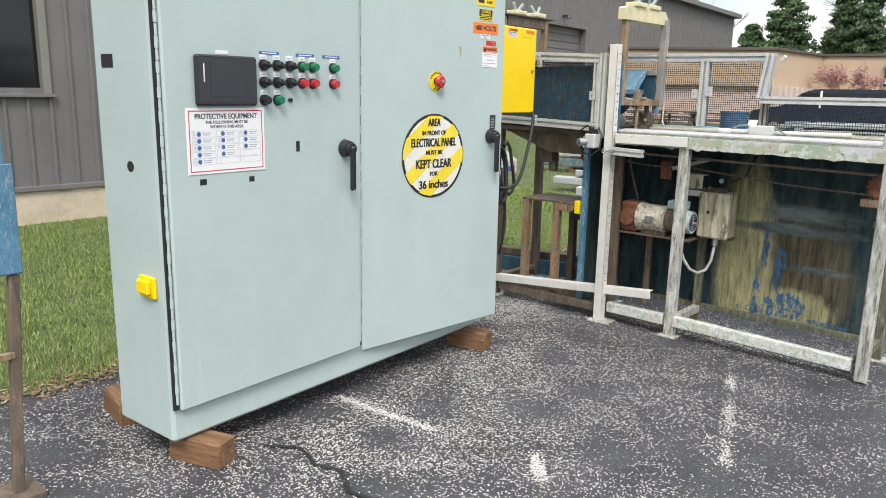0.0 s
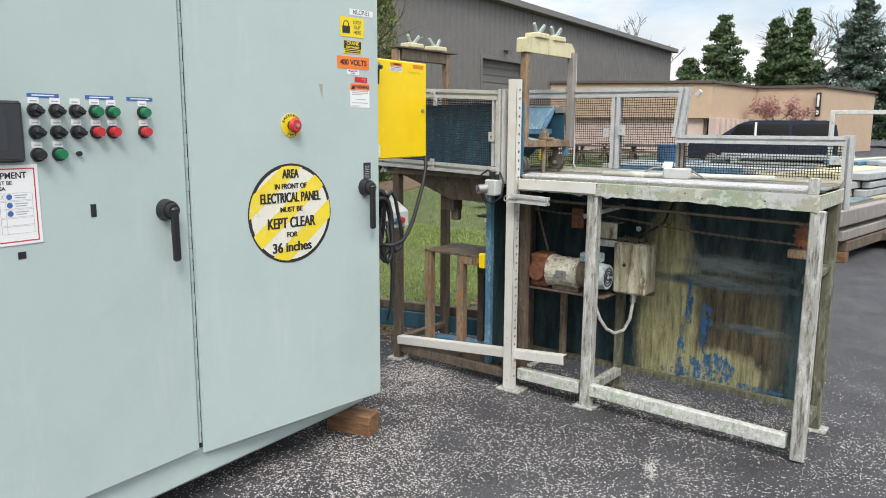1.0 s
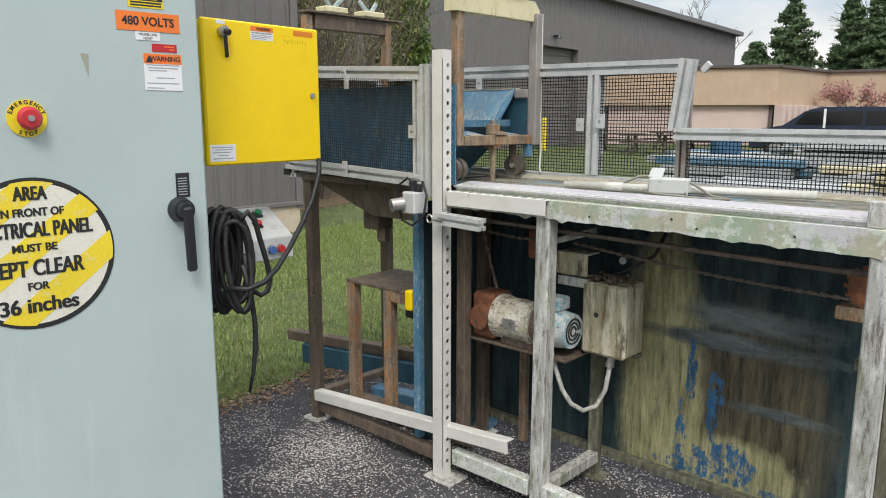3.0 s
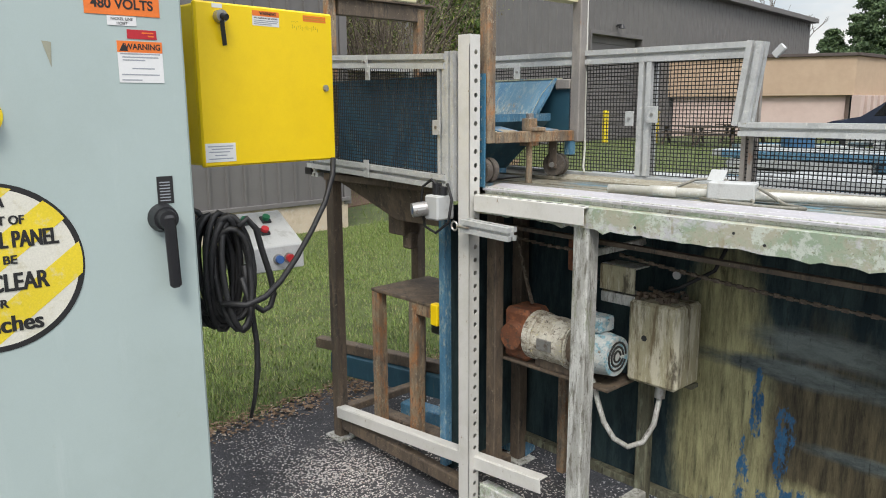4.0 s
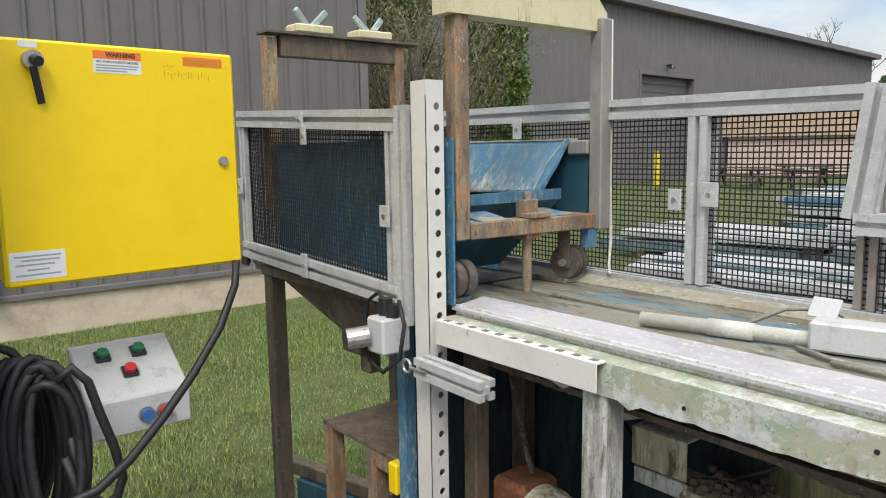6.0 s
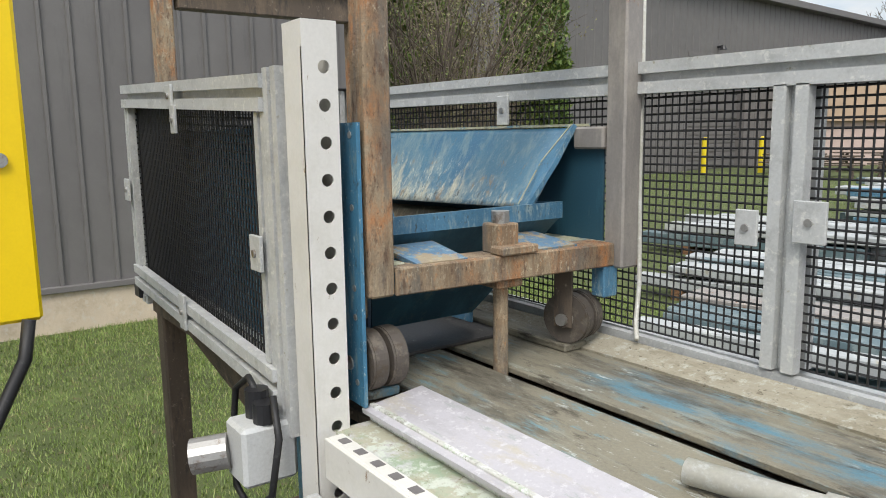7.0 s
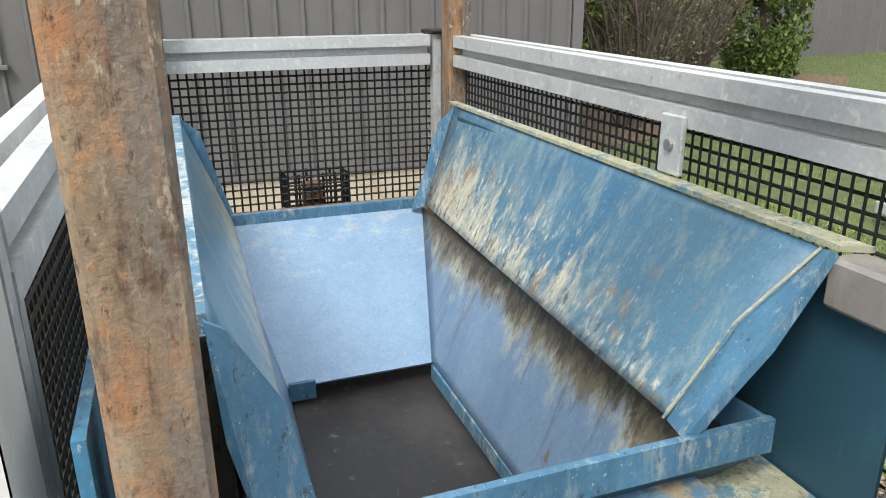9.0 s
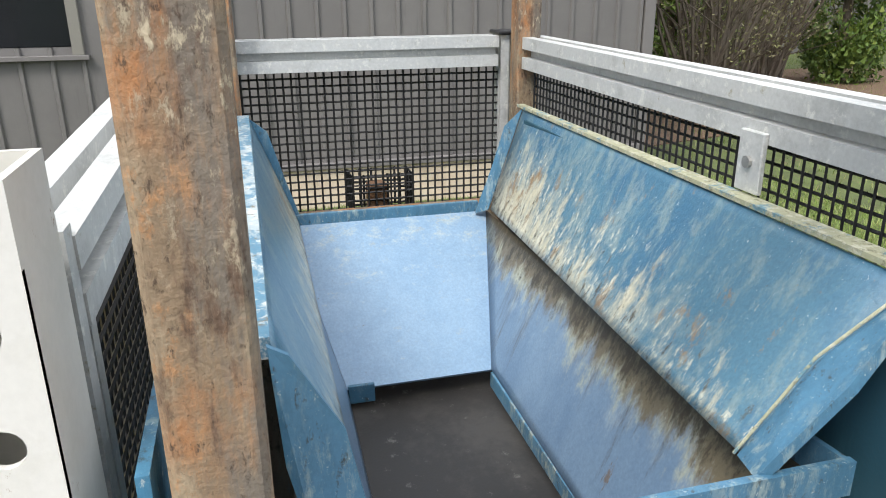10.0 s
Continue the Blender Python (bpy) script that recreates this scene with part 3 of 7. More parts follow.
def extrusion(p0, p1, a, up=(0, 0, 1), bm=None):
    """A T-slot aluminium profile of side a."""
    bm = bm or bmesh.new()
    p0, p1 = Vector(p0), Vector(p1)
    d = (p1 - p0).normalized()
    s = d.cross(Vector(up)).normalized()
    u = s.cross(d)
    h, g, q = a / 2, a * 0.13, a * 0.32
    quarter = [(h, -h), (h, -g), (h - q, -g), (h - q, g), (h, g)]
    out = []
    for k in range(4):
        c, w = (1, 0, -1, 0)[k], (0, 1, 0, -1)[k]
        out += [(c * x - w * y, w * x + c * y) for x, y in quarter]
    ra = [bm.verts.new(p0 + s * x + u * y) for x, y in out]
    rb = [bm.verts.new(p1 + s * x + u * y) for x, y in out]
    bm.faces.new(ra[::-1])
    bm.faces.new(rb)
    for i in range(len(out)):
        j = (i + 1) % len(out)
        bm.faces.new((ra[i], ra[j], rb[j], rb[i]))
    return bm


def screen_mesh(origin, ux, uy, length, height, pitch=0.0118, r=0.0015):
    """A woven wire screen: upright and level wires, crossing over and under."""
    bm = bmesh.new()
    o, ux, uy = Vector(origin), Vector(ux).normalized(), Vector(uy).normalized()
    n = ux.cross(uy)

    def wire(p, q, across, off):
        ring = [(r, 0), (0, r), (-r, 0), (0, -r)]
        a = [bm.verts.new(p + across * x + n * (y + off)) for x, y in ring]
        b = [bm.verts.new(q + across * x + n * (y + off)) for x, y in ring]
        for i in range(4):
            bm.faces.new((a[i], a[(i + 1) % 4], b[(i + 1) % 4], b[i]))

    for i in range(int(length / pitch) + 1):
        p = o + ux * (i * pitch)
        wire(p, p + uy * height, ux, r * 0.6)
    for i in range(int(height / pitch) + 1):
        p = o + uy * (i * pitch)
        wire(p, p + ux * length, uy, -r * 0.6)
    return bm


def text_bm(words, size, m, squeeze=1.0, align="CENTER", extrude=0.0004, bold=0.0):
    """Flat lettering laid at the pose m (x along the line, z out of the face)."""
    cu = bpy.data.curves.new("lettering", "FONT")
    cu.body, cu.size, cu.align_x, cu.align_y, cu.extrude, cu.offset = words, size, align, "CENTER", extrude, bold
    ob = bpy.data.objects.new("lettering", cu)
    scene.collection.objects.link(ob)
    bpy.context.view_layer.update()
    me = ob.to_mesh()
    bm = bmesh.new()
    bm.from_mesh(me)
    ob.to_mesh_clear()
    bpy.data.objects.remove(ob)
    bpy.data.curves.remove(cu)
    bm.transform(m @ Matrix.Diagonal((squeeze, 1, 1, 1)))
    return bm


def facing(o, u, n):
    """The pose of a face at o whose x runs along u and whose z points along n; y is up."""
    o, u, n = Vector(o), Vector(u).normalized(), Vector(n).normalized()
    m = Matrix((u, n.cross(u), n)).transposed().to_4x4()
    m.translation = o
    return m


def soup(name, verts, faces, material, label, category, kind="stuff"):
    me = bpy.data.meshes.new(name)
    me.from_pydata((np.asarray(verts) * S).tolist(), [], np.asarray(faces).tolist())
    me.materials.append(material)
    return tagged(new(name, me), label, category, "", kind)

# ---------------------------------------------------------------- ground
rng = np.random.default_rng(7)
bm = bmesh.new()
bmesh.ops.create_grid(bm, x_segments=2, y_segments=2, size=700)
single("ground", bm, M_ASPHALT, "worn dark asphalt yard with pale grit", "ground", kind="structure")

LAWN = [(-7.0, -9), (-3.05, -9), (-2.98, -2), (-3.0, 0.5), (-3.02, 1.3), (-3.03, 2.6), (-3.06, 3.4), (-3.12, 4.0), (-3.02, 4.7), (-3.1, 6.0), (-3.6, 7.4), (-4.6, 10.6), (-4.9, 14.0), (-4.0, 17.0), (-2.0, 21.0), (0.0, 26.0), (-1, 40), (-24, 40), (-24, 6.76), (-7.0, 6.76)]


def in_lawn(x, y):
    inside = np.zeros(len(x), bool)
    for (x0, y0), (x1, y1) in zip(LAWN, LAWN[1:] + LAWN[:1]):
        cross = ((y0 > y) != (y1 > y)) & (x < (x1 - x0) * (y - y0) / (y1 - y0 + 1e-9) + x0)
        inside ^= cross
    return inside


single("lawn", slab([(x, y, 0.006) for x, y in LAWN][::-1], -0.006), M_SOIL, "short green spring lawn along the building", "lawn", kind="structure")


def grass_blades(count, x0, x1, y0, y1, h, seed):
    g = np.random.default_rng(seed)
    x, y = g.uniform(x0, x1, count), g.uniform(y0, y1, count)
    keep = in_lawn(x + g.normal(0, 0.05, count), y)
    patch = 0.5 + 0.5 * np.sin(x * 2.1 + 1.3 * np.sin(y * 1.7)) * np.sin(y * 2.6 + x)
    keep &= g.uniform(0, 1, count) < 0.55 + 0.45 * patch
    x, y, patch = x[keep], y[keep], patch[keep]
    n = len(x)
    a, lean = g.uniform(0, 6.283, n), g.uniform(0.1, 0.8, n)
    hh = h * g.uniform(0.45, 1.15, n) * (0.7 + 0.5 * patch)
    w = 0.0028 * g.uniform(0.7, 1.4, n) * (h / 0.05) ** 0.5
    p0 = np.stack([x - w * np.sin(a), y + w * np.cos(a), np.full(n, 0.004)], 1)
    p1 = np.stack([x + w * np.sin(a), y - w * np.cos(a), np.full(n, 0.004)], 1)
    p2 = np.stack([x + lean * hh * np.cos(a), y + lean * hh * np.sin(a), hh], 1)
    v = np.stack([p0, p1, p2], 1).reshape(-1, 3)
    return v, np.arange(3 * n).reshape(-1, 3)


v, f = grass_blades(300000, -7.0, -2.9, 0.0, 8.0, 0.034, 3)
soup("grass", v, f, M_GRASS, "short green grass blades with dry patches", "grass")
v, f = grass_blades(90000, -22.0, -2.9, 6.8, 26.0, 0.07, 4)
soup("grass", v, f, M_GRASS, "green mown grass further off", "grass")


def flakes(x, y, size, seed, z=0.004):
    g = np.random.default_rng(seed)
    n = len(x)
    a = g.uniform(0, 6.283, n)
    l, w = size * g.uniform(0.6, 1.4, n), size * g.uniform(0.35, 0.8, n)
    c, s = np.cos(a), np.sin(a)
    corners = []
    for i, j, k in ((-1, -0.6, 0.0), (0.3, -1, 0.3), (1, 0.2, 0.0), (-0.1, 1, 0.5)):
        corners.append(np.stack([x + i * l * c - j * w * s, y + i * l * s + j * w * c, z + k * size * g.uniform(0.1, 0.9, n)], 1))
    return np.stack(corners, 1).reshape(-1, 3), np.arange(4 * n).reshape(-1, 4)


def petal_field(count, cx, cy, sx, sy, seed):
    g = np.random.default_rng(seed)
    return g.normal(cx, sx, count), g.normal(cy, sy, count)


xs, ys = [], []
for i, (c, cx, cy, sx, sy) in enumerate([(7000, -1.5, 2.6, 0.7, 0.9), (2600, -1.75, 1.7, 0.28, 0.35), (1500, -2.0, 2.7, 0.25, 0.3), (1500, -2.35, 3.45, 0.18, 0.2), (1800, -2.3, 1.0, 0.35, 0.25), (5000, -0.4, 3.2, 0.9, 1.0), (2500, -2.75, 2.9, 0.2, 1.2), (1800, -1.3, 3.9, 0.7, 0.2), (3000, -1.0, 1.6, 0.6, 0.5)]):
    a, b = petal_field(int(c * 2.9), cx, cy, sx, sy, 20 + i)
    xs.append(a), ys.append(b)
for x0, y0, x1, y1, n in ((-2.10, 1.887, -1.587, 1.94, 900), (-1.225, 2.05, -1.10, 1.91, 400), (-1.08, 3.50, -0.70, 2.44, 1500)):
    w = rng.uniform(0, 1, n)
    xs.append(x0 + (x1 - x0) * w + rng.normal(0, 0.014, n)), ys.append(y0 + (y1 - y0) * w + rng.normal(0, 0.014, n))
xs, ys = np.concatenate(xs), np.concatenate(ys)
clump = np.sin(xs * 9 + 2 * np.sin(ys * 5)) * np.sin(ys * 11 + 1.5 * np.sin(xs * 7))
keep = (~in_lawn(xs, ys)) & (clump + rng.normal(0, 0.5, len(xs)) > -0.25)
v, f = flakes(xs[keep], ys[keep], 0.0041, 5)
soup("fallen_petals", v, f, M_PETAL, "pale fallen petals scattered over the asphalt", "petals")
# litter along the lawn's edge
ex = -3.03 + rng.normal(0.0, 0.06, 5200)
ey = rng.uniform(-1, 6.5, 5200)
v, f = flakes(ex, ey, 0.012, 6, 0.01)
M_LEAF = leafy("dry_leaf_bits", (0.10, 0.06, 0.035), (0.26, 0.17, 0.10), (0.40, 0.33, 0.25), 0.9)
soup("leaf_litter", v, f, M_LEAF, "brown leaf litter along the asphalt edge", "leaves")
# the crack in the asphalt
crack = [(-1.95, 1.42), (-1.86, 1.5), (-1.78, 1.49), (-1.72, 1.46), (-1.62, 1.5), (-1.5, 1.43), (-1.42, 1.45), (-1.3, 1.36)]
cb = bmesh.new()
for (xa, ya), (xb, yb) in zip(crack, crack[1:]):
    bar((xa, ya, 0.003), (xb, yb, 0.003), 0.016, 0.004, (0, 0, 1), 0, cb)
single("asphalt_crack", cb, plain("tar_black", (0.012, 0.012, 0.013), 0.6), "dark crack filled with tar in the asphalt", "crack", kind="structure")

# ---------------------------------------------------------------- buildings
WX = -7.0
near = thing("wall_near", (WX, 2, 0), "grey-brown ribbed metal wall on a cream foundation", "wall", kind="structure")
part("foundation", box(WX - 0.3, WX + 0.02, -9, 6.75, -0.1, 0.32, 0.004), M_CONC, near, "cream painted concrete foundation")
WIN = [(1.5, 2.65, 1.21, 2.6), (-3.5, -2.4, 1.14, 2.6)]


def siding(o, d, n, length, z0, z1, holes=(), step=0.3):
    """Ribbed sheet from o along d; holes are (start, end, bottom, top)."""
    bm = bmesh.new()
    o, d, n = Vector(o), Vector(d).normalized(), Vector(n)
    prof, s = [], 0.0
    while s < length:
        prof += [(s, 0), (s + step * 0.40, 0), (s + step * 0.44, 0.022), (s + step * 0.56, 0.022), (s + step * 0.60, 0)]
        s += step
    prof = [p for p in prof if p[0] < length] + [(length, 0)]
    for (a, da), (b, db) in zip(prof, prof[1:]):
        spans = [(z0, z1)]
        for h0, h1, hz0, hz1 in holes:
            if b > h0 and a < h1:
                spans = [q for lo, hi in spans for q in ((lo, min(hi, hz0)), (max(lo, hz1), hi)) if q[1] - q[0] > 1e-4]
        for lo, hi in spans:
            vs = [bm.verts.new(o + d * s_ + n * w_ + Vector((0, 0, z_))) for s_, w_, z_ in ((a, da, lo), (b, db, lo), (b, db, hi), (a, da, hi))]
            bm.faces.new(vs)
    return bm


part("siding", siding((WX, -9, 0), (0, 1, 0), (1, 0, 0), 15.75, 0.32, 5.2, [(y0 + 9, y1 + 9, z0, z1) for y0, y1, z0, z1 in WIN], 0.19), M_SIDING, near)
part("base_trim", box(WX - 0.01, WX + 0.05, -9, 6.76, 0.305, 0.35, 0.004), M_TRIM, near)
part("corner_trim", box(WX - 0.1, WX + 0.035, 6.70, 6.79, 0.27, 5.2, 0.004), M_TRIM, near)
part("end_wall", box(-16.6, WX - 0.1, 6.6, 6.74, 0.0, 5.2, 0), M_SIDING, near)
part("roof", box(-16.6, WX + 0.25, -9, 6.9, 5.2, 5.35, 0), M_BROWN, near)
part("back_wall", box(WX - 0.5, WX - 0.34, -9, 6.6, 0, 5.2, 0), M_TRIM, near)
for k, (y0, y1, z0, z1) in enumerate(WIN):
    w = thing("window_%d" % (k + 1), (WX, y0, z0), "dark window with a grey metal frame", "window", kind="structure")
    part("pane", box(WX - 0.06, WX - 0.05, y0, y1, z0, z1, 0), M_WINDOW, w)
    fb = bmesh.new()
    for a in ((y0 - 0.05, y0 + 0.02, z0 - 0.05, z1 + 0.05), (y1 - 0.02, y1 + 0.05, z0 - 0.05, z1 + 0.05), (y0 + 0.02, y1 - 0.02, z1 - 0.02, z1 + 0.05)):
        box(WX - 0.05, WX + 0.035, a[0], a[1], a[2], a[3], 0.003, fb)
    part("window_frame", fb, plain("bronze_frame", (0.20, 0.19, 0.165), 0.5), w)
    part("window_sill", box(WX - 0.05, WX + 0.06, y0 - 0.08, y1 + 0.08, z0 - 0.08, z0 - 0.05, 0.003), M_TRIM, w)
dp = thing("downspout", (WX + 0.06, 3.42, 0.3), "grey metal downspout on the ribbed wall", "downspout")
part("pipe", box(WX + 0.03, WX + 0.10, 3.38, 3.46, 0.42, 5.1, 0.01), M_TRIM, dp)
part("elbow", bar((WX + 0.06, 3.42, 0.46), (WX + 0.20, 3.42, 0.34), 0.08, 0.07, (0, 1, 0), 0.008), M_TRIM, dp)

# the tall hall further off
FA, FB, EAVE = Vector((-16.6, 11.5, 0)), Vector((-19.9, 51.0, 0)), 6.35
fd = (FB - FA).normalized()
fn = Vector((fd.y, -fd.x, 0))
hall = thing("hall", tuple(FA), "long grey-brown ribbed metal hall with a roller door", "building", kind="structure")
g0, g1 = 14.3, 18.2


def along(s, w=0.0, z=0.0):
    return FA + fd * s + fn * w + Vector((0, 0, z))


part("siding", siding(FA, fd, fn, (FB - FA).length, 0.0, EAVE, [(g0, g1, -1, 4.05)], 0.42), M_SIDING, hall)
part("roof_edge", bar(along(-0.2, 0.15, EAVE + 0.12), along(39.9, 0.15, EAVE + 0.12), 0.5, 0.26, (0, 0, 1), 0.01), M_TRIM, hall)
hm = Matrix((fn, fd, Vector((0, 0, 1)))).transposed().to_4x4()
hm.translation = FA
part("roof", box(-14, 0.2, -0.2, 39.9, EAVE + 0.2, EAVE + 0.3, 0, None, hm), M_TRIM, hall)
part("end_wall", box(-14, -0.05, 39.4, 39.64, 0, EAVE, 0, None, hm), M_SIDING, hall)
rd = part("roller_door", box(-0.36, -0.30, g0, g1, 0, 4.05, 0, None, hm), M_TRIM, hall, "grey slatted roller door")
for i in range(13):
    part("slat", box(-0.30, -0.27, g0 + 0.02, g1 - 0.02, 0.05 + i * 0.31, 0.31 + i * 0.31, 0.008, None, hm), M_SIDING, rd)
part("door_jamb", box(-0.35, 0.04, g0 - 0.12, g0, 0, 4.05, 0.005, None, hm), M_TRIM, hall)
part("door_jamb", box(-0.35, 0.04, g1, g1 + 0.12, 0, 4.05, 0.005, None, hm), M_TRIM, hall)
part("lintel", box(-0.35, 0.04, g0 - 0.12, g1 + 0.12, 4.05, 4.2, 0.005, None, hm), M_TRIM, hall)
wlp = thing("wall_lamp", tuple(along(16.1, 0.1, 4.4)), "small dark lamp over the roller door", "lamp")
part("bracket", box(0.02, 0.22, 16.05, 16.15, 4.42, 4.5, 0.01, None, hm), M_BLACK, wlp)
part("shade", cyl(along(16.1, 0.24, 4.34), along(16.1, 0.24, 4.5), 0.14, 12, 0.06), M_BLACK, wlp)

# the tan building


def tan_building():
    t = thing("tan_building", (-12, 38, 0), "low tan rendered building with a brown flat roof edge", "building", kind="structure")
    h, zc = 3.35, 1.75
    a, b, c, d = (-18.3, 32.2), (-11.9, 36.0), (-11.6, 42.0), (-8.5, 42.6)

    def run(p, q, z0, z1, thick, m, nm, out=0.0):
        p, q = Vector((*p, 0)), Vector((*q, 0))
        dd = (q - p).normalized()
        nn = Vector((dd.y, -dd.x, 0))
        mm = Matrix((nn, dd, Vector((0, 0, 1)))).transposed().to_4x4()
        mm.translation = p
        part(nm, box(-thick + out, out, -out, (q - p).length + out, z0, z1, 0.01, None, mm), m, t)

    for p, q in ((a, b), (b, c), (c, d)):
        run(p, q, 0, zc, 0.4, M_PINK, "lower_wall", -0.25)
        run(p, q, zc, h, 0.5, M_TAN, "upper_wall")
        run(p, q, h, h + 0.13, 0.7, M_BROWN, "roof_edge", 0.12)
    run(d, (-7.6, 52), 0, h, 0.4, M_TAN, "side_wall")
    run(d, (-7.6, 52), h, h + 0.13, 0.7, M_BROWN, "roof_edge", 0.12)
    for i in range(9):
        p = Vector((*b, 0)).lerp(Vector((*c, 0)), (i + 0.3) / 9)
        part("pillar", box(p.x - 0.02, p.x + 0.35, p.y - 0.4, p.y, 0, zc, 0.01), M_PINK, t)
        part("window", box(p.x - 0.1, p.x - 0.02, p.y - 0.35, p.y + 0.55, 0.8, zc - 0.05, 0), M_WINDOW, t)
    for i in range(6):
        p = Vector((*c, 0)).lerp(Vector((*d, 0)), (i + 0.4) / 6)
        part("pillar", box(p.x, p.x + 0.3, p.y - 0.1, p.y + 0.2, 0, zc, 0.01), M_PINK, t)
    s = part("sign", box(-8.78, -8.55, 42.3, 42.4, 1.9, 3.1, 0.02), M_BLACK, t, "dark upright sign with pale shapes")
    part("sign_face", box(-8.72, -8.61, 42.27, 42.3, 2.4, 3.0, 0.02), M_PAPER, s)
    part("sign_face", box(-8.73, -8.60, 42.27, 42.3, 2.0, 2.2, 0.02), M_PAPER, s)


tan_building()

# ---------------------------------------------------------------- electrical cabinet
CO = Vector((-2.006, 1.118, 0))
CU = Vector((-0.122, 1.719, 0)).normalized()
CN = Vector((CU.y, -CU.x, 0))
CM = Matrix((CN, CU, Vector((0, 0, 1)))).transposed().to_4x4()
CM.translation = CO
cab = thing("electrical_cabinet", (-2.15, 2.0, 0.1), "tall grey-green steel electrical cabinet with two doors, one ajar", "cabinet")
CT = 1.95


def cbox(w0, w1, u0, u1, z0, z1, bev=0.003):
    return box(w0, w1, u0, u1, z0, z1, bev, None, CM)


body = cbox(-0.33, 0.0, 0.0, 1.724, 0.1, CT, 0.012)
part("body", body, M_CAB, cab)
ld = part("door", cbox(0.003, 0.028, 0.02, 0.845, 0.215, CT - 0.06, 0.006), M_CAB, cab)
DO = Vector((-2.061, 1.993, 0.014))
DV = Vector((0.059, 0.75, 0))
DV.normalize()
DN = Vector((DV.y, -DV.x, 0))
DM = Matrix((DN, DV, Vector((0, 0, 1)))).transposed().to_4x4()
DM.translation = DO
DM = DM @ Matrix.Translation((0, 0.0146, -0.0271)) @ Matrix.Diagonal((1, 1.0468, 1.0234, 1))
rdoor = part("door", box(-0.018, 0.008, -0.02, 0.755, 0.195, CT - 0.06, 0.006, None, DM), M_CAB, cab, "grey-green door standing slightly ajar")
part("door_flange", box(-0.05, -0.018, 0.72, 0.745, 0.2, CT - 0.07, 0.003, None, DM), M_CAB, rdoor)


def hinge(m, door, w, u):
    """A piano hinge: one pin with its knuckles standing out in turn."""
    zs = np.arange(0.24, CT - 0.1, 0.036)
    hb = bmesh.new()
    prof = []
    for k, z in enumerate(zs):
        prof += [(z, 0.0062 if k % 2 else 0.0048), (z + 0.033, 0.0062 if k % 2 else 0.0048), (z + 0.0335, 0.0028), (z + 0.0355, 0.0028)]
    rings = []
    for z, r in prof:
        rings.append([hb.verts.new(m @ Vector((w + 0.001 + 0.8 * r * math.cos(a), u + r * math.sin(a), z))) for a in (2 * math.pi * i / 8 for i in range(8))])
    for p, q in zip(rings, rings[1:]):
        for i in range(8):
            hb.faces.new((p[i], p[(i + 1) % 8], q[(i + 1) % 8], q[i]))
    part("piano_hinge", hb, M_CAB, door, "long piano hinge")
    # black strip behind the knuckles, painted in place of the hinge's shade
    part("hinge_shade_strip", box(w - 0.012, w - 0.003, u - 0.0105, u + 0.0105, 0.22, CT - 0.07, 0, None, m), M_INK, door)


hinge(CM, ld, 0.016, 0.012)
hinge(DM, rdoor, 0.004, -0.03)


def lever(m, door, u, z, w):
    h = part("handle", cyl(m @ Vector((w, u, z)), m @ Vector((w + 0.03, u, z)), 0.034, 20, 0.028), M_BLACK, door, "black lever handle")
    part("hub", cyl(m @ Vector((w + 0.03, u, z)), m @ Vector((w + 0.045, u, z)), 0.024, 18, 0.02), M_BLACK, h)
    part("lever", bar(m @ Vector((w + 0.042, u + 0.002, z + 0.01)), m @ Vector((w + 0.036, u + 0.008, z - 0.158)), 0.026, 0.018, tuple(m.col[0][:3]), 0.006), M_BLACK, h)


lever(CM, ld, 0.762, 1.03, 0.028)
lever(DM, rdoor, 0.681, 1.04, 0.008)
for u, z, a, b in ((0.140, 0.953, 0.012, 0.009), (0.327, 0.949, 0.01, 0.009), (0.531, 1.048, 0.008, 0.018)):
    part("hole_cover", cbox(0.028, 0.0295, u - a, u + a, z - b, z + b, 0), M_BLACK, ld)
part("blank_tag", cbox(0.028, 0.0292, 0.205, 0.252, 1.349, 1.36, 0), M_PAPER, ld, "small white tag")

# operator panel
hmi = part("operator_panel", cbox(0.028, 0.044, 0.122, 0.352, 1.19, 1.345, 0.006), M_BLACK, ld, "black operator panel with a dark screen")
part("bezel", cbox(0.044, 0.047, 0.128, 0.346, 1.196, 1.339, 0.003), plain("charcoal_bezel", (0.035, 0.037, 0.042), 0.45), hmi)
part("screen", cbox(0.047, 0.0482, 0.172, 0.308, 1.218, 1.322, 0), M_SCREEN, hmi)
bar_b = bmesh.new()
box(0.047, 0.0476, 0.146, 0.150, 1.262, 1.318, 0, bar_b, CM)
part("brand_mark", bar_b, M_PAPER, hmi)

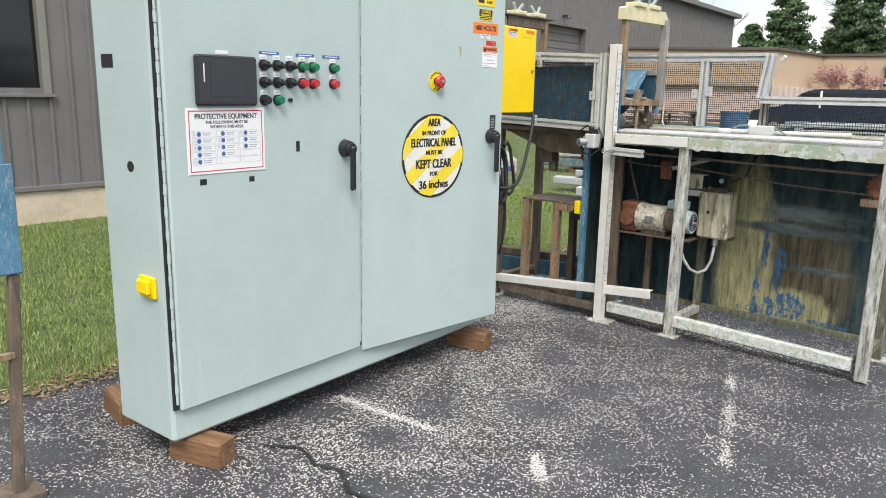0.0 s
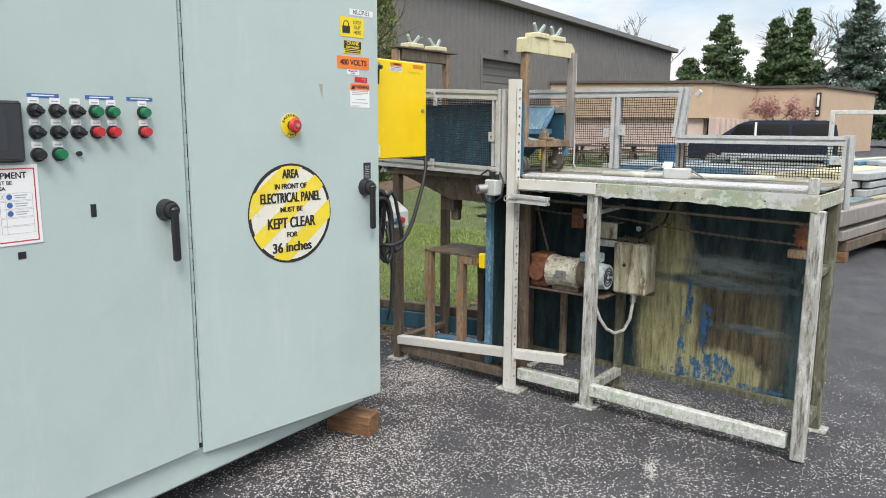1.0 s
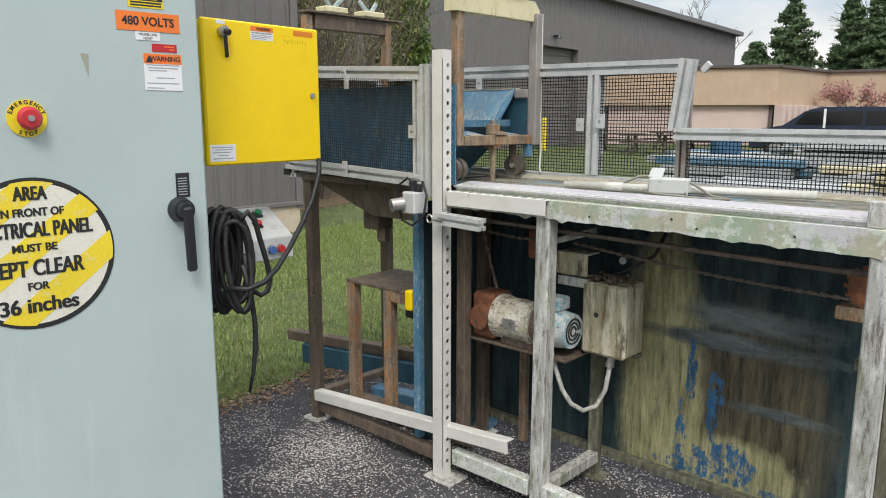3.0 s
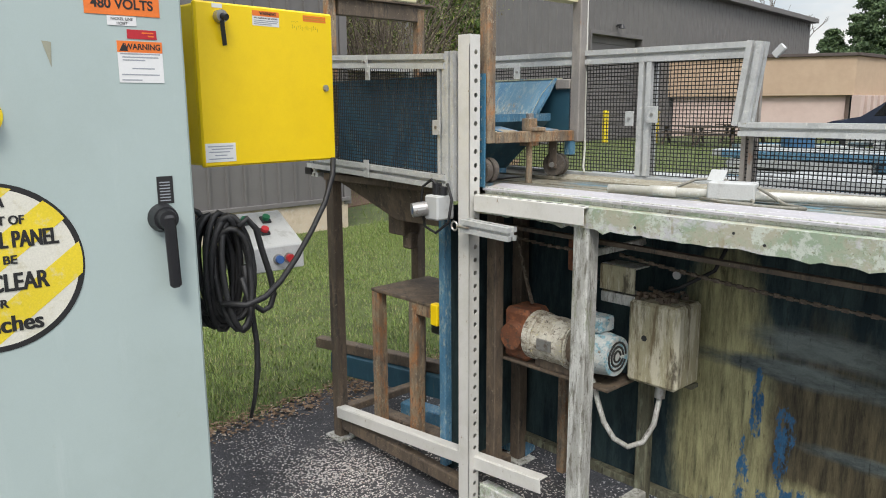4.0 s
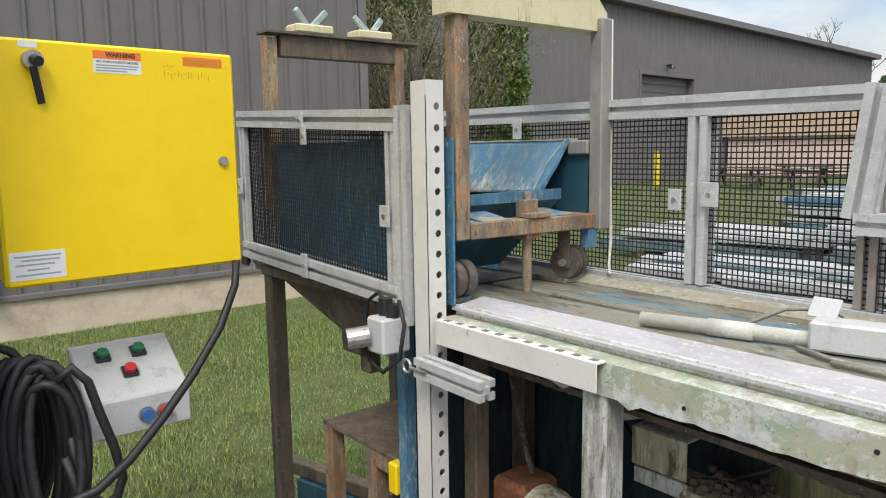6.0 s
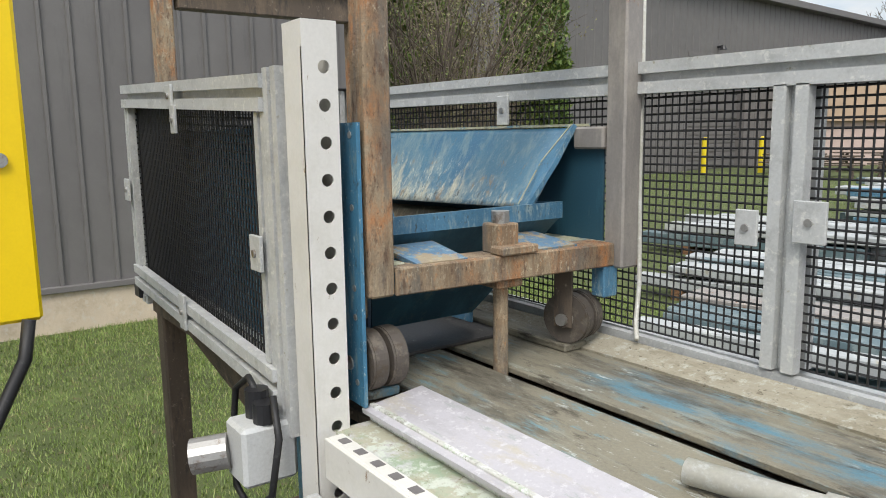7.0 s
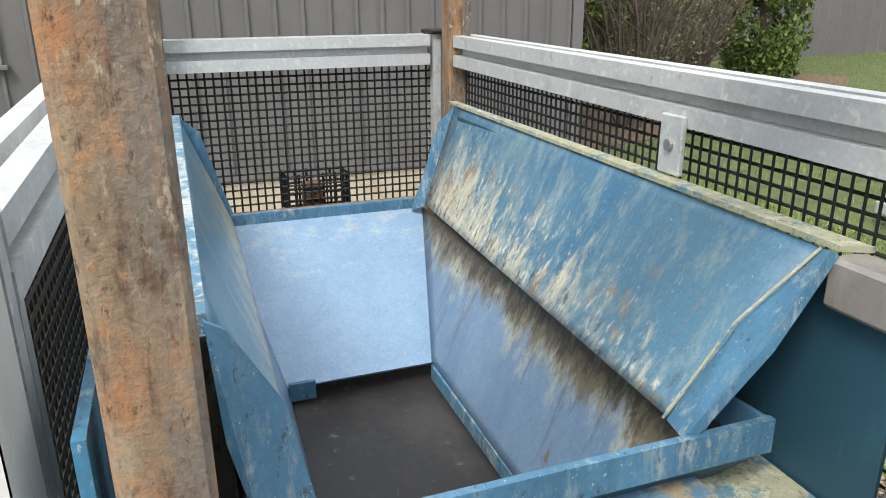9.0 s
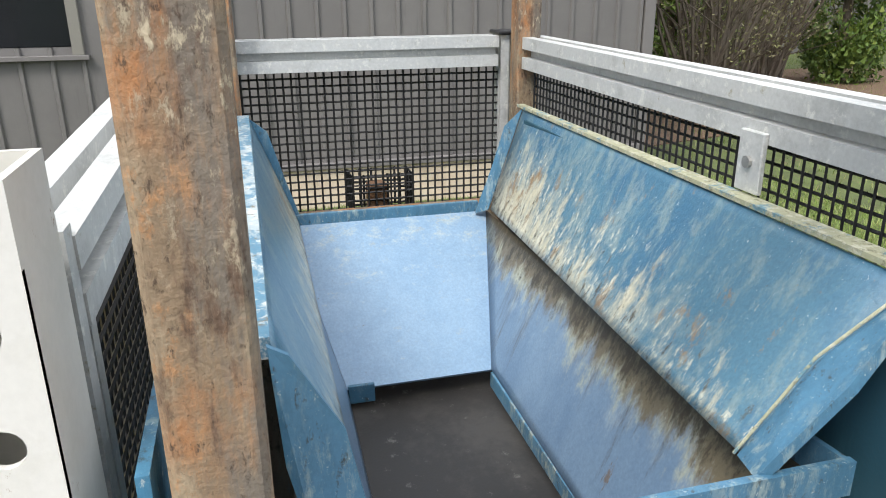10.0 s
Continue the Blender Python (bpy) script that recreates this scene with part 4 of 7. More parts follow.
# push buttons
BTN = {0.388: ("k", "k", "k"), 0.444: ("k", "s", "g"), 0.499: ("k", "k", "t"), 0.555: ("g", "r", ""), 0.604: ("g", "r", ""), 0.703: ("g", "r", "")}
for u, column in BTN.items():
    for row, kind in enumerate(column):
        if not kind:
            continue
        z = (1.322, 1.266, 1.208)[row]
        if kind == "t":
            part("reset_stud", cyl(CM @ Vector((0.028, u, z)), CM @ Vector((0.038, u, z)), 0.007, 10), M_BLACK, ld)
            continue
        mt = {"k": M_BLACK, "s": M_BLACK, "g": M_GREEN, "r": M_RED}[kind]
        pb = part("push_button", cyl(CM @ Vector((0.028, u, z)), CM @ Vector((0.036, u, z)), 0.0185, 16), M_BLACK, ld)
        part("cap", cyl(CM @ Vector((0.036, u, z)), CM @ Vector((0.056, u, z)), 0.0145, 16, 0.0125), mt, pb)
        if kind in "k" and row < 2 or kind == "s":
            part("knob_wing", bar(CM @ Vector((0.058, u - 0.012, z + 0.006)), CM @ Vector((0.058, u + 0.013, z - 0.004)), 0.012, 0.008, tuple(CN), 0.002), M_BLACK, pb)
        pl = part("legend_plate", cbox(0.028, 0.0295, u - 0.014, u + 0.014, z + 0.018, z + 0.034, 0), M_PAPER, pb)
        part("legend_bar", cbox(0.0295, 0.030, u - 0.009, u + 0.009, z + 0.023, z + 0.026, 0), M_GREYINK, pl)
for u0, u1 in ((0.373, 0.456), (0.530, 0.613), (0.654, 0.738)):
    lb = part("blue_label", cbox(0.028, 0.0295, u0, u1, 1.3555, 1.366, 0), M_BLUEINK, ld)
    part("label_bar", cbox(0.0295, 0.030, u0 + 0.012, u1 - 0.012, 1.3595, 1.3625, 0), M_PAPER, lb)

# protective equipment sign
sg = part("safety_sign", cbox(0.028, 0.0305, 0.087, 0.384, 0.977, 1.183, 0.0008), M_PAPER, ld, "white protective equipment sign with a red border")
rb = bmesh.new()
for a in ((0.096, 0.375, 1.172, 1.175), (0.096, 0.375, 0.985, 0.988), (0.096, 0.099, 0.988, 1.172), (0.372, 0.375, 0.988, 1.172)):
    box(0.0305, 0.0309, a[0], a[1], a[2], a[3], 0, rb, CM)
part("red_border", rb, M_RED, sg)


def letters(parent, words, u, z, size, squeeze=0.9, mt=None, m=None, w=0.0306, bold=0.0, heavy=0.0):
    m = m or CM
    o = m @ Vector((w, u, z))
    bm = text_bm(words, size, facing(o, m.col[1][:3], m.col[0][:3]), squeeze, bold=bold)
    if heavy:
        for k in (-1, 1):
            o = m @ Vector((w + 0.00015 * (k + 2), u + k * heavy, z))
            me_ = bpy.data.meshes.new("stroke")
            extra = text_bm(words, size, facing(o, m.col[1][:3], m.col[0][:3]), squeeze, bold=bold)
            extra.to_mesh(me_)
            extra.free()
            bm.from_mesh(me_)
            bpy.data.meshes.remove(me_)
    part("lettering", bm, mt or M_INK, parent)


letters(sg, "PROTECTIVE EQUIPMENT", 0.2355, 1.156, 0.0225, 0.92, bold=0.0005)
letters(sg, "THE FOLLOWING MUST BE", 0.2355, 1.138, 0.0135, 0.98, bold=0.0003)
letters(sg, "WORN IN THIS AREA", 0.2355, 1.124, 0.0135, 0.98, bold=0.0003)
for c in range(3):
    for r in range(5):
        u0, z0 = 0.106 + c * 0.088, 1.093 - r * 0.0215
        cell = bmesh.new()
        for a in ((u0, u0 + 0.083, z0 + 0.0185, z0 + 0.0192), (u0, u0 + 0.083, z0, z0 + 0.0007), (u0, u0 + 0.0008, z0, z0 + 0.019), (u0 + 0.0822, u0 + 0.083, z0, z0 + 0.019), (u0 + 0.014, u0 + 0.0147, z0, z0 + 0.019)):
            box(0.0305, 0.0308, a[0], a[1], a[2], a[3], 0, cell, CM)
        if r < (5, 4, 3)[c]:
            box(0.0305, 0.0308, u0 + 0.037, u0 + 0.070, z0 + 0.0115, z0 + 0.014, 0, cell, CM)
            box(0.0305, 0.0308, u0 + 0.039, u0 + 0.066, z0 + 0.0055, z0 + 0.008, 0, cell, CM)
        part("table_cell", cell, M_GREYINK, sg)
        if r < (5, 4, 3)[c]:
            part("pictogram", cyl(CM @ Vector((0.0305, u0 + 0.0245, z0 + 0.0095)), CM @ Vector((0.0309, u0 + 0.0245, z0 + 0.0095)), 0.0075, 14), M_BLUEINK, sg)
        if (c, r) in ((0, 0), (0, 1), (0, 2), (0, 4), (1, 1), (1, 2), (2, 0)):
            letters(sg, "X", u0 + 0.0075, z0 + 0.0095, 0.015, 0.8, M_GREYINK)

# floor-clearance sign on the right door
SGU, SGZ, SGR = 0.345, 0.967, 0.178


def disc(u, z, r, w0, w1, seg=64, m=None):
    m = m or DM
    return cyl(m @ Vector((w0, u, z)), m @ Vector((w1, u, z)), r, seg)


rs = part("round_sign", disc(SGU, SGZ, SGR, 0.008, 0.0095), M_INK, rdoor, "round yellow striped clearance sign with a black rim")
part("sign_face", disc(SGU, SGZ, SGR - 0.012, 0.0095, 0.0099), M_CREAM, rs)
RI = SGR - 0.012
for k in range(-3, 4):
    c0, hw = k * 0.109 - 0.013, 0.0275
    poly = []
    for side, sgn in ((c0 - hw, 1), (c0 + hw, -1)):
        if abs(side) >= RI:
            side = math.copysign(RI * 0.9995, side)
        h = math.sqrt(RI * RI - side * side)
        a0, a1 = math.atan2(-h, side), math.atan2(h, side)
        poly.append((side, -h, h))
    (s0, _, h0), (s1, _, h1) = poly
    if abs(s0 - s1) < 0.004:
        continue
    pts = [(s0, -h0)]
    for i in range(1, 8):
        s = s0 + (s1 - s0) * i / 8
        pts.append((s, -math.sqrt(max(0, RI * RI - s * s))))
    pts += [(s1, -h1), (s1, h1)]
    for i in range(7, 0, -1):
        s = s0 + (s1 - s0) * i / 8
        pts.append((s, math.sqrt(max(0, RI * RI - s * s))))
    pts.append((s0, h0))
    ca, sa = math.cos(radians(-52)), math.sin(radians(-52))
    part("stripe", slab([DM @ Vector((0.0103, SGU + ca * x - sa * y, SGZ + sa * x + ca * y)) for x, y in pts], 0.0004), M_STRIPE, rs)
for words, dz, size, width in (("AREA", 0.137, 0.044, 0.072), ("IN FRONT OF", 0.095, 0.026, 0.142), ("ELECTRICAL PANEL", 0.055, 0.049, 0.268), ("MUST BE", 0.0145, 0.025, 0.098), ("KEPT CLEAR", -0.033, 0.053, 0.212), ("FOR", -0.0745, 0.025, 0.046), ("36 inches", -0.119, 0.049, 0.174)):
    probe = text_bm(words, size, Matrix(), 1.0)
    natural = max(v.co.x for v in probe.verts) - min(v.co.x for v in probe.verts)
    probe.free()
    letters(rs, words, SGU, SGZ + dz, size, width / natural / 1.0468, None, DM, 0.0108, 0.0006 if size > 0.04 else 0.0004, 0.0012 if size > 0.04 else 0.0006)

# emergency stop
es = part("emergency_stop", disc(0.355, 1.271, 0.042, 0.008, 0.011, 32), M_YEL2, rdoor, "red mushroom stop button on a yellow plate")
part("collar", disc(0.355, 1.271, 0.018, 0.011, 0.024, 20), M_BLACK, es)
cap = part("mushroom", cyl(DM @ Vector((0.024, 0.355, 1.271)), DM @ Vector((0.034, 0.355, 1.271)), 0.022, 24, 0.0265), M_RED, es)
part("mushroom_top", cyl(DM @ Vector((0.034, 0.355, 1.271)), DM @ Vector((0.044, 0.355, 1.271)), 0.0265, 24, 0.019), M_RED, es)
part("key_barrel", disc(0.355, 1.271, 0.007, 0.044, 0.050, 12), M_STEEL, es)
for i, ch in enumerate("EMERGENCY"):
    a = radians(158 - i * 17.0)
    o = DM @ Vector((0.0112, 0.355 + 0.0345 * math.cos(a), 1.271 + 0.0345 * math.sin(a)))
    part("lettering", text_bm(ch, 0.0125, facing(o, DV, DN) @ Matrix.Rotation(a - math.pi / 2, 4, "Z"), 1.0, bold=0.0004), M_INK, es)
for i, ch in enumerate("STOP"):
    a = radians(243 + i * 18)
    o = DM @ Vector((0.0112, 0.355 + 0.0345 * math.cos(a), 1.271 + 0.0345 * math.sin(a)))
    part("lettering", text_bm(ch, 0.0125, facing(o, DV, DN) @ Matrix.Rotation(a + math.pi / 2, 4, "Z"), 1.0, bold=0.0004), M_INK, es)


def sticker(parent, m, w, u0, u1, z0, z1, mt, label, bars=(), bar_mt=None):
    s = part("sticker", box(w, w + 0.0007, u0, u1, z0, z1, 0, None, m), mt, parent, label)
    for a, b, c, d in bars:
        part("print_bar", box(w + 0.0007, w + 0.0011, u0 + (u1 - u0) * a, u0 + (u1 - u0) * b, z0 + (z1 - z0) * c, z0 + (z1 - z0) * d, 0, None, m), bar_mt or M_GREYINK, s)
    return s


RW = 0.0088
st = sticker(rdoor, DM, RW, 0.617, 0.727, 1.668, 1.690, M_PAPER, "white nameplate sticker")
letters(st, "NLCP-E1", 0.672, 1.679, 0.024, 0.92, None, DM, RW + 0.001)
st = sticker(rdoor, DM, RW, 0.573, 0.683, 1.590, 1.660, M_YEL2, "yellow lockout sticker with a padlock")
for i, wd in enumerate(("LOCK", "OUT", "HERE")):
    letters(st, wd, 0.652, 1.643 - i * 0.018, 0.0185, 0.85, None, DM, RW + 0.001)
part("padlock_body", box(RW + 0.0007, RW + 0.0012, 0.583, 0.618, 1.602, 1.628, 0, None, DM), M_INK, st)
pad = [DM @ Vector((RW + 0.001, 0.6005 + 0.0115 * math.cos(a), 1.632 + 0.014 * math.sin(a))) for a in np.linspace(-0.3, math.pi + 0.3, 14)]
part("padlock_shackle", rod(pad, 0.0017, 5), M_INK, st)
st = sticker(rdoor, DM, RW, 0.588, 0.671, 1.531, 1.577, M_YEL2, "yellow and black crane disconnect sticker", [(0.06, 0.94, 0.08, 0.16), (0.06, 0.94, 0.22, 0.3)], M_INK)
part("black_field", box(RW + 0.0007, RW + 0.0011, 0.590, 0.669, 1.5475, 1.576, 0, None, DM), M_INK, st)
letters(st, "CRANE", 0.6295, 1.5675, 0.0185, 0.98, M_YEL2, DM, RW + 0.0013, 0.0002)
letters(st, "DISCONNECT", 0.6295, 1.5535, 0.0098, 1.0, M_YEL2, DM, RW + 0.0013, 0.0004)
st = sticker(rdoor, DM, RW, 0.558, 0.707, 1.477, 1.521, M_ORANGE, "orange voltage sticker")
letters(st, "480 VOLTS", 0.6325, 1.499, 0.0285, 0.95, None, DM, RW + 0.001, 0.0007)
st = sticker(rdoor, DM, RW, 0.600, 0.658, 1.456, 1.475, M_PAPER, "small white sticker")
letters(st, "NICKEL LINE", 0.629, 1.4695, 0.0085, 0.95, None, DM, RW + 0.001)
letters(st, "HOIST", 0.629, 1.4605, 0.0085, 0.95, None, DM, RW + 0.001)
sticker(rdoor, DM, RW, 0.637, 0.697, 1.430, 1.449, M_REDLBL, "small red sticker", [(0.5, 0.9, 0.6, 0.75), (0.7, 0.9, 0.25, 0.4)], M_ORANGE)
st = sticker(rdoor, DM, RW, 0.615, 0.707, 1.338, 1.425, M_PAPER, "white and orange warning sticker", [(0.06, 0.94, 0.68, 0.71), (0.1, 0.9, 0.60, 0.63), (0.1, 0.6, 0.53, 0.56), (0.3, 0.8, 0.33, 0.36), (0.06, 0.9, 0.18, 0.21), (0.06, 0.5, 0.05, 0.08)])
part("orange_field", box(RW + 0.0007, RW + 0.0011, 0.615, 0.707, 1.4015, 1.425, 0, None, DM), M_ORANGE, st)
letters(st, "WARNING", 0.667, 1.413, 0.0175, 0.9, None, DM, RW + 0.0013, 0.0004)
part("triangle", slab([DM @ Vector((RW + 0.0015, 0.619, 1.404)), DM @ Vector((RW + 0.0015, 0.637, 1.404)), DM @ Vector((RW + 0.0015, 0.628, 1.421))], 0.0003), M_INK, st)
st = sticker(rdoor, DM, RW, 0.674, 0.709, 1.071, 1.133, M_INK, "black instruction plate", [(0.15, 0.8, 0.1 + 0.11 * i, 0.14 + 0.11 * i) for i in range(7)])
part("scratch", slab([DM @ Vector((0.0086, u, z)) for u, z in ((0.475, 1.418), (0.492, 1.416), (0.489, 1.365))], 0.0003), plain("bare_primer", (0.36, 0.36, 0.27), 0.6), rdoor)

# left side of the cabinet
part("square_opening", box(-0.279, -0.211, -0.0015, 0.001, 1.301, 1.342, 0, None, CM), M_INK, cab)
part("knockout", slab([CM @ Vector((-0.149 + 0.02 * math.cos(a), -0.0012, 0.998 + 0.018 * math.sin(a))) for a in [radians(22.5 + 45 * i) for i in range(8)]], 0.0008), M_INK, cab)
ol = part("outlet_cover", box(-0.128, -0.04, -0.012, 0.0, 0.585, 0.655, 0.003, None, CM), M_YELLOW, cab, "yellow flip outlet cover")
part("flap", box(-0.118, -0.055, -0.028, -0.012, 0.600, 0.645, 0.004, None, CM), M_YELLOW, ol)

# timber blocks under the cabinet
blk = box(-0.105, 0.105, -0.045, 0.045, 0, 0.094, 0.006)
b0 = single("timber_block", blk, M_WOOD, "weathered timber block under the cabinet", "timber block", "blocks under the cabinet")
b0.matrix_basis = Matrix.Translation(Vector((-2.02, 1.225, 0)) * S) @ Matrix.Rotation(radians(20), 4, "Z")
copy_thing(b0, Matrix.Translation(Vector((-2.12, 2.755, 0)) * S) @ Matrix.Rotation(radians(14), 4, "Z"))
copy_thing(b0, Matrix.Translation(Vector((-2.55, 1.20, 0)) * S) @ Matrix.Rotation(radians(-8), 4, "Z"))

# yellow box on the cabinet's side
YO = Vector((-2.178, 2.911, 0))
YV = Vector((-0.032, 0.444, 0)).normalized()
YN = Vector((YV.y, -YV.x, 0))
YM = Matrix((YN, YV, Vector((0, 0, 1)))).transposed().to_4x4()
YM.translation = YO
yb = thing("yellow_enclosure", (-2.25, 3.13, 1.145), "yellow steel electrical enclosure fixed beside the cabinet", "enclosure")
part("body", box(-0.17, -0.022, 0.006, 0.438, 1.149, 1.568, 0.006, None, YM), M_YELLOW, yb)
yd = part("door", box(-0.018, 0.0, 0.0, 0.444, 1.145, 1.573, 0.005, None, YM), M_YELLOW, yb)
for z in (1.25, 1.47):
    part("bracket", box(-0.12, -0.08, -0.075, 0.006, z - 0.02, z + 0.02, 0.003, None, YM), M_STEEL, yb)
part("lock", cyl(YM @ Vector((0, 0.41, 1.358)), YM @ Vector((0.006, 0.41, 1.358)), 0.0095, 18), M_STEEL, yd)
kn = part("key_switch", cyl(YM @ Vector((0, 0.068, 1.536)), YM @ Vector((0.02, 0.068, 1.536)), 0.0165, 18), M_STEEL, yd)
part("key_stem", cyl(YM @ Vector((0.02, 0.068, 1.536)), YM @ Vector((0.034, 0.072, 1.532)), 0.009, 12), M_BLACK, kn)
part("key_strap", bar(YM @ Vector((0.02, 0.066, 1.525)), YM @ Vector((0.008, 0.078, 1.463)), 0.013, 0.003, tuple(YN), 0.001), M_BLACK, kn)
sticker(yd, YM, 0.0, 0.050, 0.080, 1.558, 1.569, M_PAPER, "small white tag")
st = sticker(yd, YM, 0.0, 0.170, 0.256, 1.522, 1.562, M_PAPER, "white and red arc flash warning sticker", [(0.05, 0.95, 0.32, 0.38), (0.05, 0.9, 0.2, 0.26), (0.05, 0.7, 0.08, 0.14)])
part("red_field", box(0.0007, 0.0011, 0.170, 0.256, 1.5475, 1.562, 0, None, YM), M_ORANGE, st)
letters(st, "WARNING", 0.219, 1.555, 0.0115, 0.95, None, YM, 0.0013, 0.0003)
letters(st, "ARC FLASH & SHOCK HAZARD", 0.213, 1.5425, 0.0062, 0.88, None, YM, 0.0009)
sticker(yd, YM, 0.0, 0.338, 0.419, 1.545, 1.562, M_ORANGE, "faded orange sticker", [(0.05, 0.95, 0.6, 0.75), (0.05, 0.95, 0.25, 0.4)], plain("ochre", (0.6, 0.3, 0.01), 0.5))
sticker(yd, YM, 0.0, 0.007, 0.097, 1.158, 1.208, M_PAPER, "white typed label", [(0.08, 0.92, 0.8, 0.86), (0.2, 0.9, 0.66, 0.72), (0.1, 0.8, 0.5, 0.56), (0.3, 0.7, 0.32, 0.38), (0.1, 0.9, 0.14, 0.2)])
hand = bmesh.new()
for k in range(14):
    u = 0.300 + 0.0068 * k
    box(0.0, 0.0005, u, u + 0.0011, 1.522 + 0.004 * math.sin(k * 2.3), 1.531 + 0.003 * math.cos(k * 1.7), 0, hand, YM)
for k in range(4):
    u = 0.298 + 0.006 * k
    box(0.0, 0.0005, u, u + 0.004, 1.540 + 0.002 * (k % 2), 1.5412 + 0.002 * (k % 2), 0, hand, YM)
part("pen_marks", hand, plain("faded_pen", (0.45, 0.33, 0.02), 0.6), yd)
# ---------------------------------------------------------------- the bench and its guards
bench = thing("machine_bench", (-1.6, 3.85, 0.0), "weathered pale steel machine bench on tube legs", "machine")


def leg(x, y, z1, mt, w=0.05, foot=True, dx=0.0):
    l = part("leg", bar((x, y, 0.008), (x + dx, y, z1), w, w, (0, 1, 0), 0.004), mt, bench)
    if foot:
        part("foot_plate", box(x - 0.05, x + 0.05, y - 0.045, y + 0.045, 0.001, 0.011, 0.003), M_LEG, l)
    return l


leg(-1.470, 3.63, 0.992, M_LEG, 0.05, True, 0.004)
leg(-0.556, 3.63, 0.985, M_LEG, 0.05, False, 0.0)
leg(-2.635, 3.628, 1.06, M_DARKLEG, 0.045)
leg(-0.575, 4.015, 1.02, M_MOSSYSHADE, 0.042)
leg(-2.63, 4.04, 1.05, M_DARKLEG, 0.045)
leg(-2.02, 4.0, 1.0, M_DARKLEG, 0.045)
part("lower_rail", box(-2.61, -1.91, 3.612, 3.65, 0.045, 0.09, 0.003), M_DARKLEG, bench)
part("lower_rail", box(-1.84, -1.505, 3.61, 3.65, 0.06, 0.115, 0.003), M_FRAME, bench)
part("lower_rail", bar((-1.455, 3.628, 0.09), (-0.60, 3.628, 0.075), 0.04, 0.055, (0, 0, 1), 0.003), M_FRAME, bench)
part("cross_rail", box(-1.50, -1.46, 3.655, 3.98, 0.06, 0.10, 0.003), M_LEG, bench)
part("cross_rail", box(-0.60, -0.565, 3.655, 3.993, 0.07, 0.115, 0.003), M_MOSSYSHADE, bench)
part("cross_rail", box(-0.60, -0.565, 3.655, 3.993, 0.70, 0.73, 0.003), M_MOSSYSHADE, bench)
part("cross_rail", box(-2.65, -2.61, 3.65, 4.02, 0.10, 0.13, 0.003), M_DARKLEG, bench)
# apron, rail and deck
g = np.random.default_rng(17)
low = [(x, 3.601, 0.992 - 0.009 * (x + 1.86) / 1.3 + float(g.normal(0, 0.0016)) - (0.006 if g.uniform() > 0.86 else 0.0)) for x in np.linspace(-1.86, -0.552, 60)]
part("apron", slab([(-1.86, 3.601, 1.042)] + low + [(-0.552, 3.601, 1.046)], 0.006), M_APRON, bench, "flaking pale green steel apron with a ragged lower edge")
for x, z in ((-1.30, 1.008), (-1.05, 1.024), (-0.98, 1.006), (-0.74, 1.012)):
    part("rust_hole", cyl((x, 3.6008, z), (x, 3.5998, z), 0.0035, 8), M_INK, bench)
part("apron_top", box(-1.86, -0.552, 3.607, 3.664, 1.036, 1.043, 0.002), M_APRON, bench)
part("end_apron", box(-0.558, -0.552, 3.607, 4.06, 0.985, 1.044, 0.002), M_APRON, bench)
part("guide_rail", box(-1.86, -0.60, 3.650, 3.657, 1.043, 1.064, 0.001), M_FRAME, bench)
part("guide_plate", slab([(-1.86, 3.640, 1.060), (-0.60, 3.640, 1.060), (-0.60, 3.726, 1.070), (-1.86, 3.726, 1.070)], 0.006), M_CHALK, bench, "white chalky guide plate")
part("end_stop", box(-0.60, -0.565, 3.635, 3.665, 1.043, 1.105, 0.003), M_LEG, bench)
part("deck_plate", box(-2.62, -0.56, 3.722, 3.858, 1.050, 1.060, 0.002), M_DECK, bench, "blue deck plate with scale")
part("deck_plate", box(-2.62, -0.56, 3.884, 4.025, 1.050, 1.060, 0.002), M_DECK, bench, "blue deck plate with scale")
part("deck_edge", slab([(-2.62, 4.022, 1.064), (-0.56, 4.022, 1.064), (-0.56, 4.075, 1.075), (-2.62, 4.075, 1.075)], 0.006), weather("tan_crusted_angle", (0.36, 0.33, 0.25), [((0.26, 0.23, 0.16), 8.0, 0.48, 0.66, (0.4, 1, 1)), ((0.48, 0.47, 0.40), 24.0, 0.54, 0.68, ISO), ((0.14, 0.12, 0.08), 60.0, 0.62, 0.72, ISO)], (0.6, 0.9), 0, 0.4), bench, "tan crusted angle along the deck")
part("deck_base", box(-2.62, -0.57, 3.66, 4.05, 1.02, 1.036, 0.002), M_DARKLEG, bench)
# back panel
bp = part("back_panel", box(-2.25, -0.60, 4.045, 4.055, 0.075, 1.02, 0.001), M_PANEL, bench, "blue sheet panel stained olive and brown")
part("panel_foot", box(-2.25, -0.60, 4.01, 4.045, 0.075, 0.10, 0.002), M_MOSSYSHADE, bench)
part("left_bulkhead", box(-2.06, -2.045, 3.67, 4.04, 0.06, 0.985, 0.002), M_PANEL, bench)
part("blue_column", box(-2.06, -2.03, 3.64, 3.67, 0.09, 1.0, 0.002), M_BLUE, bench, "blue angle column")
part("brown_column", box(-1.90, -1.86, 3.70, 3.74, 0.09, 0.985, 0.003), M_DARKLEG, bench)

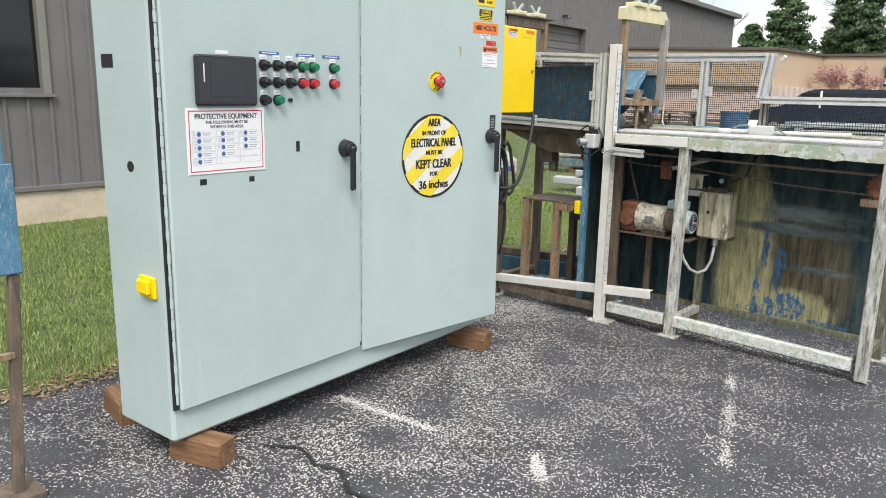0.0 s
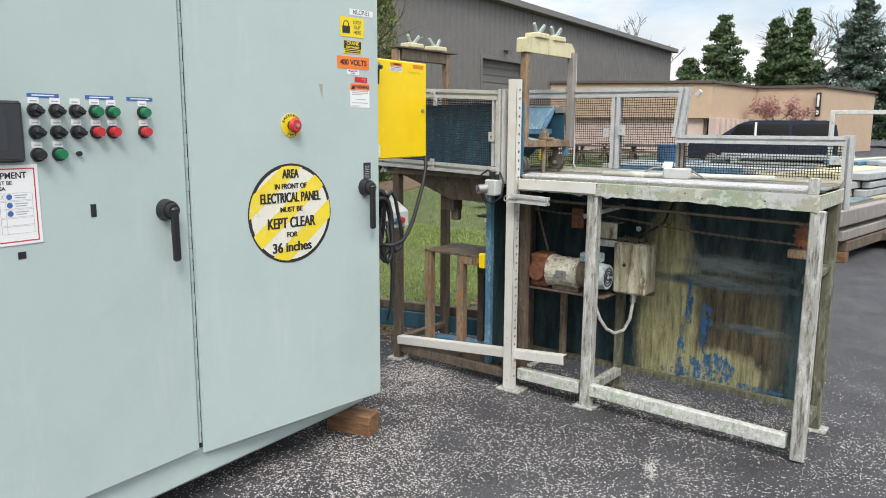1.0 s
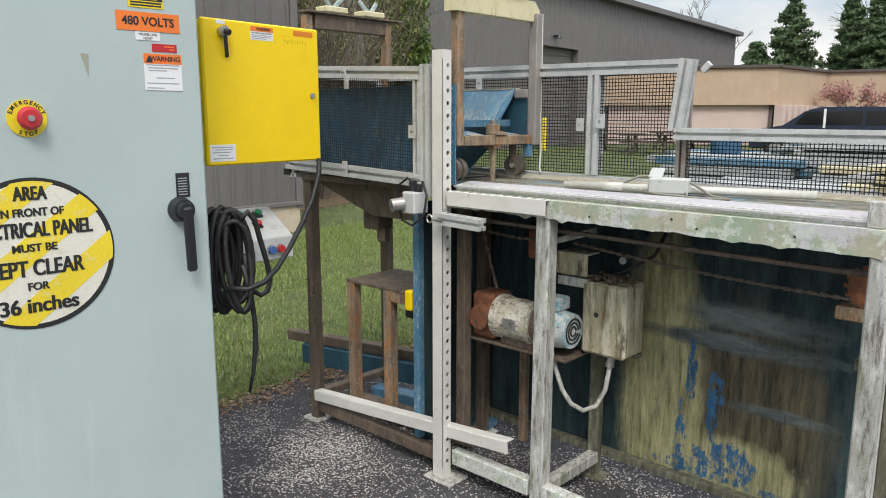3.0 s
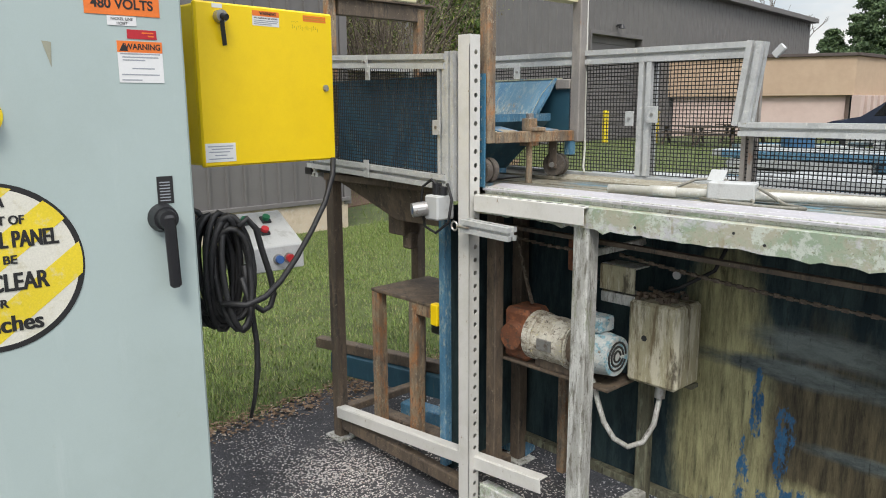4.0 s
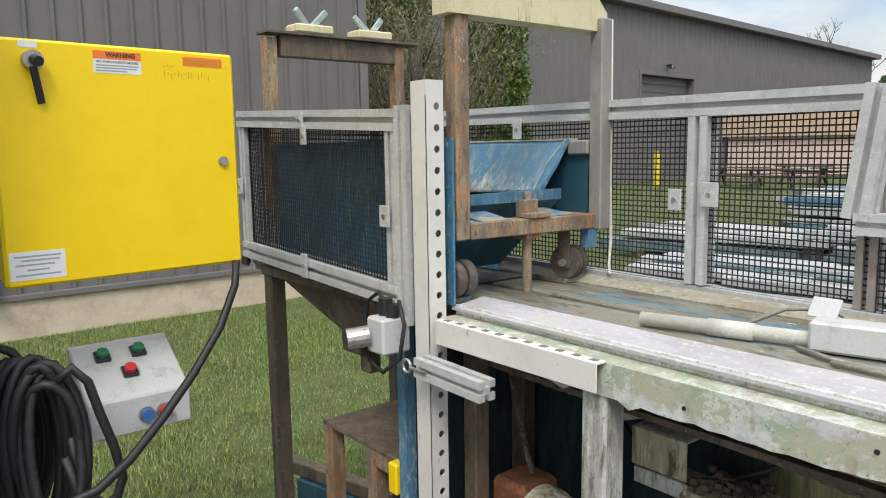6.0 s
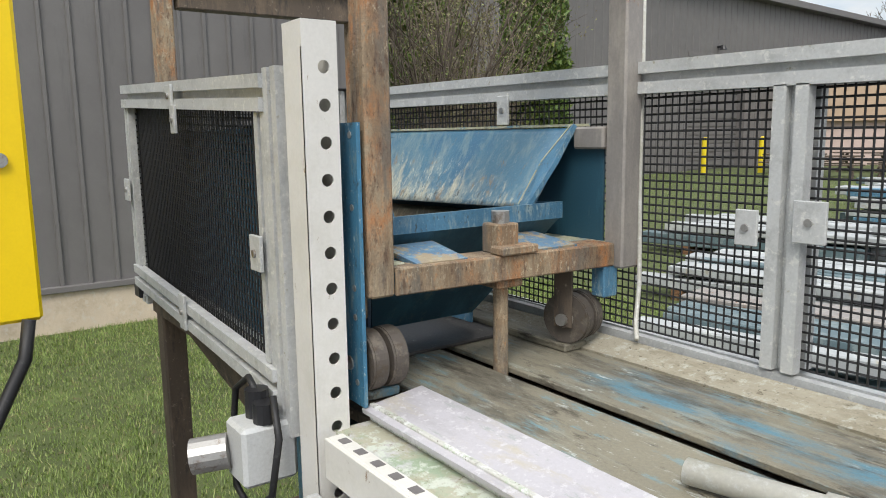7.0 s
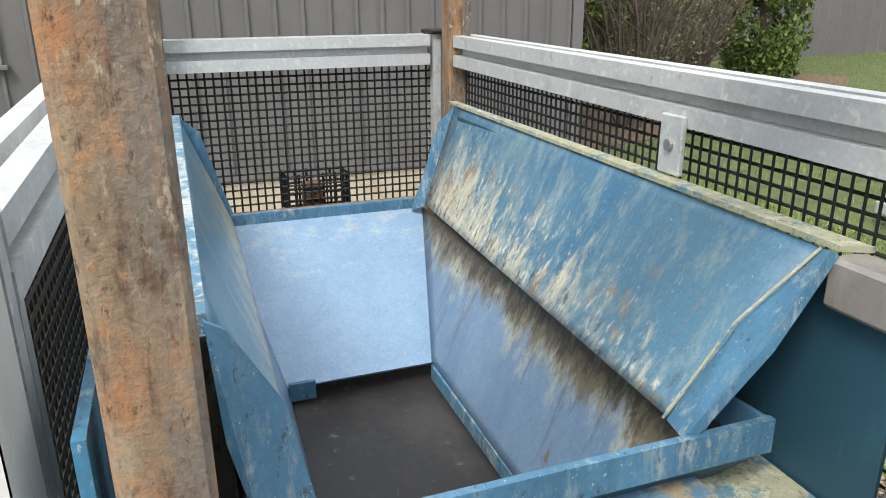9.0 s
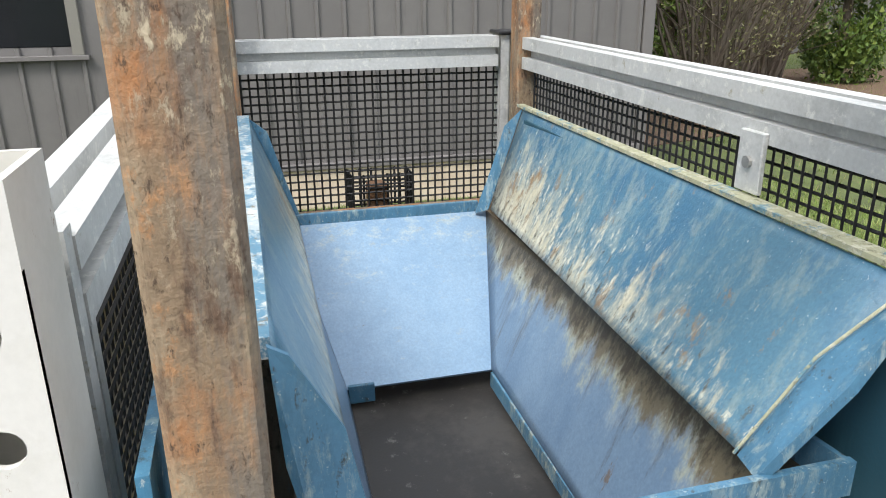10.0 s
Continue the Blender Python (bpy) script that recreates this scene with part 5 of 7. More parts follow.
# perforated white post
post = thing("perforated_post", (-1.86, 3.59, 0), "white perforated square steel post", "post")
PX0, PX1, PY0, PY1, PT = -1.900, -1.852, 3.577, 3.619, 1.505
part("post_wall", box(PX0, PX0 + 0.003, PY0, PY1, 0.01, PT, 0), M_WHITE, post)
part("post_wall", box(PX0 + 0.003, PX1 - 0.003, PY0, PY0 + 0.003, 0.01, PT, 0), M_WHITE, post)
part("post_wall", box(PX0 + 0.003, PX1 - 0.003, PY1 - 0.003, PY1, 0.01, PT, 0), M_WHITE, post)


def perforated(x, y0, y1, zc, pitch, r, thick):
    """A cell of an upright strip in the plane x, with a round hole through it."""
    bm = bmesh.new()
    yc, h, k = (y0 + y1) / 2 + 0.0045, (y1 - y0) / 2, pitch / 2
    ym = (y0 + y1) / 2
    angles = sorted([2 * math.pi * (i + 0.5) / 20 for i in range(20)] + [math.atan2(sz * k, sy * h) % (2 * math.pi) for sy in (-1, 1) for sz in (-1, 1)])
    n = len(angles)
    rings = []
    for xx in (x, x - thick):
        sq, ci = [], []
        for a in angles:
            c, s = math.cos(a), math.sin(a)
            f = 1 / max(abs(c) / h, abs(s) / k, 1e-9)
            sq.append(bm.verts.new((xx, ym + c * f, zc + s * f)))
            ci.append(bm.verts.new((xx, yc + c * r, zc + s * r)))
        rings.append((sq, ci))
        for i in range(n):
            j = (i + 1) % n
            bm.faces.new((sq[i], sq[j], ci[j], ci[i]))
    for i in range(n):
        j = (i + 1) % n
        bm.faces.new((rings[0][1][i], rings[0][1][j], rings[1][1][j], rings[1][1][i]))
    return bm


face = bmesh.new()
for k in range(35):
    cell = perforated(PX1, PY0, PY1, 1.456 - k * 0.0407, 0.0407, 0.0072, 0.003)
    me_ = bpy.data.meshes.new("cell")
    cell.to_mesh(me_)
    cell.free()
    face.from_mesh(me_)
    bpy.data.meshes.remove(me_)
box(PX1 - 0.003, PX1, PY0, PY1, 1.456 + 0.02035, PT, 0, face)
box(PX1 - 0.003, PX1, PY0, PY1, 0.01, 1.456 - 34.5 * 0.0407, 0, face)
bmesh.ops.remove_doubles(face, verts=face.verts, dist=0.0003)
part("perforated_face", face, M_WHITE, post)
part("foot_plate", box(-1.93, -1.80, 3.555, 3.66, 0.001, 0.011, 0.003), M_LEG, post)
# perforated rail and the short channel beside the post
rail = thing("perforated_rail", (-2.1, 3.58, 0.13), "white perforated angle rail near the ground", "rail")
part("web", bar((-2.62, 3.600, 0.116), (-1.58, 3.600, 0.208), 0.004, 0.042, (0, 0, 1), 0.001), M_WHITE, rail)
part("flange", bar((-2.62, 3.618, 0.138), (-1.58, 3.618, 0.230), 0.034, 0.004, (0, 0, 1), 0.001), M_WHITE, rail)
ch = thing("steel_channel", (-1.65, 3.6, 1.0), "pale perforated steel channel on the bench edge", "channel")
part("web", box(-1.835, -1.438, 3.577, 3.581, 0.999, 1.047, 0.001), M_WHITE, ch)
cp = bmesh.new()
box(-1.835, -1.438, 3.581, 3.601, 1.043, 1.047, 0.001, cp)
part("flange", cp, M_WHITE, ch)
for i in range(11):
    part("slot", box(-1.82 + i * 0.036, -1.806 + i * 0.036, 3.586, 3.597, 1.047, 1.0478, 0), M_TRIM, ch)
sb = thing("profile_stub", (-1.8, 3.57, 0.95), "short aluminium profile stub bolted to the post", "profile")
part("profile", extrusion((-1.85, 3.553, 0.958), (-1.662, 3.556, 0.952), 0.038), M_ALU, sb)
part("eye_bolt", rod([(-1.873 + 0.013 * math.cos(a), 3.535, 0.955 + 0.013 * math.sin(a)) for a in np.linspace(0, 6.0, 14)], 0.003, 6), M_STEEL, sb)
part("bolt", cyl((-1.86, 3.5325, 0.955), (-1.81, 3.5325, 0.955), 0.0035, 8), M_STEEL, sb)

# guard frames
EX = 0.044


def clip(parent, x, y, z, w=0.034, h=0.05, axis="y", t=0.005):
    if axis == "y":
        b = box(x - w / 2, x + w / 2, y - t, y, z - h / 2, z + h / 2, 0.001)
    else:
        b = box(x, x + t, y - w / 2, y + w / 2, z - h / 2, z + h / 2, 0.001)
    c = part("clip", b, M_ALU, parent)
    n = (0, -1, 0) if axis == "y" else (1, 0, 0)
    p = Vector((x, y - t, z)) if axis == "y" else Vector((x + t, y, z))
    part("screw", cyl(p, p + Vector(n) * 0.003, 0.005, 10), M_STEEL, c)


gf = thing("front_guard", (-2.3, 3.58, 1.07), "aluminium framed guard with black wire mesh", "guard", "machine guards")
tl, tr, bl_, br_ = 1.470, 1.434, 1.100, 1.075
part("top_rail", extrusion((-2.755, 3.612, tl), (-1.955, 3.590, tr), EX), M_ALU, gf)
part("bottom_rail", extrusion((-2.755, 3.612, bl_), (-1.955, 3.590, br_), EX), M_ALU, gf)
part("stile", extrusion((-2.737, 3.612, bl_ + 0.022), (-2.737, 3.612, tl - 0.022), EX * 0.8, (1, 0, 0)), M_ALU, gf)
part("stile", extrusion((-1.972, 3.590, 1.10), (-1.972, 3.590, 1.412), EX * 0.75, (1, 0, 0)), M_ALU, gf)
part("stile", extrusion((-1.936, 3.592, 1.02), (-1.936, 3.592, 1.462), EX * 0.85, (1, 0, 0)), M_ALU, gf)
part("end_cap", box(-2.775, -2.735, 3.592, 3.632, 1.05, 1.078, 0.002), M_BLACK, gf)
part("wire_mesh", screen_mesh((-2.722, 3.615, 1.112), (1, -0.027, -0.035), (0, 0, 1), 0.745, 0.345), M_WIRE, gf, "black wire mesh")
clip(gf, -2.35, 3.578, 1.45, 0.03, 0.035)
clip(gf, -2.335, 3.578, 1.413, 0.024, 0.045)
clip(gf, -2.355, 3.578, 1.095, 0.028, 0.06)
clip(gf, -1.985, 3.570, 1.24, 0.034, 0.045)
clip(gf, -2.745, 3.590, 1.28, 0.034, 0.045)

ge = thing("end_guard", (-2.72, 3.85, 1.05), "aluminium framed end guard with black wire mesh", "guard", "machine guards")
part("top_rail", extrusion((-2.72, 3.63, 1.467), (-2.72, 4.06, 1.467), EX), M_ALU, ge)
part("bottom_rail", extrusion((-2.72, 3.60, 1.065), (-2.72, 4.06, 1.065), EX), M_ALU, ge)
part("stile", extrusion((-2.72, 4.083, 1.04), (-2.72, 4.083, 1.489), EX * 0.8, (1, 0, 0)), M_ALU, ge)
part("cap", box(-2.745, -2.695, 4.06, 4.125, 1.490, 1.496, 0.002), M_BLACK, ge)
part("wire_mesh", screen_mesh((-2.722, 3.60, 1.08), (0, 1, 0), (0, 0, 1), 0.47, 0.37), M_WIRE, ge, "black wire mesh")

gb = thing("rear_guard", (-1.7, 4.085, 1.05), "long aluminium framed rear guard with black wire mesh", "guard", "machine guards")
GY = 4.103
part("top_rail", extrusion((-2.695, GY, 1.467), (-1.275, GY, 1.452), EX), M_ALU, gb)
part("bottom_rail", extrusion((-2.695, GY, 1.072), (-0.58, GY, 1.055), EX * 0.8), M_ALU, gb)
part("stile", extrusion((-1.598, GY, 1.085), (-1.598, GY, 1.435), EX, (1, 0, 0)), M_ALU, gb)
part("stile", extrusion((-1.268, GY + 0.01, 1.08), (-1.268, GY + 0.01, 1.43), EX * 0.8, (1, 0, 0)), M_GREYST, gb)
part("slant_stile", extrusion((-1.272, GY - 0.035, 1.244), (-1.243, GY - 0.035, 1.471), EX, (1, 0, 0)), M_ALU, gb)
part("low_rail", extrusion((-1.275, GY - 0.035, 1.236), (-0.565, GY - 0.03, 1.236), EX * 0.85), M_ALU, gb)
part("end_stile", extrusion((-0.556, GY - 0.01, 0.95), (-0.556, GY - 0.01, 1.26), EX * 0.9, (1, 0, 0)), M_ALU, gb)
part("wire_mesh", screen_mesh((-2.69, GY, 1.088), (1, 0, 0), (0, 0, 1), 1.43, 0.358), M_WIRE, gb, "black wire mesh")
part("wire_mesh", screen_mesh((-1.25, GY, 1.07), (1, 0, 0), (0, 0, 1), 0.68, 0.16), M_WIRE, gb, "black wire mesh")
clip(gb, -2.120, GY - 0.022, 1.423, 0.030, 0.05)
clip(gb, -1.64, GY - 0.03, 1.262, 0.03, 0.045)
clip(gb, -1.560, GY - 0.03, 1.275, 0.04, 0.05)
clip(gb, -0.60, GY - 0.03, 1.155, 0.04, 0.035)
part("bent_tab", bar((-1.20, GY - 0.03, 1.43), (-1.175, GY - 0.03, 1.455), 0.02, 0.012, (0, 1, 0), 0.002), M_ALU, gb)

# ---------------------------------------------------------------- dump cart with the blue chute
M_LEDGE = weather("crusted_ledge", (0.40, 0.40, 0.27), [((0.10, 0.24, 0.32), 22.0, 0.54, 0.64, ISO), ((0.58, 0.57, 0.45), 50.0, 0.52, 0.66, ISO), ((0.16, 0.15, 0.09), 70.0, 0.6, 0.72, ISO)], (0.7, 0.95), 0, 0.5)
cart = thing("dump_cart", (-2.25, 3.85, 1.05), "rusty wheeled cart carrying a worn blue steel chute", "cart")
part("post", box(-1.886, -1.851, 3.651, 3.686, 1.192, 1.66, 0.003), M_RUST, cart)
part("post", box(-1.862, -1.826, 4.056, 4.092, 1.185, 1.66, 0.003), M_GREYST, cart, "grey steel tube post")
part("post", box(-2.695, -2.660, 3.645, 3.681, 1.20, 1.69, 0.003), M_RUST, cart)
part("post", box(-2.690, -2.655, 4.075, 4.11, 1.20, 1.69, 0.003), M_RUST, cart)
part("front_bar", bar((-1.8535, 3.687, 1.2085), (-1.8415, 4.055, 1.2055), 0.006, 0.034, (0, 0, 1), 0.002), M_RUST, cart)
part("front_bar_flange", bar((-1.880, 3.687, 1.2225), (-1.868, 4.055, 1.2195), 0.046, 0.006, (0, 0, 1), 0.001), M_RUST, cart)
part("rear_bar", box(-2.688, -2.657, 3.691, 4.074, 1.198, 1.245, 0.003), M_RUST, cart)
part("header", slab([(-1.895, 3.63, 1.632), (-1.89, 4.09, 1.632), (-1.89, 4.09, 1.672), (-1.89, 4.06, 1.702), (-1.895, 3.65, 1.700), (-1.895, 3.63, 1.690)], -0.05), M_BLOCK, cart, "yellowed plastic header block")
part("rear_header", box(-2.705, -2.64, 3.64, 4.165, 1.700, 1.708, 0.001), M_DARKLEG, cart)
part("rear_header_web", box(-2.69, -2.655, 3.69, 4.075, 1.640, 1.700, 0.002), M_DARKLEG, cart)


def horn(x, y, z, turn):
    h = part("saddle_block", box(x - 0.035, x + 0.035, y - 0.06, y + 0.06, z, z + 0.024, 0.004), M_BLOCK, cart, "cream saddle block with two horns")
    for s in (-1, 1):
        p = Vector((x, y + s * 0.008, z + 0.022))
        q = p + Vector((0.01 * turn, s * 0.042, 0.045))
        part("horn", bar(p, q, 0.018, 0.013, (1, 0, 0), 0.003), weather("verdigris_metal", (0.30, 0.37, 0.36), [((0.5, 0.56, 0.52), 30.0, 0.5, 0.65, ISO)], (0.6, 0.8)), h)


horn(-2.672, 3.79, 1.708, 1)
horn(-2.672, 3.995, 1.708, -1)
for y in (3.77, 3.93):
    horn(-1.868, y, 1.702, 1)
# side walls of the cart
part("side_wall", slab([(-2.60, 3.640, 1.395), (-2.60, 3.640, 1.075), (-1.853, 3.645, 1.062), (-1.853, 3.645, 1.397)], -0.005), M_SIDEB, cart, "dark blue side wall with bolts")
for z in (1.383, 1.30, 1.205, 1.17, 1.09):
    part("bolt", cyl((-1.868, 3.6445, z), (-1.868, 3.639, z), 0.0042, 8), M_STEEL, cart)
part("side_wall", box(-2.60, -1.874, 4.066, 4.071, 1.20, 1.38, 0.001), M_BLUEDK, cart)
part("side_tube", box(-1.924, -1.863, 4.052, 4.080, 1.358, 1.391, 0.003), M_GREYST, cart)
part("floor_plate", slab([(-1.932, 3.715, 1.240), (-1.858, 3.722, 1.226), (-1.855, 3.797, 1.226), (-1.934, 3.797, 1.240)], 0.006), M_WORNPL, cart, "worn blue floor plate")
part("floor_plate", slab([(-1.955, 3.905, 1.238), (-1.852, 3.912, 1.226), (-1.849, 3.988, 1.226), (-1.955, 3.988, 1.238)], 0.006), M_WORNPL, cart, "worn blue floor plate")
part("crusted_plate", box(-1.99, -1.850, 3.994, 4.064, 1.218, 1.2215, 0.001), M_LEDGE, cart, "yellow-green crusted plate")
part("floor_edge", box(-1.99, -1.870, 3.690, 3.712, 1.2245, 1.2275, 0.001), M_LEDGE, cart)
part("side_beam", box(-2.655, -1.887, 3.652, 3.668, 1.16, 1.20, 0.002), M_RUST, cart)
part("side_beam", box(-2.655, -1.874, 4.036, 4.066, 1.20, 1.212, 0.002), M_DECK, cart)

# chute
part("upper_flap", sheet([(-2.606, 4.020, 1.250), (-1.934, 3.976, 1.272), (-1.936, 4.064, 1.390), (-2.622, 4.073, 1.392)], 0.004, sag=0.003), M_FLAP, cart, "worn blue flap with pale runs")
part("ledge", slab([(-2.64, 4.07, 1.396), (-1.925, 4.062, 1.396), (-1.915, 4.080, 1.396), (-2.64, 4.080, 1.396)], 0.004), M_LEDGE, cart, "crusted blue ledge")
part("cheek", slab([(-1.960, 3.974, 1.272), (-1.932, 3.966, 1.276), (-1.918, 4.008, 1.340), (-1.920, 4.050, 1.396), (-1.930, 4.054, 1.393), (-1.950, 4.015, 1.340)], 0.007), M_BLUE, cart, "folded blue cheek plate")
part("cheek_edge", rod([(-1.961, 3.972, 1.273), (-1.951, 4.013, 1.341), (-1.930, 4.053, 1.394)], 0.0011, 6), M_LEDGE, cart)
part("cheek", slab([(-2.625, 4.073, 1.392), (-2.625, 4.046, 1.368), (-2.625, 4.028, 1.31), (-2.625, 4.002, 1.240), (-2.610, 4.018, 1.248)], 0.005), M_BLUE, cart)
M_CHIPPED = weather("chipped_blue_and_white", (0.10, 0.23, 0.33), [((0.42, 0.48, 0.50), 14.0, 0.46, 0.58, (0.6, 1, 1)), ((0.60, 0.62, 0.60), 40.0, 0.54, 0.66, ISO), ((0.16, 0.14, 0.09), 60.0, 0.60, 0.72, ISO)], (0.45, 0.7), 0, 0.3)
part("upper_flap", sheet([(-2.645, 3.690, 1.392), (-1.957, 3.690, 1.392), (-1.94, 3.734, 1.268), (-2.64, 3.745, 1.245)], 0.004), M_FLAP, cart, "worn blue flap with pale runs")
part("ledge", slab([(-2.655, 3.645, 1.396), (-1.957, 3.655, 1.396), (-1.955, 3.690, 1.396), (-2.65, 3.690, 1.396)], 0.012), M_CHIPPED, cart, "chipped blue and white ledge")
part("cheek", slab([(-1.948, 3.688, 1.396), (-1.948, 3.698, 1.390), (-1.948, 3.723, 1.345), (-1.936, 3.738, 1.268), (-1.936, 3.706, 1.268), (-1.944, 3.692, 1.33)], 0.005), M_BLUE, cart)
part("cheek", slab([(-2.645, 3.688, 1.394), (-2.645, 3.712, 1.374), (-2.645, 3.730, 1.31), (-2.645, 3.752, 1.238), (-2.645, 3.732, 1.24)], 0.005), M_BLUE, cart)
# tray rim and the trough below it
ZB = 1.095
part("tray_rim", slab([(-1.926, 3.697, 1.254), (-1.926, 4.034, 1.254), (-1.926, 4.034, 1.279), (-1.926, 3.697, 1.277)], 0.006), M_BLUE, cart)
part("tray_rim_return", slab([(-1.932, 4.032, 1.254), (-1.985, 4.030, 1.252), (-1.985, 4.030, 1.276), (-1.932, 4.032, 1.279)], 0.004), M_BLUE, cart)
part("tray_rim_return", slab([(-1.932, 3.700, 1.277), (-1.975, 3.704, 1.275), (-1.975, 3.704, 1.252), (-1.932, 3.700, 1.254)], 0.004), M_BLUE, cart)
part("tray_rim_far", box(-2.640, -2.634, 3.735, 4.01, 1.226, 1.256, 0.001), M_BLUE, cart)
part("trough_side", sheet([(-1.932, 4.030, 1.258), (-2.634, 4.022, 1.240), (-2.415, 3.961, ZB), (-2.06, 3.958, ZB)], 0.004), M_TROUGH, cart, "blue trough side with dark runs")
part("trough_side", sheet([(-1.932, 3.700, 1.258), (-2.06, 3.768, ZB), (-2.413, 3.776, ZB), (-2.634, 3.73, 1.240)], 0.004), M_TROUGH, cart, "blue trough side with dark runs")
part("trough_end", slab([(-2.634, 3.73, 1.240), (-2.413, 3.776, ZB), (-2.415, 3.961, ZB), (-2.634, 4.022, 1.240)], 0.004), M_BLUEIN, cart)
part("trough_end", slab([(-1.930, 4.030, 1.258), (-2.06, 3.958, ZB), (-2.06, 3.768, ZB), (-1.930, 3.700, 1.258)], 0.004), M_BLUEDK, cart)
part("trough_lip", box(-2.41, -2.06, 3.958, 3.963, 1.074, ZB, 0.001), M_BLUE, cart)
part("end_tab", box(-2.418, -2.413, 3.777, 3.81, 1.074, ZB + 0.004, 0.001), M_BLUE, cart)
belt = thing("belt_floor", (-2.3, 3.86, 1.05), "dark worn rubber belt under the chute", "belt")
part("belt", box(-2.62, -2.0, 3.74, 3.99, 1.061, 1.066, 0.001), weather("scuffed_dark_belt", (0.035, 0.033, 0.032), [((0.065, 0.06, 0.055), 4.0, 0.5, 0.7, ISO), ((0.17, 0.16, 0.15), 18.0, 0.66, 0.76, ISO)], (0.35, 0.6), 0, 0.1), belt)

# wheels, pin and brackets
for c, ax in (((-1.885, 3.652, 1.1105), (0, 1, 0)), ((-1.880, 3.996, 1.1105), (-0.26, 0.966, 0)), ((-2.62, 3.66, 1.1105), (0, 1, 0)), ((-2.62, 3.98, 1.1105), (0, 1, 0))):
    c, ax = Vector(c), Vector(ax)
    for k in (0.0, 0.028):
        w = part("wheel", cyl(c + ax * k, c + ax * (k + 0.021), 0.0370, 32), M_WHEEL, cart, "worn grey cart wheel")
        part("tread", cyl(c + ax * (k + 0.003), c + ax * (k + 0.018), 0.0380, 32), M_WHEEL, w)
        part("hub", cyl(c + ax * (k - 0.003), c + ax * (k + 0.024), 0.014, 16), M_GREYST, w)
    pl = bar(c - ax * 0.006 + Vector((0, 0, -0.012)), c - ax * 0.006 + Vector((0, 0, 0.078)), 0.004, 0.030, tuple(ax.cross(Vector((0, 0, 1)))), 0.001)
    part("axle_plate", pl, M_DARKLEG, cart)
    part("axle", cyl(c - ax * 0.014, c + ax * 0.06, 0.009, 10), M_STEEL, cart)
part("blue_bracket", box(-1.868, -1.842, 4.037, 4.066, 1.142, 1.194, 0.002), M_BLUE, cart)
for y in (3.652, 3.985):
    part("wheel_track", box(-2.66, -1.872, y + 0.004, y + 0.05, 1.0605, 1.0724, 0.002), M_DECK, bench, "crusted wheel track")
pin = part("locking_pin", cyl((-1.875, 3.868, 1.045), (-1.875, 3.868, 1.276), 0.0105, 14), M_RUST, cart)
part("pin_head", cyl((-1.875, 3.868, 1.262), (-1.875, 3.868, 1.280), 0.0125, 14), M_STEEL, pin)
part("pin_block", box(-1.893, -1.857, 3.850, 3.886, 1.224, 1.264, 0.002), M_RUST, pin)
part("pin_collar", box(-1.898, -1.853, 3.846, 3.890, 1.178, 1.197, 0.002), M_RUST, pin)
part("pin_channel", box(-1.866, -1.838, 3.842, 3.905, 1.2245, 1.236, 0.002), M_RUST, pin)
cord = thing("grey_cable", (-1.81, 4.09, 1.07), "pale cable tied down the cart post", "cable")
part("cable", rod([(-1.834, 4.098, 1.66), (-1.832, 4.098, 1.5), (-1.832, 4.098, 1.3), (-1.828, 4.098, 1.16), (-1.822, 4.085, 1.10), (-1.80, 4.062, 1.085)], 0.0036, 8), M_PIPE, cord, "", True)

# timber stub in a wire basket behind the end guard
ts = thing("timber_stub", (-2.775, 3.885, 1.05), "weathered timber stub in a small wire basket", "post")
part("stub", box(-2.795, -2.762, 3.866, 3.898, 1.05, 1.258, 0.003), M_WOOD, ts)
part("bracket", box(-2.80, -2.742, 3.86, 3.905, 1.043, 1.050, 0.001), M_STEEL, ts)
for n_, u_, l_ in (((-2.758, 3.838, 1.215), (0, 1, 0), 0.098), ((-2.802, 3.838, 1.215), (0, 1, 0), 0.098), ((-2.802, 3.838, 1.215), (1, 0, 0), 0.044), ((-2.802, 3.936, 1.215), (1, 0, 0), 0.044)):
    part("wire_side", screen_mesh(n_, u_, (0, 0, 1), l_, 0.062, 0.0195, 0.002), M_WIRE, ts)

# hopper under the feed end
hop = thing("feed_hopper", (-2.35, 3.8, 0.86), "dark steel hopper pan under the feed end", "hopper")
part("pan", slab([(-2.64, 3.62, 1.05), (-2.30, 3.66, 0.915), (-2.08, 3.66, 0.915), (-2.06, 3.62, 1.05)], 0.004), M_DARKLEG, hop)
part("pan_side", slab([(-2.64, 3.62, 1.05), (-2.64, 4.0, 1.05), (-2.30, 3.9, 0.915), (-2.30, 3.66, 0.915)], 0.004), M_DARKLEG, hop)
part("bottom_frame", box(-2.66, -1.91, 3.60, 3.64, 1.035, 1.06, 0.002), M_DARKLEG, hop)
part("outlet_block", box(-2.40, -2.31, 3.70, 3.78, 0.85, 0.925, 0.004), M_DARKLEG, hop)
part("outlet_block", box(-2.345, -2.30, 3.72, 3.76, 0.80, 0.86, 0.006), M_DARKLEG, hop)

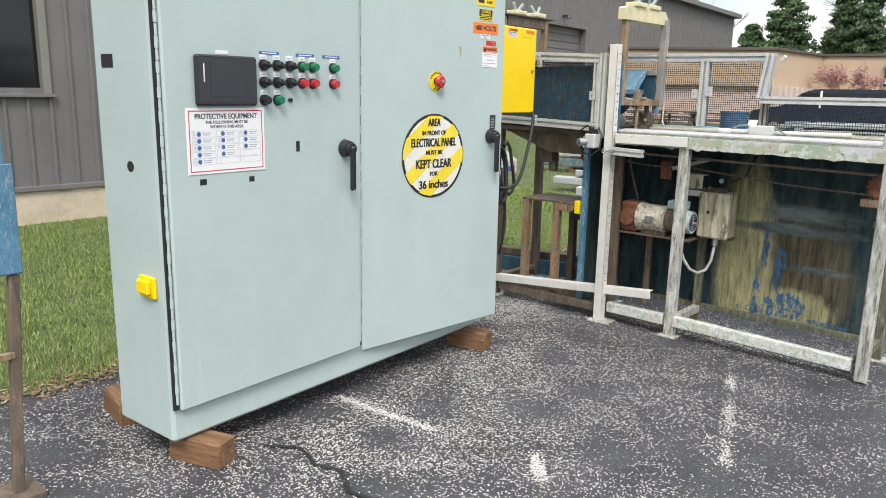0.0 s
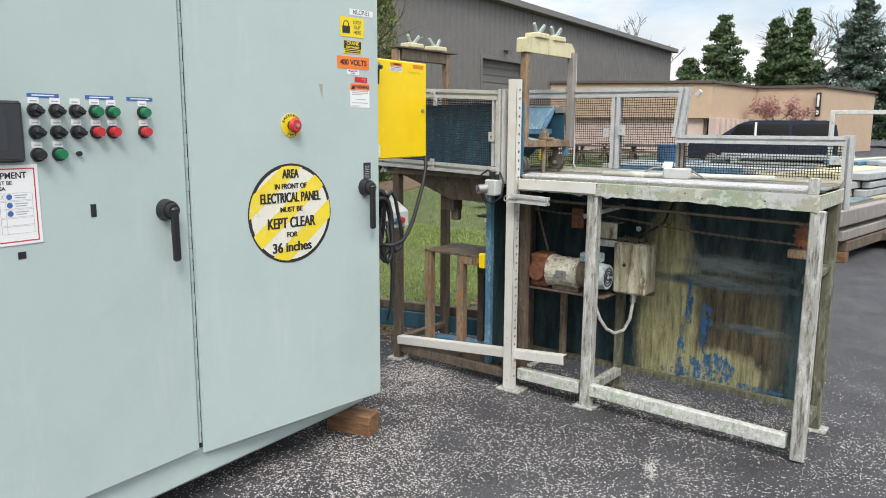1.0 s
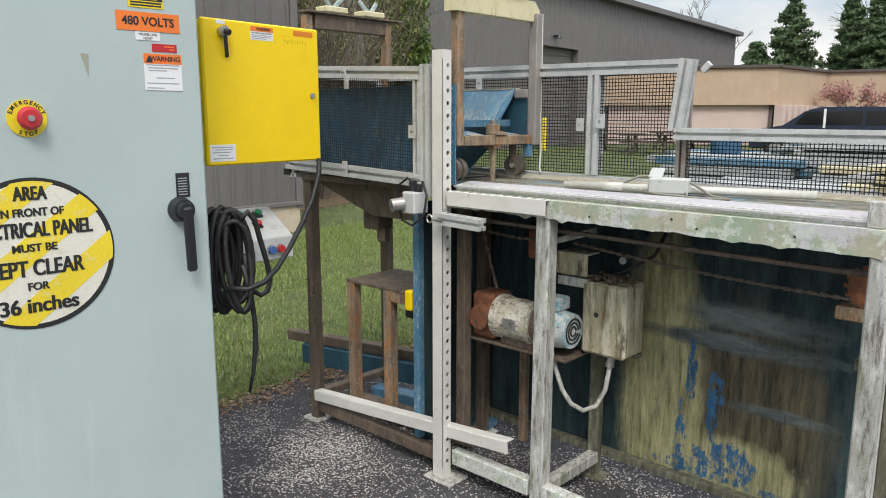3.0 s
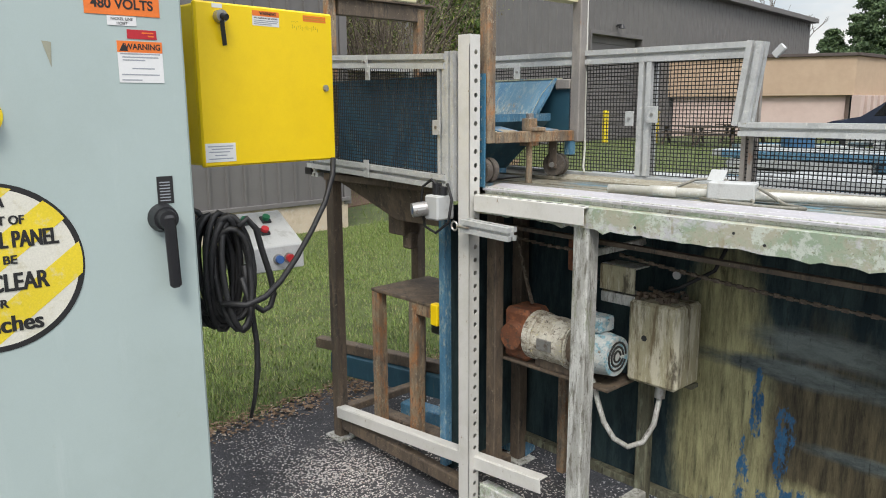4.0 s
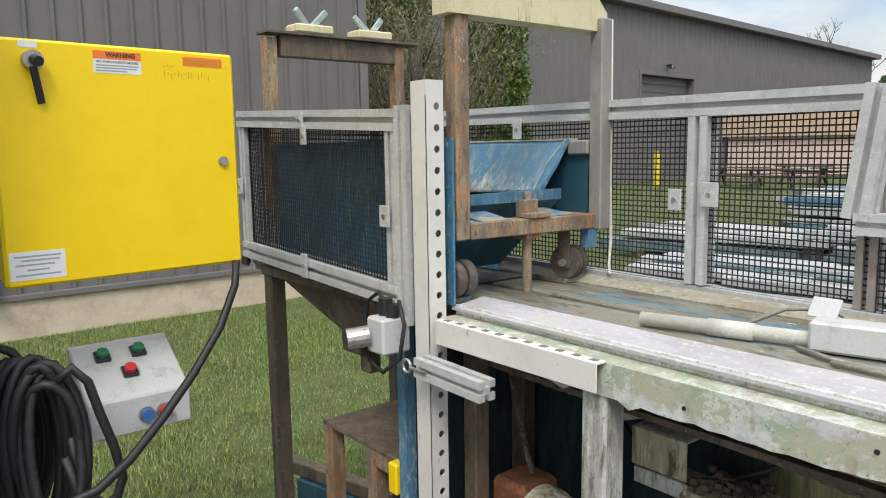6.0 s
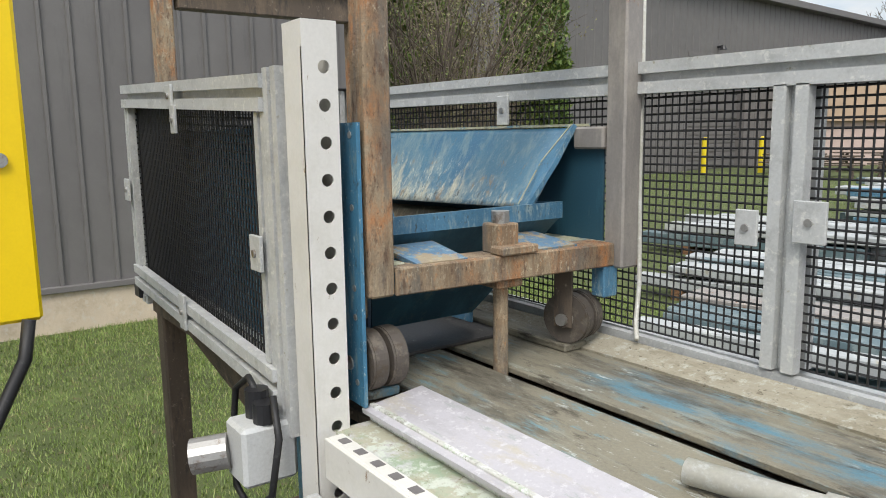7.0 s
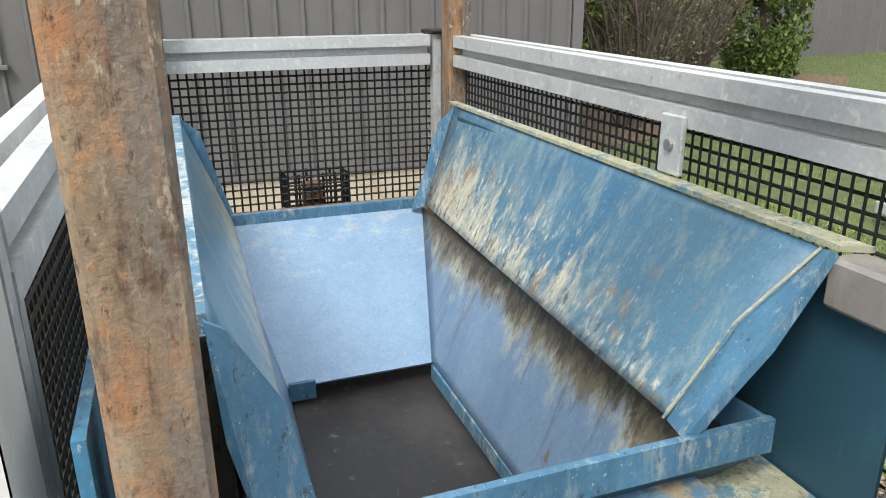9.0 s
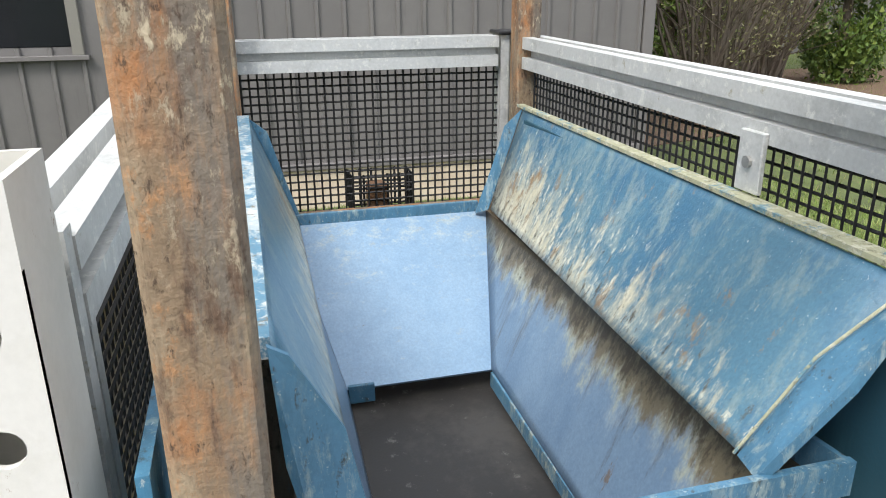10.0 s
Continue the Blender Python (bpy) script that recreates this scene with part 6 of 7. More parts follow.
# small steel table below
tb = thing("steel_table", (-2.37, 3.85, 0.1), "small brown rusted steel table under the machine", "table")
part("tabletop", box(-2.50, -2.07, 3.69, 3.98, 0.618, 0.630, 0.002), M_DARKLEG, tb)
part("skirt", box(-2.255, -2.07, 3.692, 3.70, 0.578, 0.618, 0.001), M_RUST, tb)
for x, y in ((-2.478, 3.712), (-2.26, 3.712), (-2.30, 3.96)):
    part("leg", box(x - 0.021, x + 0.021, y - 0.021, y + 0.021, 0.09, 0.618, 0.003), M_RUST if y < 3.8 else M_DARKLEG, tb)
ys_ = thing("yellow_latch", (-2.08, 3.68, 0.64), "small yellow safety latch on the blue column", "latch")
part("body", box(-2.10, -2.066, 3.635, 3.665, 0.58, 0.655, 0.004), M_YELLOW, ys_)
# added black block that stands for the shadow behind the latch
part("shadow_block", box(-2.13, -2.068, 3.665, 3.70, 0.54, 0.60, 0.004), M_BLACK, ys_)

bd = thing("beige_board", (-2.2, 4.0, 0.1), "beige board standing behind the small table", "board")
part("board", box(-2.24, -2.06, 4.0, 4.012, 0.1, 0.97, 0.002), M_CONC, bd)
part("shelf", box(-2.30, -2.06, 3.90, 4.0, 0.80, 0.812, 0.002), M_DARKLEG, bd)
rdk = thing("red_stop_button", (-2.06, 3.66, 0.93), "red mushroom stop button box behind the inlet", "button")
part("box", box(-2.13, -2.07, 3.74, 3.78, 0.87, 0.95, 0.004), M_BLACK, rdk)
part("mushroom", cyl((-2.10, 3.74, 0.91), (-2.10, 3.72, 0.91), 0.026, 20), M_RED, rdk)

# lying beams on the ground behind
lb = thing("steel_beams", (-2.5, 4.1, 0.05), "dark blue-green steel beams lying on the ground", "beam")
part("beam", bar((-3.15, 3.95, 0.11), (-1.95, 4.25, 0.11), 0.06, 0.10, (0, 0, 1), 0.004), M_BLUEDK, lb)
part("beam", bar((-3.25, 3.93, 0.19), (-2.0, 4.28, 0.18), 0.05, 0.05, (0, 0, 1), 0.004), M_DARKLEG, lb)
part("beam", bar((-2.60, 3.80, 0.045), (-1.95, 3.86, 0.045), 0.06, 0.07, (0, 0, 1), 0.004), M_DARKLEG, lb)
part("beam", bar((-2.62, 3.95, 0.04), (-2.0, 4.05, 0.04), 0.07, 0.06, (0, 0, 1), 0.004), M_BLUE, lb)

# ---------------------------------------------------------------- drive below the deck
sh = part("motor_shelf", box(-1.935, -1.46, 3.745, 3.90, 0.492, 0.502, 0.002), M_DARKLEG, bench, "rusty motor shelf")
part("shelf_leg", box(-1.80, -1.77, 3.95, 3.98, 0.05, 0.492, 0.003), M_RUST, bench)
mot = thing("gear_motor", (-1.65, 3.80, 0.502), "old gear motor with peeling pale paint", "motor")
part("gearbox", box(-1.868, -1.762, 3.745, 3.86, 0.505, 0.672, 0.014), M_GEARRED, mot, "rust red gearbox")
part("gearbox_cover", cyl((-1.815, 3.745, 0.585), (-1.815, 3.722, 0.585), 0.05, 20, 0.042), M_GEARRED, mot)
part("flange", cyl((-1.762, 3.79, 0.592), (-1.742, 3.79, 0.592), 0.078, 24), M_MOTOR, mot)
part("stator", cyl((-1.742, 3.79, 0.592), (-1.60, 3.79, 0.592), 0.072, 28), M_MOTOR, mot)
for x, r in ((-1.735, 0.0765), (-1.672, 0.0735), (-1.612, 0.0765)):
    part("band", cyl((x - 0.006, 3.79, 0.592), (x + 0.006, 3.79, 0.592), r, 32), M_MOTOR, mot)
part("name_plate", box(-1.70, -1.645, 3.712, 3.717, 0.575, 0.61, 0.001), M_STEEL, mot)
part("end_bell", cyl((-1.60, 3.79, 0.592), (-1.54, 3.79, 0.592), 0.062, 24), M_DARKLEG, mot)
part("junction_box", box(-1.60, -1.50, 3.76, 3.83, 0.655, 0.70, 0.006), M_FAN, mot)
fc = part("fan_cover", cyl((-1.54, 3.79, 0.592), (-1.462, 3.79, 0.592), 0.068, 28, 0.058), M_FAN, mot, "pale blue peeling fan cover")
for r in (0.016, 0.029, 0.042):
    part("vent_ring", rod([(-1.4615, 3.79 + r * math.cos(a), 0.592 + r * math.sin(a)) for a in np.linspace(0, 5.9, 22)], 0.0036, 5), M_INK, fc)
part("foot", box(-1.74, -1.6, 3.755, 3.825, 0.502, 0.53, 0.003), M_DARKLEG, mot)
tank = thing("drive_housing", (-1.38, 3.9, 0.5), "streaked cream sheet-metal drive housing", "housing")
part("shell", box(-1.462, -1.30, 3.835, 3.965, 0.512, 0.755, 0.010), M_TANK, tank)
part("hole", cyl((-1.405, 3.8345, 0.650), (-1.405, 3.8365, 0.650), 0.009, 14), M_INK, tank)
ch_b = bmesh.new()
g = np.random.default_rng(9)
for k in range(60):
    p = Vector((g.uniform(-1.45, -1.33), g.uniform(3.85, 3.95), 0.758 + g.uniform(0, 0.014)))
    box(p.x - 0.006, p.x + 0.006, p.y - 0.005, p.y + 0.005, p.z - 0.005, p.z + 0.005, 0, ch_b)
part("chain_clump", ch_b, M_DARKLEG, tank, "clump of rusty chain")
part("white_bracket", box(-1.575, -1.455, 3.852, 3.858, 0.765, 0.842, 0.002), M_TANK, tank, "pale angle bracket")
part("bracket_flange", box(-1.575, -1.455, 3.858, 3.93, 0.836, 0.842, 0.002), M_FRAME, tank)
part("bracket_web", box(-1.575, -1.45, 3.86, 3.93, 0.725, 0.757, 0.002), M_LEG, tank)
part("housing_leg", box(-1.505, -1.465, 3.975, 4.01, 0.011, 0.53, 0.003), M_MOSSYSHADE, tank)
part("foot_plate", box(-1.535, -1.435, 3.95, 4.03, 0.001, 0.011, 0.002), M_MOSSYSHADE, tank)
part("housing_bearer", box(-1.462, -1.30, 3.93, 3.965, 0.498, 0.512, 0.002), M_MOSSYSHADE, tank)
sp = thing("sprocket", (-1.54, 3.87, 0.86), "rust red sprocket bearing", "sprocket", "chain sprockets")
part("plate", box(-1.70, -1.635, 3.855, 3.87, 0.80, 0.90, 0.004), M_GEARRED, sp)
s2 = thing("sprocket", (-0.64, 3.93, 0.85), "rust red sprocket on the chain", "sprocket", "chain sprockets")
part("wheel", cyl((-0.64, 3.90, 0.85), (-0.64, 3.92, 0.85), 0.05, 18), M_GEARRED, s2)
tb_ = bmesh.new()
for k in range(14):
    a = 2 * math.pi * k / 14
    box(-0.64 + 0.054 * math.cos(a) - 0.005, -0.64 + 0.054 * math.cos(a) + 0.005, 3.902, 3.918, 0.85 + 0.054 * math.sin(a) - 0.005, 0.85 + 0.054 * math.sin(a) + 0.005, 0, tb_)
part("teeth", tb_, M_GEARRED, s2)
part("bearing_bracket", box(-0.715, -0.60, 3.90, 3.96, 0.755, 0.792, 0.003), M_RUST, s2, "rusty bearing bracket")


def chain(p, q, parent, link=0.016):
    bm = bmesh.new()
    p, q = Vector(p), Vector(q)
    n = int((q - p).length / link)
    d = (q - p).normalized()
    for k in range(n):
        c = p + d * (k + 0.5) * link
        c.z -= 0.012 * math.sin(math.pi * k / n)
        bar(c - d * link * 0.52, c + d * link * 0.52, 0.010 if k % 2 else 0.005, 0.005 if k % 2 else 0.011, (0, 0, 1), 0, bm)
    part("chain", bm, M_CHAIN, parent)


ct = thing("drive_chain", (-1.1, 3.9, 0.86), "dark greasy drive chain under the deck", "chain")
chain((-1.52, 3.87, 0.872), (-0.66, 3.91, 0.812), ct)
chain((-1.90, 3.84, 0.88), (-1.56, 3.86, 0.88), ct)
chain((-1.86, 3.80, 0.90), (-1.79, 3.80, 0.68), ct)
part("chain_guide", bar((-1.86, 3.70, 0.945), (-0.6, 3.70, 0.925), 0.02, 0.012, (0, 0, 1), 0.001), M_DARKLEG, ct)
part("slanted_plate", bar((-1.60, 3.80, 0.868), (-1.42, 3.83, 0.928), 0.05, 0.02, (0, 0, 1), 0.003), M_LEG, ct)
cn = thing("flexible_conduit", (-1.45, 3.8, 0.3), "rusty flexible conduit looping below the motor", "conduit")
part("conduit", rod([(-1.53, 3.77, 0.51), (-1.51, 3.77, 0.45), (-1.485, 3.77, 0.39), (-1.455, 3.78, 0.345), (-1.42, 3.80, 0.325), (-1.39, 3.83, 0.34), (-1.375, 3.86, 0.39), (-1.37, 3.88, 0.48)], 0.008, 8), M_LEG, cn, "", True)
part("fitting", cyl((-1.37, 3.875, 0.47), (-1.37, 3.88, 0.515), 0.015, 12), M_STEEL, cn)
wd = thing("white_disc", (-1.43, 4.04, 0.8), "small round pale hole cover on the panel", "cover")
part("disc", cyl((-1.43, 4.044, 0.798), (-1.43, 4.038, 0.798), 0.013, 16), M_PAPER, wd)
for pts in ([(-1.80, 4.0, 0.95), (-1.74, 3.98, 0.82), (-1.66, 3.97, 0.76), (-1.56, 3.95, 0.78)], [(-1.25, 4.02, 0.95), (-1.29, 4.0, 0.84), (-1.36, 3.95, 0.79), (-1.42, 3.92, 0.76)]):
    wc = thing("cable", pts[0], "dark cable hanging under the deck", "cable")
    part("cable", rod(pts, 0.006, 6), M_RUBBER, wc, "", True)

# ---------------------------------------------------------------- things on the deck and the guard
M_CORD = weather("dirty_grey_cord", (0.24, 0.23, 0.19), [((0.36, 0.35, 0.30), 30.0, 0.5, 0.66, ISO), ((0.12, 0.11, 0.085), 40.0, 0.56, 0.70, ISO)], (0.5, 0.7), 0, 0.1)
pp = thing("grey_pipe", (-1.1, 3.9, 1.07), "pale grey plastic pipe lying on the deck", "pipe")
PA, PB = Vector((-1.505, 3.780, 1.0750)), Vector((-0.80, 3.955, 1.0775))
part("pipe", rod([PA, PB], 0.0122, 16), M_PIPE, pp, "", True)
for t0, t1 in ((0.16, 0.26),):
    part("coupling", rod([PA.lerp(PB, t0), PA.lerp(PB, t1)], 0.0148, 16), M_PIPE, pp, "", True)
jb = thing("junction_box", (-1.19, 3.90, 1.06), "grey conduit box on the pipe", "box")
jm = Matrix.Translation((-1.185, 3.859, 1.086)) @ Matrix.Rotation(math.atan2(0.175, 0.705), 4, "Z")
part("body", box(-0.058, 0.058, -0.026, 0.026, -0.022, 0.024, 0.004, None, jm), M_BOXGREY, jb)
part("lid", box(-0.022, 0.022, -0.018, 0.018, -0.002, 0.002, 0.001, None, Matrix.Translation((-1.235, 3.872, 1.122)) @ Matrix.Rotation(radians(50), 4, "X")), M_BOXGREY, jb)
for pts in ([(-1.36, 3.84, 1.075), (-1.31, 3.90, 1.105), (-1.25, 3.93, 1.11), (-1.2, 3.92, 1.09), (-1.12, 3.84, 1.066), (-1.1, 3.79, 1.066), (-1.18, 3.79, 1.066), (-1.25, 3.82, 1.066)], [(-1.12, 3.86, 1.1), (-1.05, 3.85, 1.066), (-0.98, 3.80, 1.066), (-1.05, 3.77, 1.066), (-1.18, 3.775, 1.066)]):
    dc = thing("cable", pts[0], "grey cable loop lying on the deck", "cable")
    part("cable", rod(pts, 0.0042, 8), M_CORD, dc, "", True)

inl = thing("power_inlet", (-1.96, 3.55, 0.97), "grey power inlet box with a metal plug socket", "inlet")
part("body", box(-1.985, -1.925, 3.515, 3.585, 0.965, 1.040, 0.005), M_BOXGREY, inl)
part("socket", cyl((-1.975, 3.515, 1.0), (-1.995, 3.475, 0.995), 0.022, 16), M_STEEL, inl)
part("socket_hole", cyl((-1.9951, 3.4748, 0.995), (-1.9953, 3.4745, 0.995), 0.013, 14), M_BLUEINK, inl)
part("gland", cyl((-1.965, 3.55, 1.04), (-1.965, 3.55, 1.075), 0.015, 12), M_BLACK, inl)
part("gland", cyl((-1.94, 3.55, 1.04), (-1.94, 3.55, 1.065), 0.015, 12), M_BLACK, inl)
part("cable", rod([(-1.965, 3.55, 1.07), (-1.99, 3.55, 1.083), (-2.025, 3.545, 1.06), (-2.03, 3.54, 1.0), (-2.0, 3.53, 0.94), (-1.95, 3.53, 0.925), (-1.905, 3.54, 0.96), (-1.90, 3.55, 1.03), (-1.925, 3.555, 1.075)], 0.0045, 7), M_RUBBER, inl, "", True)

# pendant and coiled cable beside the cabinet
pn = thing("control_pendant", (-2.25, 3.15, 0.83), "grey sloped push-button control box", "control box")
side = [(-2.21, 0.827), (-2.21, 0.900), (-2.345, 0.985), (-2.36, 0.985), (-2.36, 0.827)]
pbm = bmesh.new()
va = [pbm.verts.new((x, 3.03, z)) for x, z in side]
vb = [pbm.verts.new((x, 3.225, z)) for x, z in side]
pbm.faces.new(va), pbm.faces.new(vb[::-1])
for i in range(5):
    pbm.faces.new((va[i], vb[i], vb[(i + 1) % 5], va[(i + 1) % 5]))
bmesh.ops.bevel(pbm, geom=list(pbm.edges), offset=0.003, segments=1, affect="EDGES")
part("body", pbm, M_BOXGREY, pn)
pn_n = Vector((0.085, 0, 0.135)).normalized()
for a, b, mt in ((0.75, 3.085, M_GREEN), (0.75, 3.155, M_GREEN), (0.42, 3.125, M_REDLBL)):
    p = Vector((-2.21, b, 0.90)).lerp(Vector((-2.345, b, 0.985)), a)
    q = part("push_button", box(-0.015, 0.015, -0.015, 0.015, 0, 0.008, 0.002, None, Matrix.Translation(p) @ pn_n.to_track_quat("Z", "Y").to_matrix().to_4x4()), M_BLACK, pn)
    part("cap", cyl(p + pn_n * 0.008, p + pn_n * 0.018, 0.0115, 14), mt, q)
for y, mt in ((3.135, M_BLUEINK), (3.17, M_RED)):
    q = part("push_button", cyl((-2.21, y, 0.862), (-2.203, y, 0.862), 0.0155, 16), M_STEEL, pn)
    part("cap", cyl((-2.203, y, 0.862), (-2.192, y, 0.862), 0.012, 14), mt, q)
coil = thing("cable_coil", (-2.15, 2.94, 0.85), "thick coil of black cable hanging beside the cabinet", "cable")
g = np.random.default_rng(3)
pts = []
for k in range(15 * 20):
    a = 2 * math.pi * k / 20
    turn = k / 20
    ry, rz = 0.048 + 0.009 * math.sin(turn * 2.1), 0.145 + 0.014 * math.cos(turn * 3.3)
    x = -2.255 + 0.010 * turn - 0.006 * math.sin(turn * 4.0)
    pts.append((x + 0.022 * math.cos(a * 1.0 + turn), 2.932 + 0.0035 * turn - 0.03 + ry * math.cos(a), 0.862 + rz * math.sin(a) + 0.01 * math.sin(turn * 5)))
part("coil", rod(pts, 0.0088, 7), M_RUBBER, coil, "", True)
part("loose_loop", rod([(-2.100, 2.96, 0.99), (-2.100, 2.985, 1.01), (-2.100, 3.01, 0.98), (-2.100, 3.025, 0.92), (-2.100, 3.045, 0.85), (-2.100, 3.055, 0.79), (-2.105, 3.045, 0.755), (-2.110, 3.025, 0.745), (-2.120, 3.0, 0.765), (-2.120, 2.985, 0.82), (-2.120, 2.98, 0.88)], 0.0085, 8), M_RUBBER, coil, "", True)
part("tail", rod([(-2.110, 2.965, 0.85), (-2.110, 2.99, 0.75), (-2.110, 3.0, 0.66), (-2.110, 2.998, 0.58), (-2.110, 2.985, 0.5), (-2.120, 2.975, 0.44)], [0.008, 0.008, 0.008, 0.009, 0.006, 0.005], 8), M_RUBBER, coil, "", True)
part("lead", rod([(-2.20, 3.335, 1.15), (-2.19, 3.325, 1.10), (-2.17, 3.28, 1.02), (-2.14, 3.21, 0.945), (-2.10, 3.13, 0.88), (-2.07, 3.06, 0.83), (-2.05, 3.0, 0.80), (-2.06, 2.95, 0.785), (-2.1, 2.90, 0.79)], 0.0085, 8), M_RUBBER, coil, "", True)
for z in (0.62, 0.50):
    gl = thing("cable_gland", (-2.15, 2.87, z), "grey metal cable gland on the cabinet's side", "gland", "cable glands")
    part("nut", cyl(CM @ Vector((-0.12, 1.724, z)), CM @ Vector((-0.12, 1.755, z)), 0.03, 6), M_STEEL, gl)
    part("neck", cyl(CM @ Vector((-0.12, 1.755, z)), CM @ Vector((-0.12, 1.79, z)), 0.022, 14), M_STEEL, gl)

# blue stand beside the cabinet
bs = thing("blue_stand", (-2.3, 0.74, 0), "blue painted steel stand with peeling paint", "stand")
part("upright", bar((-2.21, 0.712, 0.02), (-2.25, 0.772, 0.69), 0.03, 0.03, (1, 0, 0), 0.003), M_DARKLEG, bs)
part("upper_upright", bar((-2.25, 0.764, 0.69), (-2.25, 0.755, 1.5), 0.03, 0.03, (1, 0, 0), 0.003), M_BLUE, bs)
part("plate", box(-2.234, -2.226, 0.62, 0.793, 0.695, 1.02, 0.003), M_BLUE, bs)
part("cross_bar", box(-2.235, -2.215, 0.40, 0.745, 0.44, 0.46, 0.002), M_RUST, bs)
part("base", box(-2.30, -2.15, 0.40, 0.775, 0.0, 0.022, 0.003), M_DARKLEG, bs)
# ---------------------------------------------------------------- yard behind the machine
def bollard(x, y):
    b = thing("bollard", (x, y, 0), "yellow steel bollard before the hall", "bollard", "yellow bollards")
    part("tube", cyl((x, y, 0), (x, y, 1.15), 0.11, 16), M_YEL2, b)
    part("dome", cyl((x, y, 1.15), (x, y, 1.22), 0.11, 16, 0.04), M_YEL2, b)


bollard(-16.5, 25.0)
bollard(-15.4, 26.6)


def picnic_table(x, y, a):
    t = thing("picnic_table", (x, y, 0), "dark picnic table with benches on the grass", "table", "picnic tables")
    m = Matrix.Translation((x, y, 0)) @ Matrix.Rotation(a, 4, "Z")
    part("tabletop", box(-0.9, 0.9, -0.35, 0.35, 0.62, 0.66, 0.005, None, m), M_DARKLEG, t)
    for s in (-1, 1):
        part("bench", box(-0.9, 0.9, s * 0.65 - 0.12, s * 0.65 + 0.12, 0.38, 0.42, 0.005, None, m), M_DARKLEG, t)
        part("leg", bar(m @ Vector((s * 0.6, -0.6, 0)), m @ Vector((s * 0.6, 0.25, 0.62)), 0.05, 0.08, (1, 0, 0), 0.003), M_DARKLEG, t)
        part("leg", bar(m @ Vector((s * 0.6, 0.6, 0)), m @ Vector((s * 0.6, -0.25, 0.62)), 0.05, 0.08, (1, 0, 0), 0.003), M_DARKLEG, t)


for x, y, a in ((-14.2, 26.5, 0.3), (-12.4, 25.2, 0.5), (-11.0, 27.0, 0.2), (-13.2, 29.0, 0.1)):
    picnic_table(x, y, a)

# stacks of parts behind the bench
M_TARP = weather("white_plastic_trough", (0.36, 0.38, 0.38), [((0.50, 0.52, 0.50), 2.0, 0.5, 0.7, ISO), ((0.35, 0.33, 0.26), 5.0, 0.62, 0.75, ISO)], (0.5, 0.8), 0, 0.1)
M_TEAL = weather("teal_steel", (0.10, 0.15, 0.165), [((0.20, 0.25, 0.25), 4.0, 0.5, 0.65, ISO)], (0.5, 0.8), 0, 0.1)
M_CREAMP = weather("cream_plastic_tank", (0.62, 0.56, 0.36), [((0.5, 0.45, 0.28), 1.5, 0.5, 0.7, ISO)], (0.5, 0.8), 0, 0.1)


def stack(x, y, a, l, w, levels, mats, seed, ground=0.0):
    g = np.random.default_rng(seed)
    s = thing("parts_stack", (x, y, 0), "stack of long painted steel and plastic machine parts", "stack", "stacks in the yard")
    m = Matrix.Translation((x, y, 0)) @ Matrix.Rotation(a, 4, "Z")
    for k in (-0.35, 0.35):
        part("bearer", box(k * l - 0.05, k * l + 0.05, -w / 2, w / 2, ground, ground + 0.1, 0.005, None, m), M_WOOD, s)
    z = ground + 0.1
    for lv in range(levels):
        y0 = -w / 2
        h = g.uniform(0.09, 0.16)
        while y0 < w / 2 - 0.1:
            d = g.uniform(0.12, 0.35)
            ll = l * g.uniform(0.75, 1.0)
            off = g.uniform(-0.1, 0.1) * l
            part("long_part", box(off - ll / 2, off + ll / 2, y0, y0 + d - 0.02, z, z + h * g.uniform(0.6, 1.0), 0.008, None, m), mats[int(g.integers(len(mats)))], s)
            y0 += d
        z += h + 0.01


for i, (x, y, a, l, w, n, ms) in enumerate((
    (-3.2, 7.1, 0.2, 1.6, 0.9, 2, [M_TARP, M_GREYST, M_TEAL]), (-4.4, 8.9, 0.25, 1.8, 1.0, 2, [M_TARP, M_TEAL, M_TARP]), (-3.3, 9.0, 0.15, 1.6, 1.0, 2, [M_TARP, M_TEAL, M_GREYST]),
    (-5.6, 11.0, 0.2, 2.4, 1.1, 2, [M_TEAL, M_TARP, M_DARKLEG]), (-3.4, 11.6, 0.2, 2.2, 1.2, 3, [M_TEAL, M_TARP, M_BLUE]), (-4.9, 14.2, 0.1, 2.6, 1.3, 4, [M_BLUE, M_TEAL, M_TARP]),
    (-2.6, 14.0, 0.15, 2.0, 1.3, 4, [M_TARP, M_CREAMP, M_TARP]), (-1.6, 9.6, 1.45, 2.6, 0.9, 3, [M_DARKLEG, M_TEAL, M_GREYST]), (-1.9, 12.6, 1.45, 2.6, 0.9, 5, [M_CREAMP, M_TARP, M_CREAMP]),
    (-2.2, 17.0, 1.4, 3.0, 1.1, 5, [M_CREAMP, M_BLUE, M_TARP]), (-0.6, 11.0, 1.5, 2.8, 0.7, 2, [M_DARKLEG, M_BLUEDK, M_TEAL]), (-4.2, 18.6, 0.2, 3.0, 1.3, 5, [M_TARP, M_TEAL, M_TARP]), (-6.8, 17.6, 0.2, 2.0, 1.1, 3, [M_TEAL, M_BLUE, M_TARP]))):
    stack(x, y, a, l, w, n, ms, i + 1)
tp = thing("blue_drum", (-5.9, 15.9, 0), "blue plastic drum in the yard", "drum")
M_DRUM = plain("dull_blue_plastic", (0.05, 0.14, 0.26), 0.5)
part("shell", cyl((-5.9, 15.9, 0.0), (-5.9, 15.9, 0.92), 0.28, 20), M_DRUM, tp)
